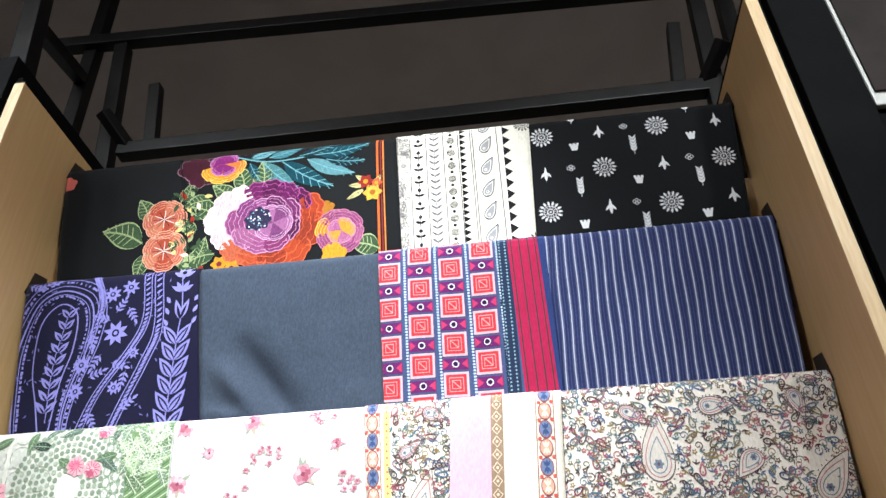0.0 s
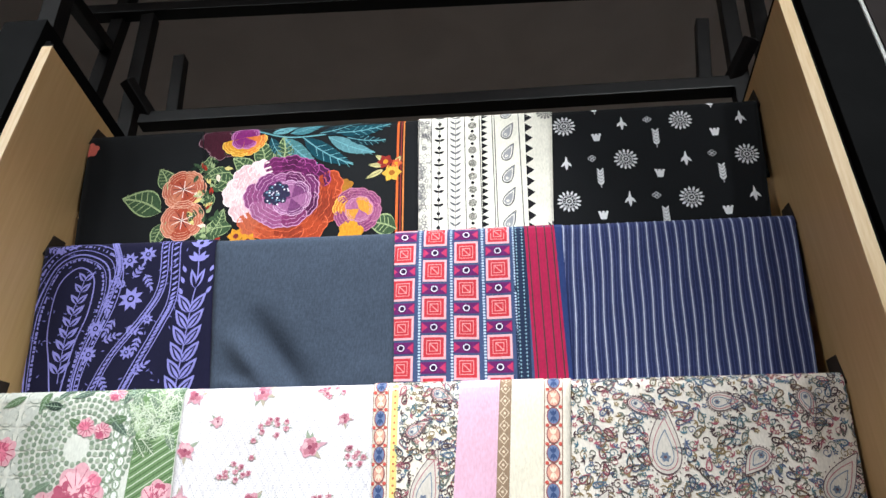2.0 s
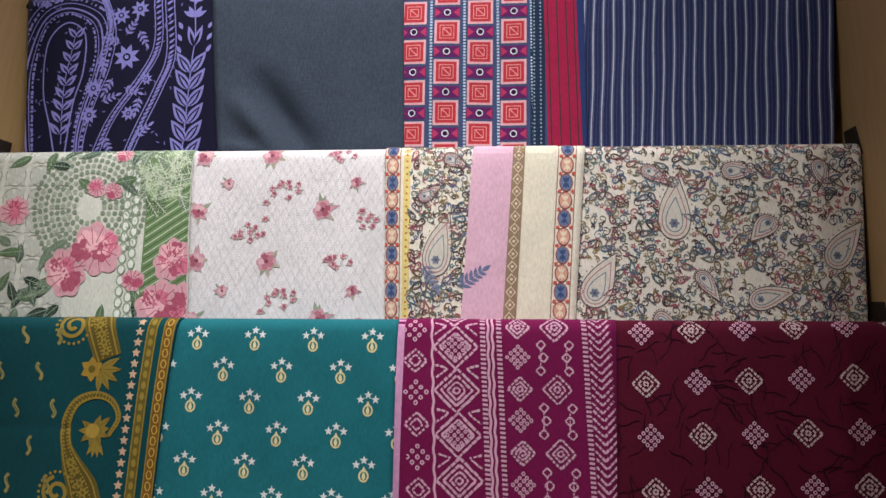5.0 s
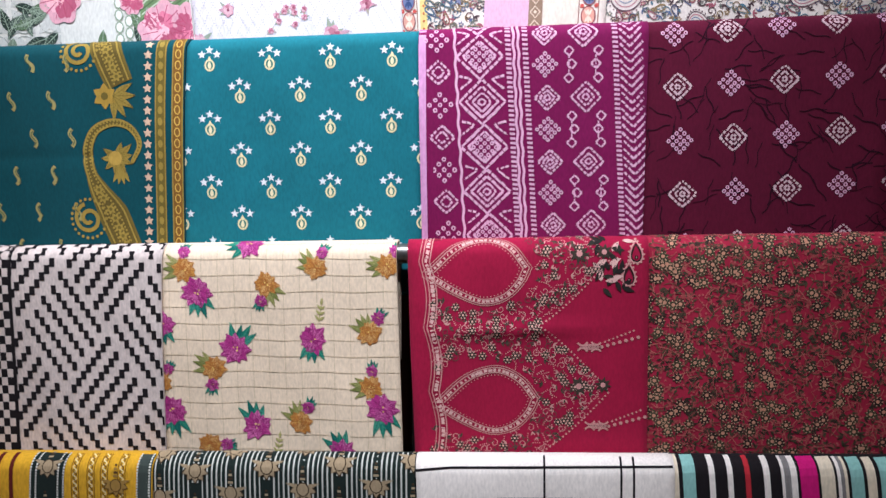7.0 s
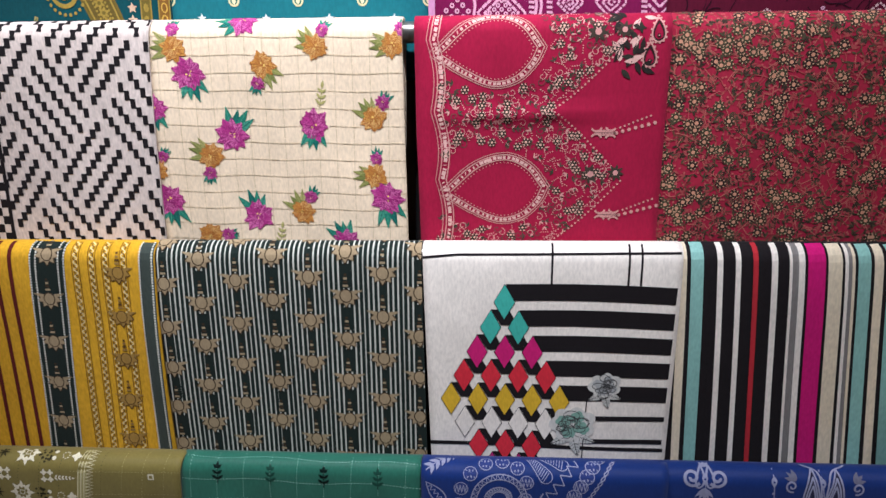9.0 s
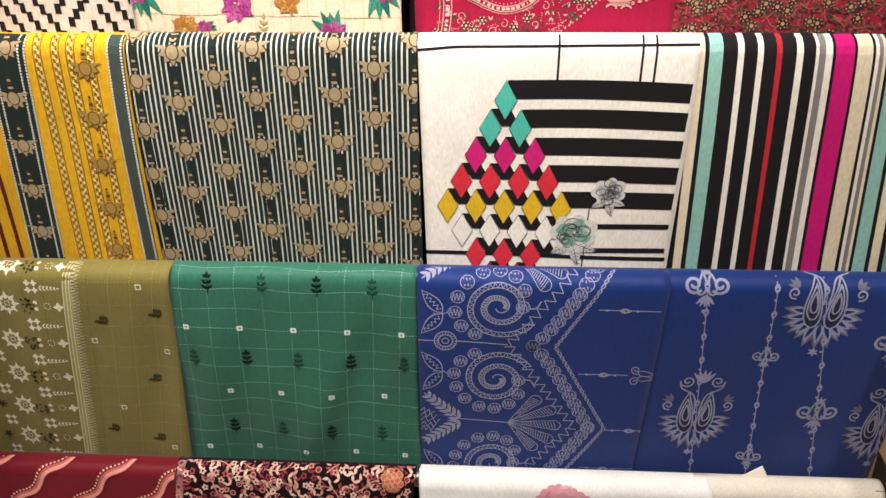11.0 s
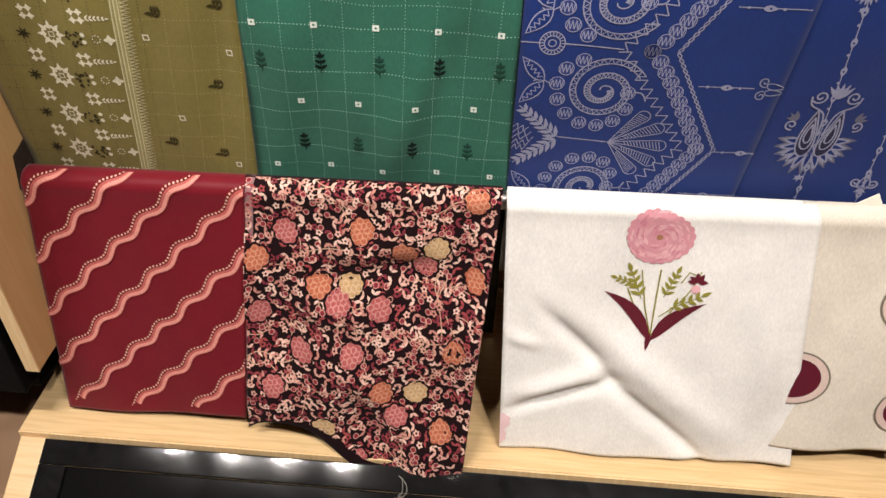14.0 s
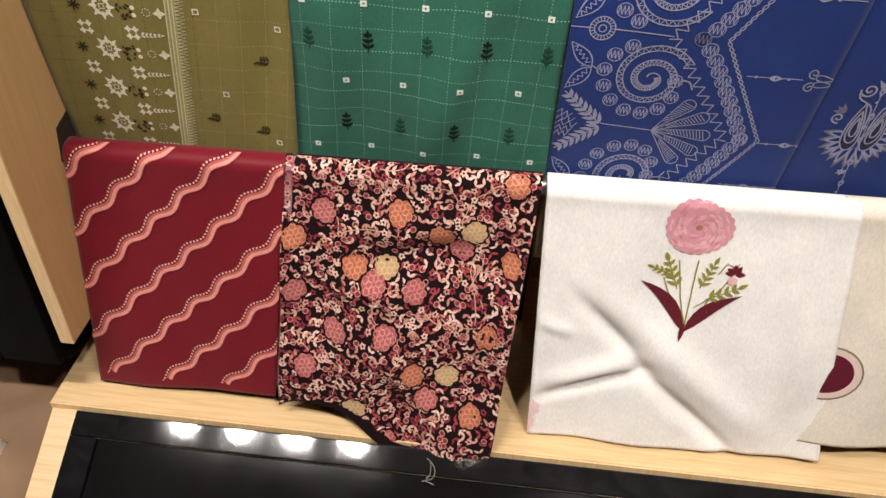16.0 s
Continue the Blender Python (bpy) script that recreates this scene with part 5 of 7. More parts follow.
c = Cloth(4, (-0.305, -0.015), (-0.315, -0.012), folds=SOFT).build("folded_cloth", (226, 206, 176), "cream checked cloth with magenta and orange flower sprays")
p = Print(c)
for i in range(17):
    x = -0.335 + 0.0203 * i
    p.dash([(x, -0.03), (x - 0.004, 0.3)], 0.0009, (204, 186, 154), 0, 0.012, 0.12, i)
for j in range(17):
    s = -0.0185 + 0.0197 * j
    p.dash([(x, s + 0.0008 * math.sin(x * 70)) for x in np.linspace(-0.33, 0, 30)], 0.0009, (204, 186, 154), 0, 0.012, 0.12, j)
def spray(p, x, s, r, warm, seed, leaves=90):
    """A blossom of many narrow petals in three tones, with leaves towards the angle given."""
    q = rnd(seed)
    greens = [(128, 132, 70), (164, 158, 98), (110, 116, 60)] if warm else [(40, 116, 96), (74, 146, 120), (28, 92, 84)]
    for i in range(4):
        p.leaf(x, s, leaves + (-34, 30, -8, 10)[i], r * q.uniform(1.4, 1.75), r * 0.46, greens[i % 3], 1, greens[(i + 1) % 3])
    tones = [(190, 132, 58), (214, 170, 100), (166, 104, 48), (204, 150, 70)] if warm else [(178, 58, 132), (206, 108, 164), (138, 38, 102), (192, 82, 148)]
    p.ruffled(x, s, r * 0.74, tones[2], 2, 9, 0.2, seed)
    for ring, n, f in ((2, 9, 1.0), (3, 8, 0.8), (4, 6, 0.55)):
        for i in range(n):
            a = 360 * i / n + q.uniform(-12, 12)
            c = tones[(i + ring) % 4]
            p.leaf(x + q.uniform(-1, 1) * r * 0.06, s + q.uniform(-1, 1) * r * 0.06, a, r * f * q.uniform(0.82, 1.06), r * 0.58, c, ring, tones[2] if c != tones[2] else tones[1])
    for i in range(7):
        a = q.uniform(0, 6.28)
        p.disc(x + r * 0.14 * math.cos(a), s + r * 0.14 * math.sin(a), r * 0.055, (236, 206, 110) if i % 2 else tones[2], 6, 6)
for x, s, r, a in ((-0.260, 0.041, 0.021, 80), (-0.216, 0.111, 0.021, -65), (-0.119, 0.099, 0.020, 95), (-0.194, 0.208, 0.020, -100), (-0.300, 0.190, 0.021, 85), (-0.036, 0.184, 0.021, 80), (-0.196, -0.018, 0.019, 170), (-0.306, 0.081, 0.018, 90), (-0.086, 0.240, 0.020, -110), (-0.26, 0.27, 0.02, 80)):
    spray(p, x, s, r, False, int(s * 1000) + 50, a)
for x, s, r, a, b in ((-0.276, 0.014, 0.017, 190, -90), (-0.174, 0.032, 0.017, 60, 110), (-0.113, 0.012, 0.016, 215, -65), (-0.026, 0.010, 0.016, 180, -60), (-0.243, 0.135, 0.017, 205, 100), (-0.049, 0.091, 0.017, 235, -60),
                      (-0.138, 0.202, 0.017, 240, -60), (-0.049, 0.157, 0.016, 180, -85), (-0.254, 0.232, 0.017, 90, 0), (-0.311, 0.153, 0.015, 200, -60)):
    spray(p, x, s, r, True, int(s * 1000) + 90, a)
    spray(p, x + r * 1.25 * math.cos(radians(b)), s + r * 1.25 * math.sin(radians(b)), r * 0.55, False, int(s * 1000) + 7, b)
for x, s in ((-0.111, 0.066), (-0.17, 0.232)):
    p.sprig(x, s + 0.012, -80, 0.024, (164, 158, 98), 1, 3, 0.001, 0.36)
p.done()

CRIM = (150, 20, 56)
c = Cloth(4, (-0.001, 0.276), (0.004, 0.278), 0.005, folds=SOFT, creases=((0.01, 0.09, 0.24, 0.08, 0.008, 0.004), (0.0, 0.0, 0.03, 0.27, 0.006, -0.004))).build("folded_cloth", CRIM, "crimson cloth with pale dotted leaf-shaped border motifs")
p = Print(c)
PT, SG = (196, 140, 134), (84, 66, 58)
def teardrop(x, s, ln, h, n=44):
    t = np.linspace(0, 2 * np.pi, n, endpoint=False)
    r = (1 + np.cos(t)) / 2
    return np.stack([x + ln * (r - 0.5), s + h / 2 * np.sin(t) * (1 - r) ** 0.35 * 1.1], 1)
def scalloped(s):
    """How far the sprigged ground reaches: points at the level of the leaf shapes, hollows between them."""
    f = abs(((s - 0.157 + 0.0775) % 0.155) - 0.0775) / 0.0775
    return 0.150 + 0.083 * (1 - f) ** 0.8
DROPS = (0.012, 0.167, -0.143, 0.322)
for s0 in DROPS:
    d = np.vstack([curve([(0.014, 0.006), (0.050, -0.026), (0.086, -0.037), (0.115, -0.025), (0.135, 0.000)]), curve([(0.135, 0.000), (0.126, 0.018), (0.107, 0.036), (0.080, 0.042), (0.048, 0.030), (0.014, 0.010)])]) + (0.006 if s0 < 0.1 else 0.016, s0)
    m = d.mean(0) - (0.002, 0)
    for f, w in ((1.0, 0.0013), (0.86, 0.0013), (1.06, 0.0008)):
        p.line((d - m) * f + m, w, PT, 1)
    p.dash((d - m) * 0.93 + m, 0.0034, (214, 168, 160), 2, 0.0054, 0.5, 3)
    p.dotted((d - m) * 0.79 + m, 0.0008, PT, 1, 0.0042, 5)
q = rnd(11)
spots, n = [], 0
while n < 5200:
    n += 1
    x, s = q.uniform(0.026, 0.24), q.uniform(-0.03, 0.30)
    if x > scalloped(s) - 0.004 or any(((x - 0.084) / 0.066) ** 2 + ((s - s0) / 0.050) ** 2 < 1 for s0 in DROPS) or any((x - a) ** 2 + (s - b) ** 2 < 0.0050 ** 2 for a, b in spots):
        continue
    spots.append((x, s))
    k = q.random()
    if k < 0.16:
        p.bloom(x, s, 0.0062, 8, (62, 52, 44), 1, 0.42, q.uniform(0, 60), None)
        for a in range(6):
            p.disc(x + 0.0038 * math.cos(a * 1.047), s + 0.0038 * math.sin(a * 1.047), 0.0010, (206, 160, 146), 2, 5)
        p.disc(x, s, 0.0014, (214, 170, 150), 3, 6)
    elif k < 0.45:
        p.spiral(x, s, 0.0012, 0.0048, 1.0, 0.0008, q.choice([PT, SG, PT]), 1, q.uniform(0, 360), q.choice((-1, 1)))
    elif k < 0.7:
        a0 = q.uniform(0, 360)
        p.dotted([(x, s), (x + 0.010 * math.cos(radians(a0)), s + 0.010 * math.sin(radians(a0)))], 0.0008, PT, 1, 0.0026, 5)
    else:
        a0 = q.uniform(0, 360)
        for a in (0, 50, -50):
            p.leaf(x, s, a + a0, 0.0058, 0.0019, q.choice([PT, SG, (56, 60, 46)]), 1)
t = np.linspace(-0.03, 0.30, 140)
p.dotted([(scalloped(v), v) for v in t], 0.0013, PT, 1, 0.0050, 6)
p.dotted([(scalloped(v) - 0.010, v) for v in t], 0.0009, PT, 1, 0.0040, 5)
for o, w in ((0.0, 0.0013), (0.0085, 0.0013), (-0.004, 0.0008)):
    p.line(np.stack([0.016 + 0.06 * t + o + 0.006 * np.abs(np.sin((t - 0.005) * 3.1416 / 0.0775)), t], 1), w, PT, 2)
p.dash(np.stack([0.0203 + 0.06 * t + 0.006 * np.abs(np.sin((t - 0.005) * 3.1416 / 0.0775)), t], 1), 0.0040, (214, 168, 160), 2, 0.0052, 0.5, 5)
for x, s in ((0.212, 0.104), (0.221, 0.198), (0.206, 0.290)):
    for sd in (-1, 1):
        for k, r in ((-1, 0.013), (1, 0.011)):
            a = np.radians(np.linspace(200, 330, 10)) * sd
            p.line(np.stack([x - 0.002 + k * 0.008 + 0.006 * np.cos(a) * k, s + sd * 0.008 + r * 0.5 * np.sin(a)], 1), 0.0022, PT, 2)
    p.leaf(x - 0.012, s, 0, 0.024, 0.007, PT, 2, SG)
    p.dotted([(x + 0.012, s), (x + 0.055, s - 0.012)], 0.0022, PT, 2, 0.0072)
    p.dotted([(x + 0.016, s - 0.006), (x + 0.05, s - 0.020)], 0.0013, PT, 2, 0.005)
for s0 in (0.157, 0.002):
    p.bloom(0.226, s0 - 0.008, 0.010, 8, (62, 52, 44), 2, 0.4, 10, PT)
    p.bloom(0.198, s0 - 0.006, 0.012, 8, (62, 52, 44), 2, 0.4, 10, PT)
for i in range(34):
    qq = rnd(i)
    p.leaf(0.232 + qq.uniform(-0.014, 0.016), 0.004 + qq.uniform(-0.034, 0.034), qq.uniform(0, 360), 0.015, 0.0058, qq.choice([(40, 34, 32), (214, 170, 160), (46, 44, 38)]), 2)
for x, s in ((0.262, -0.004), (0.254, 0.022)):
    p.paisley(x, s + 0.004, -10, 0.026, 0.015, [PT, (40, 30, 30)], 2, 0.2, 0.0016, 16)
p.done("printed_border")

c = Cloth(4, (0.274, 0.599), (0.272, 0.599), folds=SOFT).build("folded_cloth", (158, 36, 60), "dark red cloth with dense small floral vines")
p = Print(c)
q = rnd(21)
spots, n = [], 0
while n < 9000:
    n += 1
    x, s = q.uniform(0.272, 0.60), q.uniform(-0.03, 0.29)
    if any((x - a) ** 2 + (s - b) ** 2 < 0.0058 ** 2 for a, b in spots[-900:]):
        continue
    spots.append((x, s))
    k = q.random()
    if k < 0.11:
        g = q.choice([(66, 54, 42), (56, 42, 38), (70, 66, 48)])
        p.bloom(x, s, 0.0072, 8, g, 2, 0.5, q.uniform(0, 60), (196, 140, 112))
        for a in range(7):
            p.disc(x + 0.0046 * math.cos(a * 0.8976), s + 0.0046 * math.sin(a * 0.8976), 0.0009, (190, 150, 120), 4, 5)
    elif k < 0.50:
        a0 = q.uniform(0, 360)
        e = (x + 0.015 * math.cos(radians(a0)), s + 0.015 * math.sin(radians(a0)))
        p.line(curve([(x, s), ((x + e[0]) / 2 + q.uniform(-1, 1) * 0.004, (s + e[1]) / 2 + q.uniform(-1, 1) * 0.004), e], 5), 0.0010, q.choice([(164, 72, 74), (104, 70, 56), (178, 96, 88)]), 1)
        for sd in (-60, 60):
            p.leaf(e[0], e[1], a0 + sd, 0.0062, 0.0022, q.choice([(166, 76, 76), (84, 70, 52), (60, 48, 40)]), 1)
    elif k < 0.8:
        p.disc(x, s, 0.0014, (176, 84, 84), 1, 6)
    else:
        for a in (0, 40, -40):
            p.leaf(x, s, a + n * 37, 0.0080, 0.0026, q.choice([(156, 70, 70), (76, 66, 50), (58, 44, 38)]), 1)
p.done()

# ---- sixth row ----
YEL, BOTT, TAN = (204, 156, 30), (26, 36, 32), (152, 134, 104)


def lotus(p, x, s, r, fill=TAN, line=(58, 44, 28), layer=2):
    """A stylised lotus with a beaded stem above it."""
    for a in (90, 55, 125, 20, 160):
        p.leaf(x, s - r * 0.15, a, r * (1.0 if a == 90 else 0.95), r * 0.62, line, layer)
        p.leaf(x, s - r * 0.13, a, r * 0.88, r * 0.46, fill, layer + 1)
    p.disc(x, s, r * 0.42, line, layer + 2, 12, r * 0.48)
    p.disc(x, s, r * 0.35, fill, layer + 3, 12, r * 0.41)
    for a in (-15, 195):
        p.leaf(x, s - r * 0.1, a, r * 1.15, r * 0.26, fill, layer + 1)
    for i in range(4):
        p.rect(x - r * (0.17 - 0.03 * i), s - r * (0.75 + 0.24 * i), x + r * (0.17 - 0.03 * i), s - r * (0.6 + 0.24 * i), fill if i % 2 == 0 else line, layer)


c = Cloth(5, (-0.599, -0.308), (-0.599, -0.312), 0.005, folds=SOFT, creases=((-0.32, -0.02, -0.32, 0.29, 0.012, 0.005),)).build("folded_cloth", YEL, "yellow cloth with dark lotus bands and twisted cords", weave=1.5)
p = Print(c)
def lean(x, s):
    return x - 0.03 * s
for x in (-0.585, -0.565, -0.545, -0.525, -0.505, -0.487):
    p.line([(lean(x, s), s) for s in np.linspace(-0.03, 0.31, 12)], 0.0052, (86, 28, 20), 0)
p.line([(lean(-0.4405, s * 2.5), s) for s in np.linspace(-0.03, 0.31, 12)], 0.044, BOTT, 1)
for dx in (-0.021, -0.014, 0.014, 0.021):
    p.dotted([(lean(-0.4405 + dx, s * 2.5), s) for s in (-0.03, 0.31)], 0.0014, (206, 204, 190), 2, 0.0034, 5)
p.line([(lean(-0.317, s), s) for s in np.linspace(-0.03, 0.31, 12)], 0.017, (58, 66, 60), 1)
for dx in (-0.326, -0.311):
    p.dotted([(lean(dx, s), s) for s in (-0.03, 0.31)], 0.0014, (206, 204, 190), 2, 0.0034, 5)
for x in (-0.405, -0.385, -0.368, -0.346):
    for k, col in ((0, (226, 206, 140)), (1, (120, 84, 30))):
        p.line([(lean(x, s) + 0.0024 * math.sin(s * 700 + 3.14 * k), s) for s in np.arange(-0.03, 0.31, 0.0012)], 0.0015, col, 1)
    for dx in (-0.0045, 0.0045):
        p.line([(lean(x + dx, s), s) for s in np.linspace(-0.03, 0.31, 12)], 0.0009, (104, 70, 24), 1)
for j in range(7):
    s = -0.011 + 0.0560 * j
    lotus(p, lean(-0.4405, s * 2.5), s, 0.0175)
    s = 0.010 + 0.0560 * j
    lotus(p, lean(-0.3530, s * 1.7), s, 0.0175, (150, 118, 56), (92, 66, 30))
p.done("woven_pattern")

c = Cloth(5, (-0.310, 0.008), (-0.313, 0.012), folds=SOFT).build("folded_cloth", BOTT, "dark green striped cloth with rows of tan lotus motifs", weave=1.4)
p = Print(c)
for i in range(60):
    x = -0.318 + 0.00585 * i
    p.line([(x - 0.012 * s * (1 - i / 60), s) for s in np.linspace(-0.04, 0.31, 12)], 0.0019 if i % 4 else 0.0013, (190, 190, 178), 0)
for i in range(8):
    x = -0.3005 + 0.0438 * i
    for j in range(9):
        s = 0.023 - 0.0032 * i + 0.0545 * (j - 1) + (-0.0285 if i % 2 else 0)
        p.line([(x, s - 0.040), (x, s - 0.010)], 0.009, BOTT, 1)
        lotus(p, x - 0.012 * s, s, 0.0188)
p.done("woven_pattern")

PAPERW = (232, 224, 212)
c = Cloth(5, (0.010, 0.302), (0.018, 0.304), 0.004, folds=((0.0014, 4, 1.5, 0.3),)).build("folded_cloth", PAPERW, "white cloth printed with coloured cubes and black bars")
p = Print(c)
JET = (26, 22, 24)
p.line([(0.0, -0.016), (0.05, -0.021), (0.13, -0.023), (0.30, -0.028)], 0.0028, JET, 0)
for x in (0.157, 0.243, 0.257):
    p.line([(x, -0.04), (x, 0.012)], 0.0024, JET, 0)
H, HW = 0.0225, 0.0125
ROWSET = ((1, (76, 176, 160)), (2, (76, 176, 160)), (3, (196, 30, 110)), (4, (208, 46, 60)), (5, (212, 172, 40)), (4, PAPERW), (3, (208, 46, 60)), (2, (170, 40, 110)))
for k, (n, col) in enumerate(ROWSET):
    sc = 0.0345 + 0.0318 * k
    for i in range(n):
        x = 0.104 + 0.0325 * (i - (n - 1) / 2) + 0.0008 * k
        if k > 0 and i < n - 1 or k >= 5:
            p.fan([(x, sc - H), (x + HW * 0.95, sc - 0.003), (x + 0.0315, sc - 0.003), (x + 0.021, sc - H)], JET, 1)
        p.fan([(x - HW, sc), (x, sc - H), (x + HW, sc), (x, sc + H)], JET, 2)
        e = 0.95
        p.fan([(x - HW * e, sc), (x, sc - H * e), (x + HW * e, sc), (x, sc + H * e)], col, 3)
for k in range(7):
    s = 0.0125 + 0.0318 * k
    th = 0.0205 if k < 5 else 0.0065
    x0 = 0.106 + 0.0163 * k if k < 5 else 0.205
    off = 0.0 if k < 5 else 0.008
    xs = np.linspace(x0, 0.298, 14)
    p.line(np.stack([xs, s + off + th / 2 - 0.002 * np.sin((xs - x0) * 16)], 1), th, JET, 0)
p.line([(0.01, 0.224), (0.30, 0.224)], 0.005, JET, 0)
def sketch_rose(p, x, s, r, tint):
    p.ruffled(x, s, r, (206, 204, 196), 4, 7, 0.2, x * 9)
    q = rnd(int(x * 999))
    for i in range(16):
        a, d = q.uniform(0, 6.28), q.uniform(0, r * 0.62)
        p.ring(x + d * math.cos(a), s + d * math.sin(a), r * q.uniform(0.16, 0.4), 0.0008, (70, 70, 70), 6, 11, r * q.uniform(0.12, 0.34))
    for i in range(4):
        a = i * 1.57 + 0.4
        p.ruffled(x + 0.45 * r * math.cos(a), s + 0.4 * r * math.sin(a), r * 0.34, tint, 5, 5, 0.2, i)
    for a in (20, 150, 75):
        p.leaf(x, s + r * 0.5, a, r * 1.1, r * 0.5, (196, 196, 188), 3, (80, 80, 80))
sketch_rose(p, 0.225, 0.138, 0.019, (170, 172, 170))
sketch_rose(p, 0.190, 0.192, 0.027, (130, 168, 152))
p.line([(0.205, 0.15), (0.203, 0.24)], 0.0012, JET, 3)
p.done()

c = Cloth(5, (0.300, 0.599), (0.302, 0.599), folds=SOFT).build("folded_cloth", (28, 24, 26), "black, white, mint and magenta vertically striped cloth", weave=1.3)
p = Print(c)
MINT, PKM, GREY, CRM = (140, 186, 176), (196, 24, 112), (128, 124, 120), (222, 208, 180)
BANDS = ((705, 729, CRM), (740, 775, MINT), (812, 828, PAPERW), (862, 877, PAPERW), (910, 924, (176, 44, 52)), (960, 977, PAPERW), (1008, 1016, PAPERW), (1016, 1033, GREY), (1033, 1050, PAPERW),
         (1058, 1105, PKM), (1112, 1150, CRM), (1157, 1166, PAPERW), (1166, 1176, GREY), (1176, 1184, CRM), (1192, 1226, MINT))
for rep in range(2):
    for a, b, col in BANDS:
        x0, x1 = (0.3065 + (v - 730 + 530 * rep) * 0.000398 for v in (a, b))
        if x0 < 0.6:
            p.line([((x0 + x1) / 2 + (0.06 + 0.28 * (x0 - 0.31)) * (s + 0.03), s) for s in np.linspace(-0.045, 0.31, 12)], x1 - x0, col, 0)
p.done("woven_stripes")

# ---- seventh row ----
OLIVE, SNOW = (122, 111, 58), (220, 214, 188)
c = Cloth(6, (-0.599, -0.290), (-0.599, -0.306), 0.005, folds=((0.0025, 4, 1, 0.4), (0.0015, 9, 2, 1.3)), creases=((-0.31, 0.0, -0.35, 0.28, 0.02, -0.006),)).build("folded_cloth", OLIVE, "olive silk cloth with white floral border columns", rough=0.5, weave=0.8, sheen=0.12)
p = Print(c)
BRONZE = (46, 42, 22)
def col_x(x, s):
    return x - 0.135 * (s - 0.086)
for i in range(12):
    x = -0.590 + 0.0268 * i
    p.dotted([(col_x(x, -0.03), -0.03), (col_x(x, 0.30), 0.30)], 0.0007, (176, 166, 112) if x > -0.40 else (60, 56, 30), 0, 0.0042, 4)
for j in range(12):
    s = -0.036 + 0.0318 * j
    p.dotted([(-0.60, s + 0.008), (-0.53, s + 0.006)], 0.0007, (60, 56, 30), 0, 0.0042, 4)
    p.dotted([(-0.43, s + 0.004), (-0.29, s)], 0.0007, (176, 166, 112), 0, 0.0042, 4)
p.fan([(col_x(-0.432, -0.03), -0.03), (col_x(-0.420, -0.03), -0.03), (col_x(-0.420, 0.3), 0.3), (col_x(-0.432, 0.3), 0.3)], (158, 150, 100), 0)
for x in (-0.4315, -0.4275, -0.4235):
    p.line([(col_x(x, -0.03), -0.03), (col_x(x, 0.3), 0.3)], 0.0012, (206, 198, 158), 1)
for j in range(76):
    s = -0.03 + 0.0046 * j
    p.line([(col_x(-0.4215, s), s), (col_x(-0.4120, s), s + 0.0018), (col_x(-0.4215, s), s + 0.0046)], 0.0011, (206, 198, 158), 1)
def four(p, x, s, r, col=SNOW, turn=45):
    for a in (0, 90, 180, 270):
        p.leaf(x, s, a + turn, r, r * 0.72, col, 1)
for j in range(-3, 6):
    s = 0.086 + 0.0540 * j
    # eight-armed flower: eight short three-lobed tips round a small square
    x = col_x(-0.504, s)
    for a in range(0, 360, 45):
        u, v = x + 0.0052 * math.cos(radians(a)), s + 0.0058 * math.sin(radians(a))
        p.leaf(u, v, a, 0.0112, 0.0046, SNOW, 1)
        for sd in (-58, 58):
            p.leaf(u + 0.002 * math.cos(radians(a)), v + 0.002 * math.sin(radians(a)), a + sd, 0.0055, 0.0030, SNOW, 1)
    p.line([(x - 0.0028, s - 0.0028), (x + 0.0028, s - 0.0028), (x + 0.0028, s + 0.0028), (x - 0.0028, s + 0.0028)], 0.0013, SNOW, 1, True)
    for base, ds in ((-0.5275, -0.026), (-0.4715, -0.025)):
        v = s + ds
        for dx, dv in ((-0.0042, -0.0045), (0.0042, -0.0045), (-0.0042, 0.0050), (0.0042, 0.0050)):
            four(p, col_x(base, v) + dx, v + dv, 0.0046, SNOW, 0)
    v = s - 0.023
    for t in range(5):
        for sd in (-1, 1):
            p.leaf(col_x(-0.4615, v) + 0.0046 * t, v, 42 * sd, 0.0058 - 0.0005 * t, 0.0022, SNOW, 1)
    p.leaf(col_x(-0.4400, v), v, 0, 0.005, 0.002, SNOW, 1)
    q = rnd(j + 60)
    for t in range(20):
        a, d = q.uniform(0, 6.28), 0.0100 * math.sqrt(q.random())
        p.disc(col_x(-0.479, s) + d * math.cos(a), s + 0.002 + d * 1.1 * math.sin(a), 0.0016, BRONZE, 1, 6)
    for dv in (-0.0045, 0.0045):
        p.disc(col_x(-0.4675, s), s + 0.002 + dv, 0.0028, SNOW, 1, 8)
    for t in range(8):
        p.disc(col_x(-0.453, s) + 0.0042 * math.cos(t * 0.785), s + 0.002 + 0.0045 * math.sin(t * 0.785), 0.0009, SNOW, 1, 6)
    four(p, col_x(-0.439, s), s + 0.003, 0.0068, SNOW, 0)
    v = s + 0.001
    p.bloom(col_x(-0.5365, v), v, 0.0085, 7, BRONZE, 1, 0.26)
for x, s in ((-0.327, 0.003), (-0.399, 0.085), (-0.384, 0.193), (-0.31, 0.10), (-0.328, 0.262)):
    p.line([(x - 0.003, s - 0.003), (x + 0.003, s - 0.003), (x + 0.003, s + 0.003), (x - 0.003, s + 0.003)], 0.0020, SNOW, 1, True)
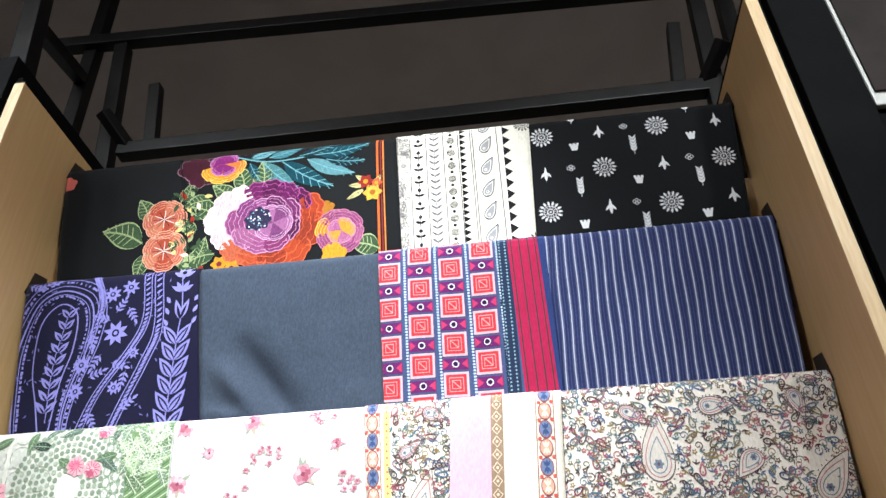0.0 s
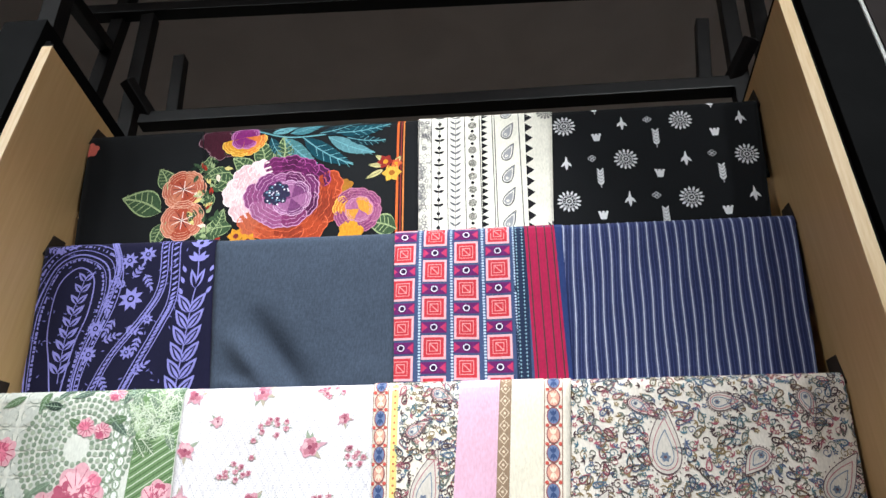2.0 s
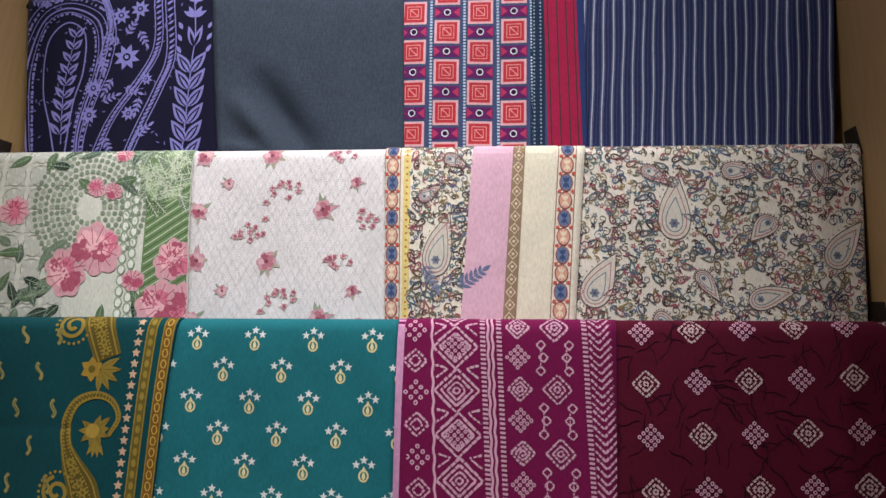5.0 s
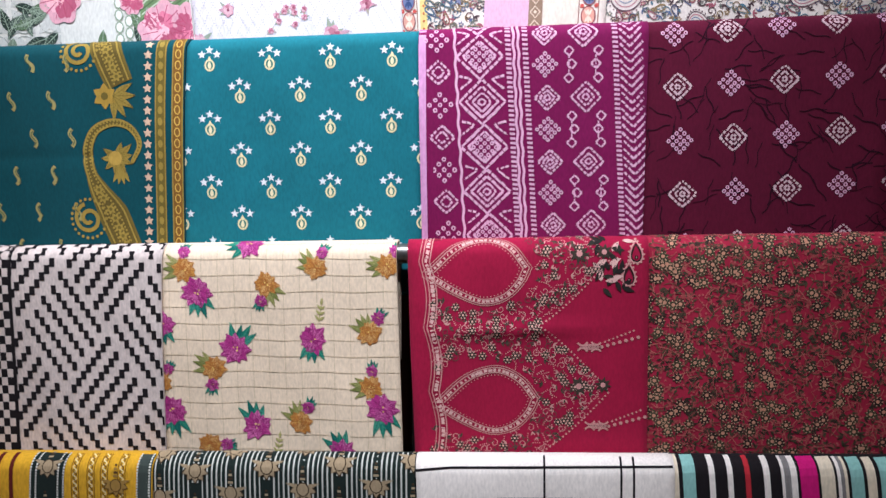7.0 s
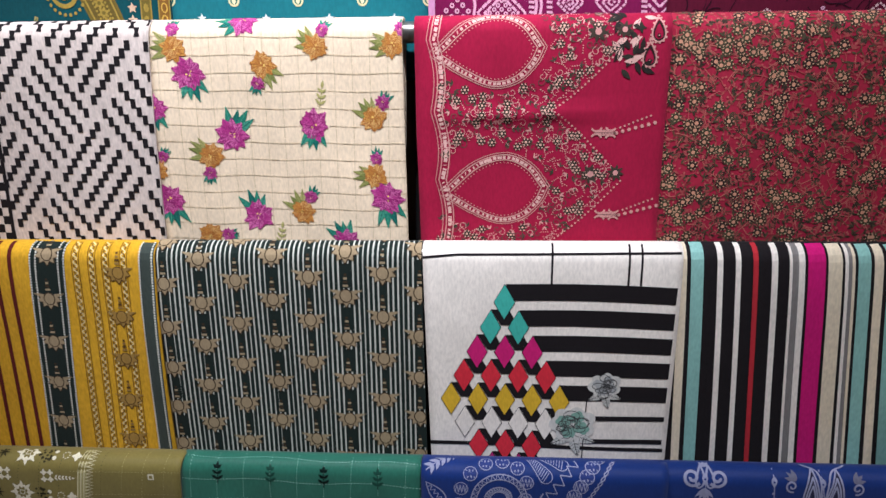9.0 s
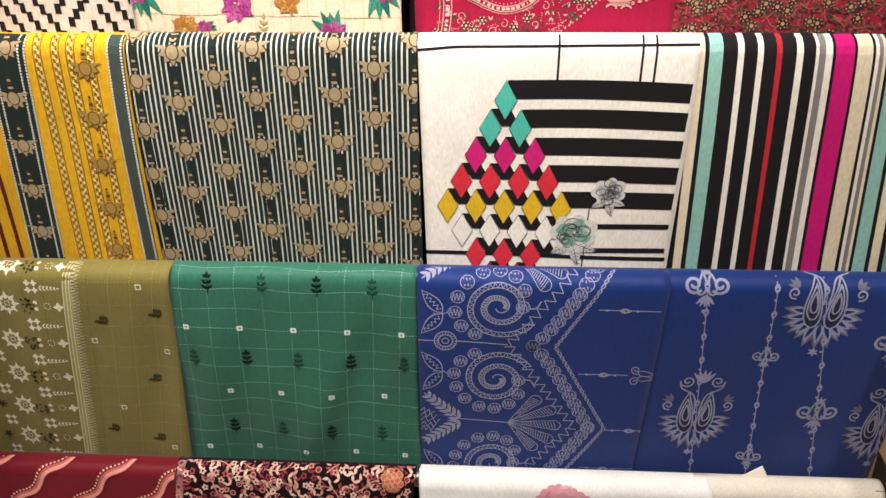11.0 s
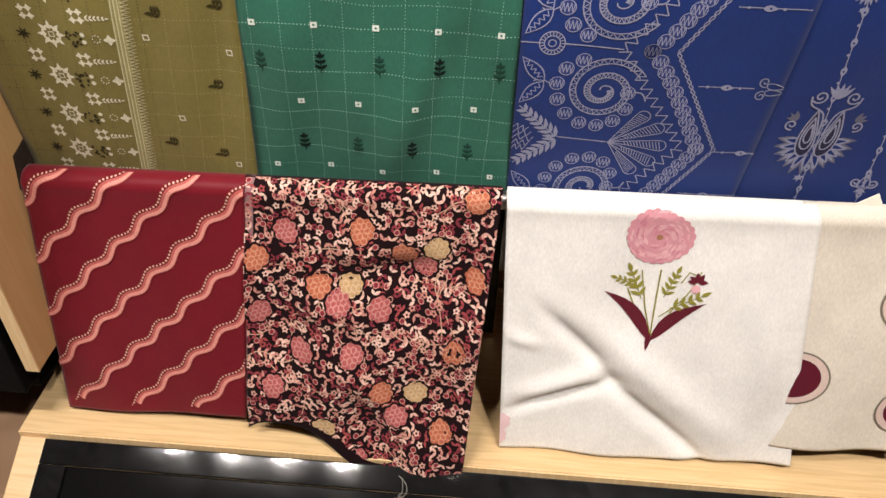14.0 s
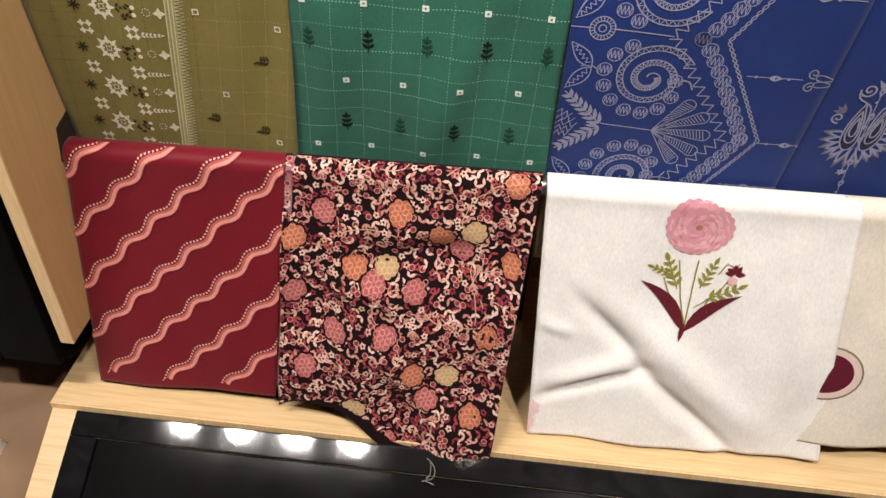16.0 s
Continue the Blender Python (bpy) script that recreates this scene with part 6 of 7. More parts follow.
for x, s in ((-0.381, 0.052), (-0.333, 0.144), (-0.405, 0.230), (-0.312, 0.04), (-0.345, 0.245)):
    for k in range(3):
        for sd in (-1, 1):
            p.leaf(x + 0.006 - 0.0045 * k, s + 0.002, 200 + 55 * sd + 12 * k, 0.0092, 0.0036, (60, 54, 24), 1)
p.done(rough=0.55)

PINE = (46, 101, 83)
WAVE = ((0.0030, 7.5, 1.0, 0.5), (0.0022, 3.1, -2.5, 1.1), (0.0012, 14, 3, 2))
c = Cloth(6, (-0.292, 0.008), (-0.310, 0.012), folds=WAVE, creases=((-0.06, 0.02, -0.15, 0.29, 0.02, 0.006),)).build("folded_cloth", PINE, "green silk cloth with dotted checks and small squares", rough=0.42, weave=0.8, sheen=0.12)
p = Print(c)
for i in range(11):
    x = -0.311 + 0.0335 * i
    p.dotted([(x - 0.0, -0.03), (x - 0.012, 0.30)], 0.0007, (150, 190, 172), 0, 0.004, 4)
for j in range(13):
    s = -0.025 + 0.0282 * j
    p.dotted([(x, s + 0.002 * math.sin(x * 45 + j)) for x in np.linspace(-0.32, 0.015, 24)], 0.0009 if j % 2 else 0.0007, (160, 200, 182), 0, 0.004, 4)
for x0, s in ((-0.278, 0.059), (-0.236, 0.158), (-0.278, 0.257)):
    for i in range(5):
        x = x0 + 0.0668 * i
        p.rect(x - 0.0036, s - 0.0036, x + 0.0036, s + 0.0036, (222, 230, 220), 1)
        p.disc(x, s, 0.0014, PINE, 2, 6)
for x0, s in ((-0.244, -0.003), (-0.275, 0.107), (-0.240, 0.222)):
    for i in range(5):
        dark = i % 2 == (0 if s != 0.107 else 1)
        u = x0 + 0.0665 * i
        col = (6, 26, 22) if dark else (28, 66, 54)
        p.line([(u, s + 0.013), (u, s - 0.012)], 0.0012, col, 1)
        for k in range(3):
            for sd in (-1, 1):
                p.leaf(u, s + 0.007 - 0.0072 * k, -90 + 52 * sd, 0.0092 - 0.0012 * k, 0.0038, col, 1)
        p.leaf(u, s - 0.008, -90, 0.008, 0.0036, col, 1)
p.done(rough=0.5)

ROYAL, SILV = (24, 47, 108), (146, 148, 174)
c = Cloth(6, (0.009, 0.300), (0.012, 0.292), 0.004, folds=SOFT).build("folded_cloth", ROYAL, "royal blue silk cloth with silver lace-like scroll border", rough=0.5, weave=0.8, sheen=0.12)
p = Print(c)
def thread_ball(p, x, s, r):
    p.ring(x, s, r, 0.0010, SILV, 1, 14)
    p.disc(x, s, r, (46, 60, 118), 0, 12)
    p.zigzag(x - r * 0.85, s, x + r * 0.85, s, r * 0.6, 7, 0.0010, SILV, 2)
def scroll(p, base, sd):
    """A hatched double-line scroll that winds in from the zigzag edge."""
    a = np.radians(np.linspace(-28, -28 - 2.35 * 360, 74))
    r = np.interp(np.arange(74), [0, 14, 24, 73], [0.049, 0.036, 0.0325, 0.004])
    out = np.stack([0.106 + r * np.cos(a), base + sd * (0.054 + r * np.sin(a) * 0.95)], 1)
    ins = np.stack([0.106 + (r - 0.0066) * np.cos(a), base + sd * (0.054 + (r - 0.0066) * np.sin(a) * 0.95)], 1)[:62]
    p.line(out, 0.0015, SILV, 1)
    p.line(ins, 0.0012, SILV, 1)
    for i in range(61):
        p.line([out[i], (ins[i] + ins[i + 1]) / 2], 0.0009, SILV, 1)
        p.line([(ins[i] + ins[i + 1]) / 2, out[i + 1]], 0.0009, SILV, 1)


def eye_leaf(p, x, s, ang):
    """A leaf in outline with a toothed vein inside."""
    p.leaf(x, s, ang, 0.040, 0.017, SILV, 1)
    p.leaf(x + 0.0016 * math.cos(radians(ang)), s + 0.0016 * math.sin(radians(ang)), ang, 0.0365, 0.0138, ROYAL, 2)
    p.zigzag(x + 0.006 * math.cos(radians(ang)), s + 0.006 * math.sin(radians(ang)), x + 0.034 * math.cos(radians(ang)), s + 0.034 * math.sin(radians(ang)), 0.0028, 9, 0.0010, SILV, 3)


def frond(p, x, s, ang):
    """A curved stem with thick paired leaves."""
    t = radians(ang)
    for i in range(7):
        u, v = x + 0.0085 * i * math.cos(t), s + 0.0085 * i * math.sin(t)
        for sd in (-1, 1):
            p.leaf(u, v, ang + 40 * sd, 0.0165 - 0.0008 * i, 0.0048, SILV, 1)
    p.line([(x, s), (x + 0.062 * math.cos(t), s + 0.062 * math.sin(t))], 0.0014, SILV, 1)


for base in (-0.184, 0.066, 0.316):
    for r in (0.0040, 0.0085, 0.0135):
        p.ring(0.043, base - 0.004, r, 0.0012, SILV, 1, 20)
    for i in range(20):
        a = i * 0.31416
        p.line([(0.043 + 0.009 * math.cos(a), base - 0.004 + 0.009 * math.sin(a)), (0.043 + 0.013 * math.cos(a), base - 0.004 + 0.013 * math.sin(a))], 0.0010, SILV, 1)
    p.line([(0.008, base - 0.004), (0.029, base - 0.004)], 0.0012, SILV, 1)
    p.line([(0.057, base - 0.004), (0.119, base)], 0.0014, SILV, 1)
    for sd in (-1, 1):
        scroll(p, base, sd)
        for x, d in ((0.079, 0.015), (0.062, 0.026), (0.054, 0.045), (0.057, 0.066), (0.068, 0.085), (0.086, 0.098), (0.106, 0.101), (0.124, 0.094), (0.135, 0.077), (0.134, 0.055)):
            thread_ball(p, x, base + sd * d, 0.0082)
        p.line(curve([(0.142, base + sd * 0.053), (0.150, base + sd * 0.055), (0.155, base + sd * 0.064)]), 0.0018, SILV, 1)
        p.line(curve([(0.046, base + sd * 0.045), (0.036, base + sd * 0.040), (0.028, base + sd * 0.043)]), 0.0014, SILV, 1)
        eye_leaf(p, 0.040, base + sd * 0.043, 180 + sd * 48)
        eye_leaf(p, 0.040, base + sd * 0.043, 180 - sd * 50)
        for k in range(11):
            f = k / 10
            thread_ball(p, 0.149 + 0.077 * f ** 0.85, base + sd * 0.124 * f, 0.0086)
        p.zigzag(0.119, base, 0.207, base + sd * 0.124, 0.0058, 22, 0.0013, SILV, 1)
        for o in (0, 3.14):
            t = np.linspace(0, 1, 80)
            p.line(np.stack([0.176 + 0.071 * t + 0.0021 * np.sin(t * 62 + o), base + sd * 0.125 * t], 1), 0.0013, SILV, 1)
    # the fan between two scrolls
    m = base + 0.125
    p.line([(0.063, m - 0.006), (0.123, m)], 0.0014, SILV, 1)
    for ang, n in ((-50, 0.052), (-25, 0.058), (0, 0.060), (25, 0.058), (50, 0.052)):
        c0, s0 = math.cos(radians(ang)), math.sin(radians(ang))
        for k in (-1, 1):
            p.line([(0.124, m), (0.124 + n * c0 - 0.0078 * k * s0, m + n * s0 + 0.0078 * k * c0)], 0.0011, SILV, 1)
        a = np.radians(ang + np.linspace(-90, 90, 12))
        p.line(np.stack([0.124 + n * c0 + 0.0078 * np.cos(a), m + n * s0 + 0.0078 * np.sin(a)], 1), 0.0011, SILV, 1)
        for i in range(12):
            u, h = 0.018 + (n - 0.016) * i / 12, 0.0062 * (0.3 + 0.7 * i / 12)
            p.line([(0.124 + u * c0 + h * s0, m + u * s0 - h * c0), (0.124 + (u + 0.0035) * c0 - h * s0, m + (u + 0.0035) * s0 + h * c0)], 0.0010, SILV, 1)
    frond(p, 0.062, m - 0.006, 222)
    frond(p, 0.062, m - 0.002, 140)
    for k in range(5):
        p.zigzag(0.012, m - 0.020 + 0.008 * k, 0.036 - 0.004 * abs(k - 2), m - 0.014 + 0.007 * k, 0.004, 5, 0.0010, SILV, 1)
    for x0, s1, n in ((0.222, base - 0.055, 0.072), (0.207, base + 0.040, 0.060), (0.248, base + 0.128, 0.055)):
        p.line([(x0, s1), (x0 + n, s1 - 0.001)], 0.0011, SILV, 1)
        p.leaf(x0 + 0.024, s1, 0, 0.015, 0.0072, SILV, 1)
        p.disc(x0 + 0.0315, s1, 0.0014, ROYAL, 2, 6)
        p.disc(x0 + 0.010, s1, 0.0018, SILV, 1, 6)
        p.disc(x0 + 0.045, s1, 0.0018, SILV, 1, 6)
    for sd in (-1, 1):
        p.spiral(0.276, base + 0.039 + sd * 0.009, 0.001, 0.0065, 1.3, 0.0014, SILV, 1, 180, sd)
        p.line(p.drop(0.284, base + 0.039 + sd * 0.004, 90 - 12 * sd, 0.020, 0.008, 0.3 * sd), 0.0012, SILV, 1, True)
p.done("printed_border", "silver printed border", rough=0.6)

c = Cloth(6, (0.290, 0.599), (0.288, 0.599), folds=((0.0025, 4, 1, 0.2), (0.0012, 8, 2, 1))).build("folded_cloth", ROYAL, "royal blue silk cloth with silver flower-vase motifs", rough=0.5, weave=0.8, sheen=0.12)
p = Print(c)
def buta(p, x, s, r):
    """A vase-shaped flower: two hanging drops, a ruff of pointed petals below, scrolls above."""
    dim = (104, 104, 124)
    for ring, n, f, w in ((0, 13, 1.0, 0.24), (1, 11, 0.78, 0.22)):
        for i in range(n):
            a = -8 + 196 * i / (n - 1)
            u, v = x + r * 0.34 * math.cos(radians(a)), s + r * (0.36 + 0.30 * math.sin(radians(a)))
            k = f * r * (0.78 if 60 < a < 120 else 0.66)
            p.leaf(u, v, a, k, r * w, (dim, SILV)[ring], ring)
            p.leaf(u, v, a, k * 0.84, r * w * 0.5, (SILV, ROYAL)[ring], ring + 1)
    for sd in (-1, 1):
        d = p.drop(x + sd * r * 0.27, s + r * 0.42, 10 * sd, r * 1.45, r * 0.46, -0.35 * sd)
        p.fan(d, (40, 40, 66), 3)
        m = d.mean(0)
        for f in (1, 0.68, 0.4):
            p.line((d - m) * f + m, r * 0.042, SILV, 4, True)
        p.spiral(x + sd * r * 0.40, s - r * 1.05, r * 0.03, r * 0.19, 1.4, r * 0.045, SILV, 4, 90 + 90 * sd, -sd)
        p.line(curve([(x + sd * r * 0.05, s + r * 0.1), (x + sd * r * 0.16, s - r * 0.55), (x + sd * r * 0.52, s - r * 0.80), (x + sd * r * 0.60, s - r * 1.05)]), r * 0.045, SILV, 4)
        p.spiral(x + sd * r * 0.80, s - r * 0.20, r * 0.03, r * 0.16, 1.3, r * 0.045, SILV, 4, 90 - 90 * sd, sd)
        for a in (-70, -40, -10):
            p.leaf(x + sd * r * 0.70, s - r * 0.35, a if sd > 0 else 180 - a, r * 0.30, r * 0.11, dim, 3)
    for a in (-130, -110, -90, -70, -50):
        p.leaf(x, s - r * 1.0, a, r * 0.46, r * 0.12, SILV, 4)
    p.star(x, s + r * 1.52, r * 0.14, SILV, 4, 6, 0.5)
def small_buta(p, x, s, r):
    for sd in (-1, 1):
        p.spiral(x + sd * r * 0.55, s - r * 0.1, r * 0.08, r * 0.4, 1.4, r * 0.13, SILV, 1, 90 - 90 * sd, sd)
        p.line(p.drop(x + sd * r * 0.22, s + r * 0.1, -12 * sd, r * 1.0, r * 0.36, 0.3 * sd), r * 0.09, SILV, 1, True)
    for a in (50, 70, 90, 110, 130):
        p.leaf(x, s + r * 0.35, a, r * 0.62, r * 0.16, SILV, 1)
    for a in (-120, -90, -60):
        p.leaf(x, s - r * 0.55, a, r * 0.45, r * 0.14, SILV, 1)
    p.star(x, s + r * 1.15, r * 0.14, SILV, 1, 6, 0.5)
def chain(p, x0, s0, x1, s1):
    p.line([(x0, s0), (x1, s1)], 0.0011, SILV, 0)
    n = max(2, int(math.hypot(x1 - x0, s1 - s0) / 0.034))
    for i in range(n):
        t = (i + 0.5) / n
        x, s = x0 + (x1 - x0) * t, s0 + (s1 - s0) * t
        p.leaf(x, s - 0.0065, 90, 0.013, 0.0066, SILV, 1)
        p.disc(x, s, 0.0013, ROYAL, 2, 6)
        p.disc(x, s + 0.014, 0.0018, SILV, 1, 6)
for x0, slope, big, mid in ((0.345, 0.095, (0.160,), (-0.022,)), (0.423, 0.065, (), (0.073, -0.075, 0.232)), (0.480, 0.165, (-0.010,), (0.153,)), (0.562, 0.170, (0.165,), (0.045,))):
    chain(p, x0 - 0.04 * slope, -0.04, x0 + 0.30 * slope, 0.30)
    for v in big:
        buta(p, x0 + slope * v, v, 0.046)
    for v in mid:
        small_buta(p, x0 + slope * v, v, 0.017 if slope < 0.09 else 0.027)
p.done(rough=0.6)
bm = bmesh.new()
tip = [bm.verts.new(v) for v in ((0.415, 1.188, 0.486), (0.462, 1.188, 0.487), (0.452, 1.196, 0.505))]
bm.faces.new(tip)
ext = bmesh.ops.extrude_face_region(bm, geom=bm.faces[:])
bmesh.ops.translate(bm, verts=[v for v in ext["geom"] if isinstance(v, bmesh.types.BMVert)], vec=(0, 0.002, 0.0006))
bmesh.ops.recalc_face_normals(bm, faces=bm.faces)
tagged(part("paper_slip", bm, PAPER), "small white folded paper corner on the lowest rod", "paper")

# ---- lowest row, hanging free to the ledge ----
WINE = (112, 22, 34)
c = Cloth(7, (-0.597, -0.312), (-0.600, -0.330), 0.003, hem=0.352, folds=SOFT, ragged=0.004).build("folded_cloth", WINE, "wine red satin cloth with wavy pink diagonal lines", rough=0.45, weave=0.6, sheen=0.1)
p = Print(c)
for i in range(12):
    x0, s0 = -0.5205 + 0.0842 * (i - 2), -0.030
    dx, ds = -0.430, 0.412
    t = np.linspace(0, 1, 130)
    g = np.hypot(dx, ds)
    nx, ns = -ds / g, dx / g
    wob = 0.0042 * np.sin(2 * np.pi * t * 10.4)
    for o, w, col in ((0.0, 0.0088, (190, 98, 92)), (-0.0012, 0.0044, (222, 150, 138))):
        p.line(np.stack([x0 + dx * t + nx * (wob + o), s0 + ds * t + ns * (wob + o)], 1), w, col, 1 if w > 0.005 else 2)
    p.dotted(np.stack([x0 + dx * t + nx * (wob + 0.0074), s0 + ds * t + ns * (wob + 0.0074)], 1), 0.0016, (226, 178, 160), 2, 0.0052, 6)
p.done("printed_pattern", rough=0.55)
Cloth(7, (-0.311, -0.302), (-0.331, -0.318), 0.001, hem=0.335, folds=SOFT).build("selvedge_strip", (150, 110, 112), "pale striped selvedge edge of the wine cloth")

DARK = (26, 8, 12)
BUNCH = ((0.006, 5.5, 1.2, 0.4), (0.005, 2.2, 6.0, 1.2), (0.0028, 11, -3, 2.0))
c = Cloth(7, (-0.315, 0.006), (-0.322, -0.012), hem=0.375, folds=BUNCH, ragged=-0.05, lean=-0.36, creases=((-0.27, 0.12, -0.05, 0.10, 0.022, -0.014), (-0.26, 0.16, -0.14, 0.17, 0.02, 0.012), (-0.20, 0.2, -0.10, 0.36, 0.02, 0.012), (-0.03, 0.05, -0.05, 0.34, 0.012, -0.010))).build(
    "folded_cloth", DARK, "crumpled dark brown cloth with dense pink and orange flowers")
p = Print(c)
q = rnd(77)
vines = []
for i in range(70):
    x, s, a = q.uniform(-0.33, 0.01), q.uniform(-0.03, 0.42), q.uniform(0, 6.28)
    pts = [(x, s)]
    for k in range(5):
        a += q.uniform(-0.9, 0.9)
        pts.append((pts[-1][0] + 0.017 * math.cos(a), pts[-1][1] + 0.017 * math.sin(a)))
    vine = curve(pts, 6)
    p.line(vine, 0.0014, (202, 160, 138), 1)
    vines += [(v[0], v[1], math.degrees(math.atan2(w[1] - v[1], w[0] - v[0]))) for v, w in zip(vine[:-1:3], vine[1::3])]
spots = []
for i in range(9000):
    if i < len(vines):
        x, s, a0 = vines[i]
    else:
        x, s, a0 = q.uniform(-0.33, 0.01), q.uniform(-0.035, 0.43), q.uniform(0, 360)
    if any((x - a) ** 2 + (s - b) ** 2 < 0.0067 ** 2 for a, b in spots):
        continue
    spots.append((x, s))
    k = q.random()
    col = q.choice([(222, 176, 160), (208, 156, 142), (230, 192, 176), (156, 70, 72), (194, 132, 120), (126, 50, 60)])
    if k < 0.6:
        for sd in (-48, 48):
            p.leaf(x, s, a0 + sd, q.uniform(0.007, 0.0105), 0.0038, col, 1)
    elif k < 0.85:
        p.bloom(x, s, 0.0052, 5, col, 1, 0.7, q.uniform(0, 70), DARK)
    else:
        p.disc(x, s, 0.0040, (132, 46, 56), 1, 9)
        p.ring(x, s, 0.0036, 0.0010, (206, 150, 138), 2, 9)
for x, sp, col in ((-0.263, 0.060, 0), (-0.165, 0.051, 1), (-0.111, 0.082, 1), (-0.085, 0.100, 0), (-0.302, 0.098, 1), (-0.222, 0.130, 1), (-0.180, 0.126, 2), (-0.195, 0.148, 0), (-0.141, 0.155, 0), (-0.246, 0.221, 0),
                  (-0.176, 0.215, 0), (-0.285, 0.274, 0), (-0.136, 0.271, 1), (-0.090, 0.272, 2), (-0.116, 0.307, 0), (-0.215, 0.331, 2), (-0.053, 0.322, 1), (-0.302, 0.173, 0), (-0.070, 0.071, 2), (-0.023, 0.004, 1), (-0.021, 0.110, 1), (-0.041, 0.206, 1), (-0.17, 0.375, 0)):
    base, rim = [((170, 88, 88), (196, 136, 128)), ((178, 100, 76), (200, 142, 112)), ((190, 154, 112), (204, 176, 140))][col]
    p.ruffled(x, sp, 0.0195, DARK, 2, 8, 0.15, x * 50)
    p.ruffled(x, sp, 0.0165, base, 3, 8, 0.18, x * 50)
    for rr in (0.0115, 0.0065):
        for a in range(6):
            p.ring(x + rr * math.cos(a * 1.047 + rr * 300), sp + rr * math.sin(a * 1.047 + rr * 300), 0.0040, 0.0011, rim, 4, 9)
p.done()
loop = bpy.data.curves.new("loose_thread", "CURVE")
loop.dimensions, loop.bevel_depth = "3D", 0.0007
for k in range(2):
    sp = loop.splines.new("NURBS")
    sp.points.add(6)
    for i in range(7):
        a = i * 0.95 + k
        sp.points[i].co = (-0.105 + 0.010 * math.sin(a) - 0.004 * k + 0.002 * i, 1.02 - 0.004 * i, 0.098 + 0.016 * math.cos(a) - 0.004 * i * k, 1)
    sp.use_endpoint_u = True
thread = new("loose_thread", loop)
loop.materials.append(fabric((150, 146, 140)))
tagged(thread, "loop of loose grey thread under the hem", "thread")

IVORY = (236, 233, 228)
c = Cloth(7, (0.012, 0.384), (0.026, 0.424), 0.004, hem=0.374, folds=((0.0026, 3.2, 1.2, 0.6), (0.0016, 7, 2, 1.9)),
          creases=((0.06, 0.135, 0.20, 0.272, 0.011, -0.011), (0.15, 0.235, 0.34, 0.385, 0.011, -0.013), (0.08, 0.12, 0.37, 0.350, 0.022, 0.010), (0.03, 0.312, 0.19, 0.248, 0.008, -0.012), (0.03, 0.285, 0.18, 0.225, 0.013, 0.011), (0.02, 0.185, 0.08, 0.20, 0.010, 0.005), (0.35, 0.1, 0.39, 0.3, 0.02, 0.007))).build(
    "folded_cloth", IVORY, "ivory cloth with one pink flower on a leafy stem", rough=0.7, weave=0.7)
p = Print(c)
PK, PK2, LF, MAR = (214, 150, 160), (228, 176, 182), (140, 134, 56), (96, 30, 42)
p.ruffled(0.203, 0.040, 0.040, PK, 0, 22, 0.06, 1)
for i in range(110):
    q = rnd(i + 40)
    a, d = q.uniform(0, 6.28), 0.036 * math.sqrt(q.random())
    p.leaf(0.203 + d * math.cos(a), 0.040 + d * math.sin(a), math.degrees(a) + 90, 0.011, 0.0032, q.choice([PK2, (206, 134, 148), (222, 166, 172)]), 1)
p.disc(0.203, 0.040, 0.0042, (170, 120, 90), 2, 9)
for x1, s1, ang in ((0.190, 0.088, 0), (0.213, 0.085, 0), (0.176, 0.115, 0), (0.240, 0.125, 0)):
    p.line([(0.214, 0.178), ((0.214 + x1) / 2, (0.178 + s1) / 2 + 0.008), (x1, s1)], 0.0016, LF, 1)
for x, s, a, n in ((0.195, 0.128, -115, 0.046), (0.222, 0.122, -72, 0.040), (0.232, 0.136, -30, 0.046), (0.190, 0.112, 200, 0.034)):
    p.sprig(x, s, a, n, LF, 2, 4, 0.0013, 0.3)
for sd, tip in ((-1, (0.148, 0.121)), (1, (0.276, 0.125))):
    d = math.hypot(tip[0] - 0.214, tip[1] - 0.186)
    p.leaf(0.214, 0.186, math.degrees(math.atan2(tip[1] - 0.186, tip[0] - 0.214)), d, 0.017, MAR, 2, None, -0.10 * sd)
p.leaf(0.213, 0.174, 95, 0.026, 0.007, MAR, 2)
p.wavy(0.220, 0.150, 0.262, 0.082, 0.007, 0.5, 0.0014, LF, 1)
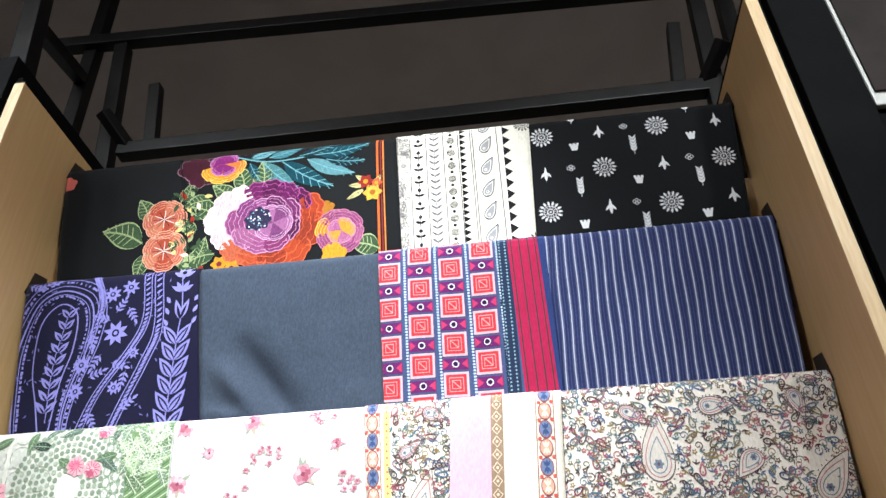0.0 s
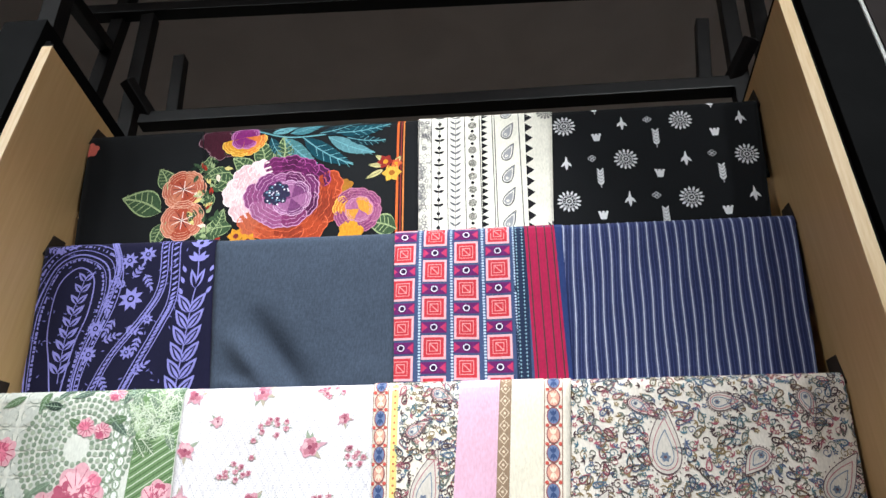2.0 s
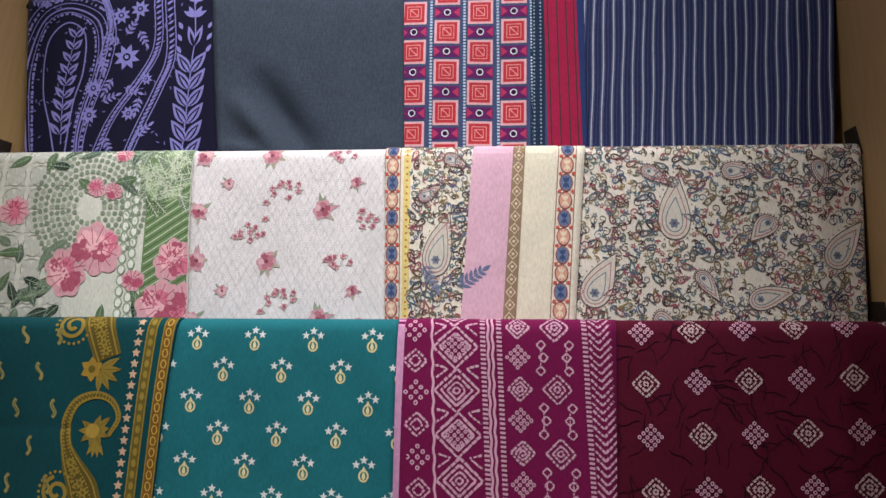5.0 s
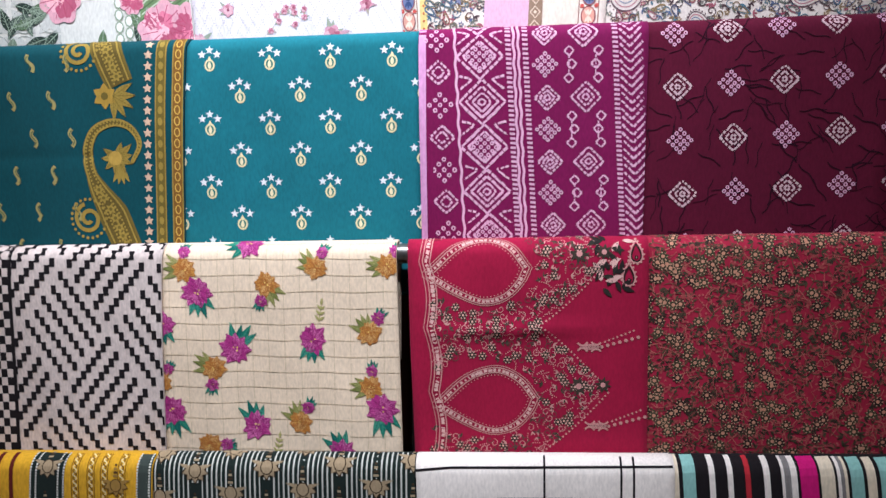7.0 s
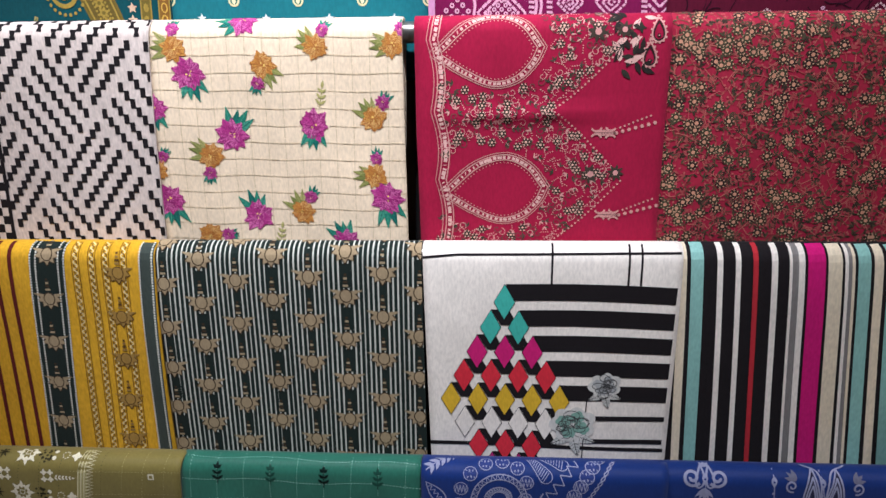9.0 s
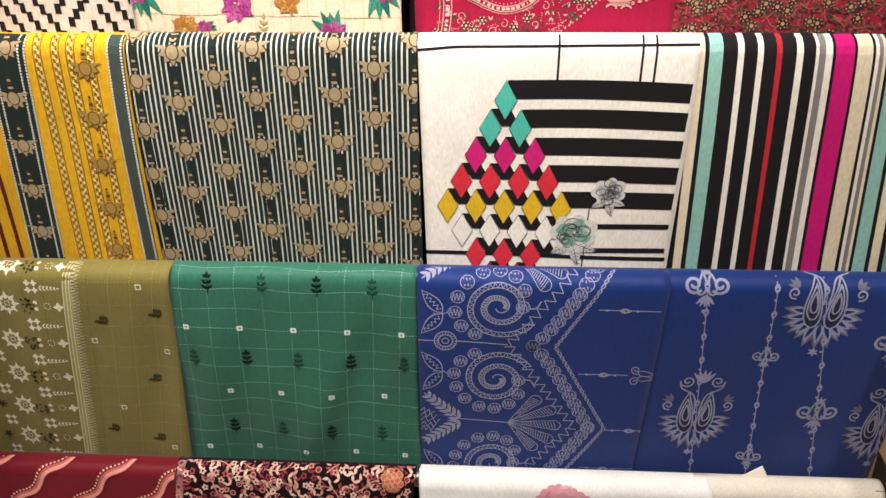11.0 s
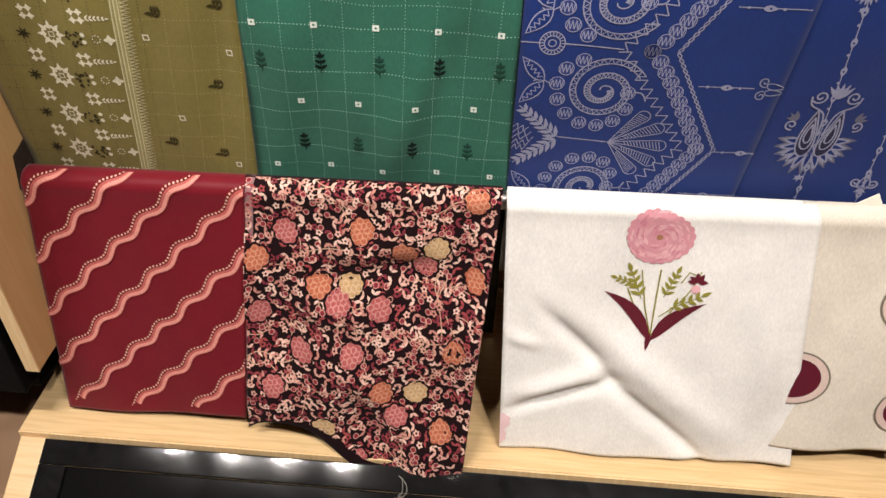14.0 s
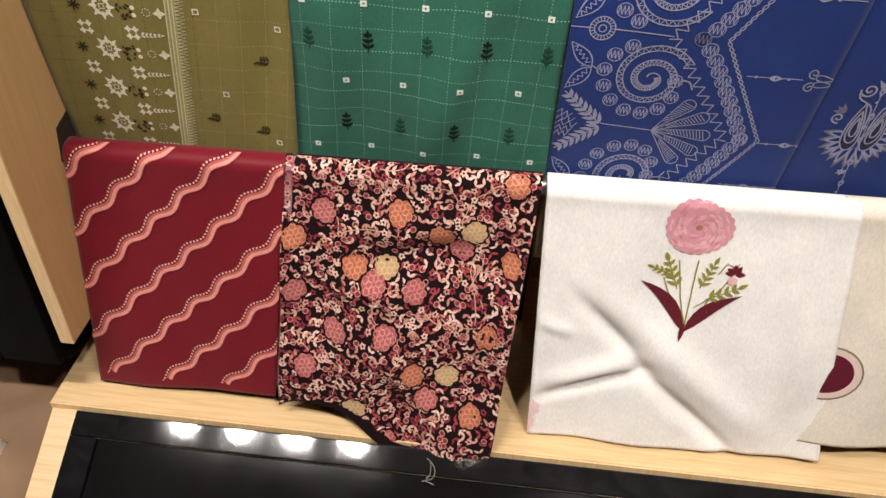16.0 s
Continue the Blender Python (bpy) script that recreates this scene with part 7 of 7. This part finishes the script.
p.line([(0.240, 0.100), (0.248, 0.084), (0.258, 0.088)], 0.0014, LF, 1)
for a in (-150, -100, -60, 0, 180):
    p.leaf(0.260, 0.096, a, 0.013, 0.007, MAR, 3)
p.disc(0.259, 0.106, 0.006, PK2, 2, 10)
for x, s in ((0.030, 0.335), (0.026, 0.36)):
    p.ruffled(x, s, 0.016, (232, 200, 202), 0, 8, 0.15, 2)
p.shift(-0.002, -0.008)
p.done(weave=0.6)
c = Cloth(7, (0.366, 0.599), (0.374, 0.599), hem=0.345, folds=((0.003, 4, 1.2, 0.6), (0.002, 7, 2, 1.9))).build("folded_cloth", (222, 213, 198), "beige-white cloth with large maroon ringed ovals", rough=0.75, weave=0.8)
p = Print(c)
for x, s in ((0.534, 0.101), (0.412, 0.223), (0.575, 0.262)):
    p.disc(x, s, 0.046, (120, 112, 96), 0, 30, 0.041)
    p.disc(x, s, 0.0435, (214, 190, 180), 1, 30, 0.0385)
    p.disc(x, s, 0.034, (92, 24, 40), 2, 30, 0.030)
p.done(weave=0.6)

# ---- on the floor beside the plinth ----
bm = bmesh.new()
bmesh.ops.create_grid(bm, x_segments=22, y_segments=22, size=0.11)
for v in bm.verts:
    v.co.z = 0.04 + 0.04 * noise.noise(v.co * 9) + 0.014 * noise.noise(v.co * 30)
    if max(abs(v.co.x), abs(v.co.y)) > 0.105:
        v.co.z = 0.0
    v.co += Vector((-0.86, 0.93, 0))
for f in bm.faces:
    f.smooth = True
tagged(part("paper_bag", bm, PAPER), "crumpled off-white bag lying on the floor", "bag")

# ---- floor tiles ----
floor_ob = bpy.data.objects["floor"]
tile_mesh = None
for i in range(-4, 4):
    for j in range(-5, 4):
        if tile_mesh is None:
            ob = part("tile", box((0.0015, 0.0015, -0.002), (0.5985, 0.5985, 0.0), 0.001), FLOOR)
            tile_mesh = ob.data
        else:
            ob = new("tile", tile_mesh)
        ob.location = (i * 0.6 + 0.12, j * 0.6 + 0.18, 0.0)
        ob.parent = floor_ob
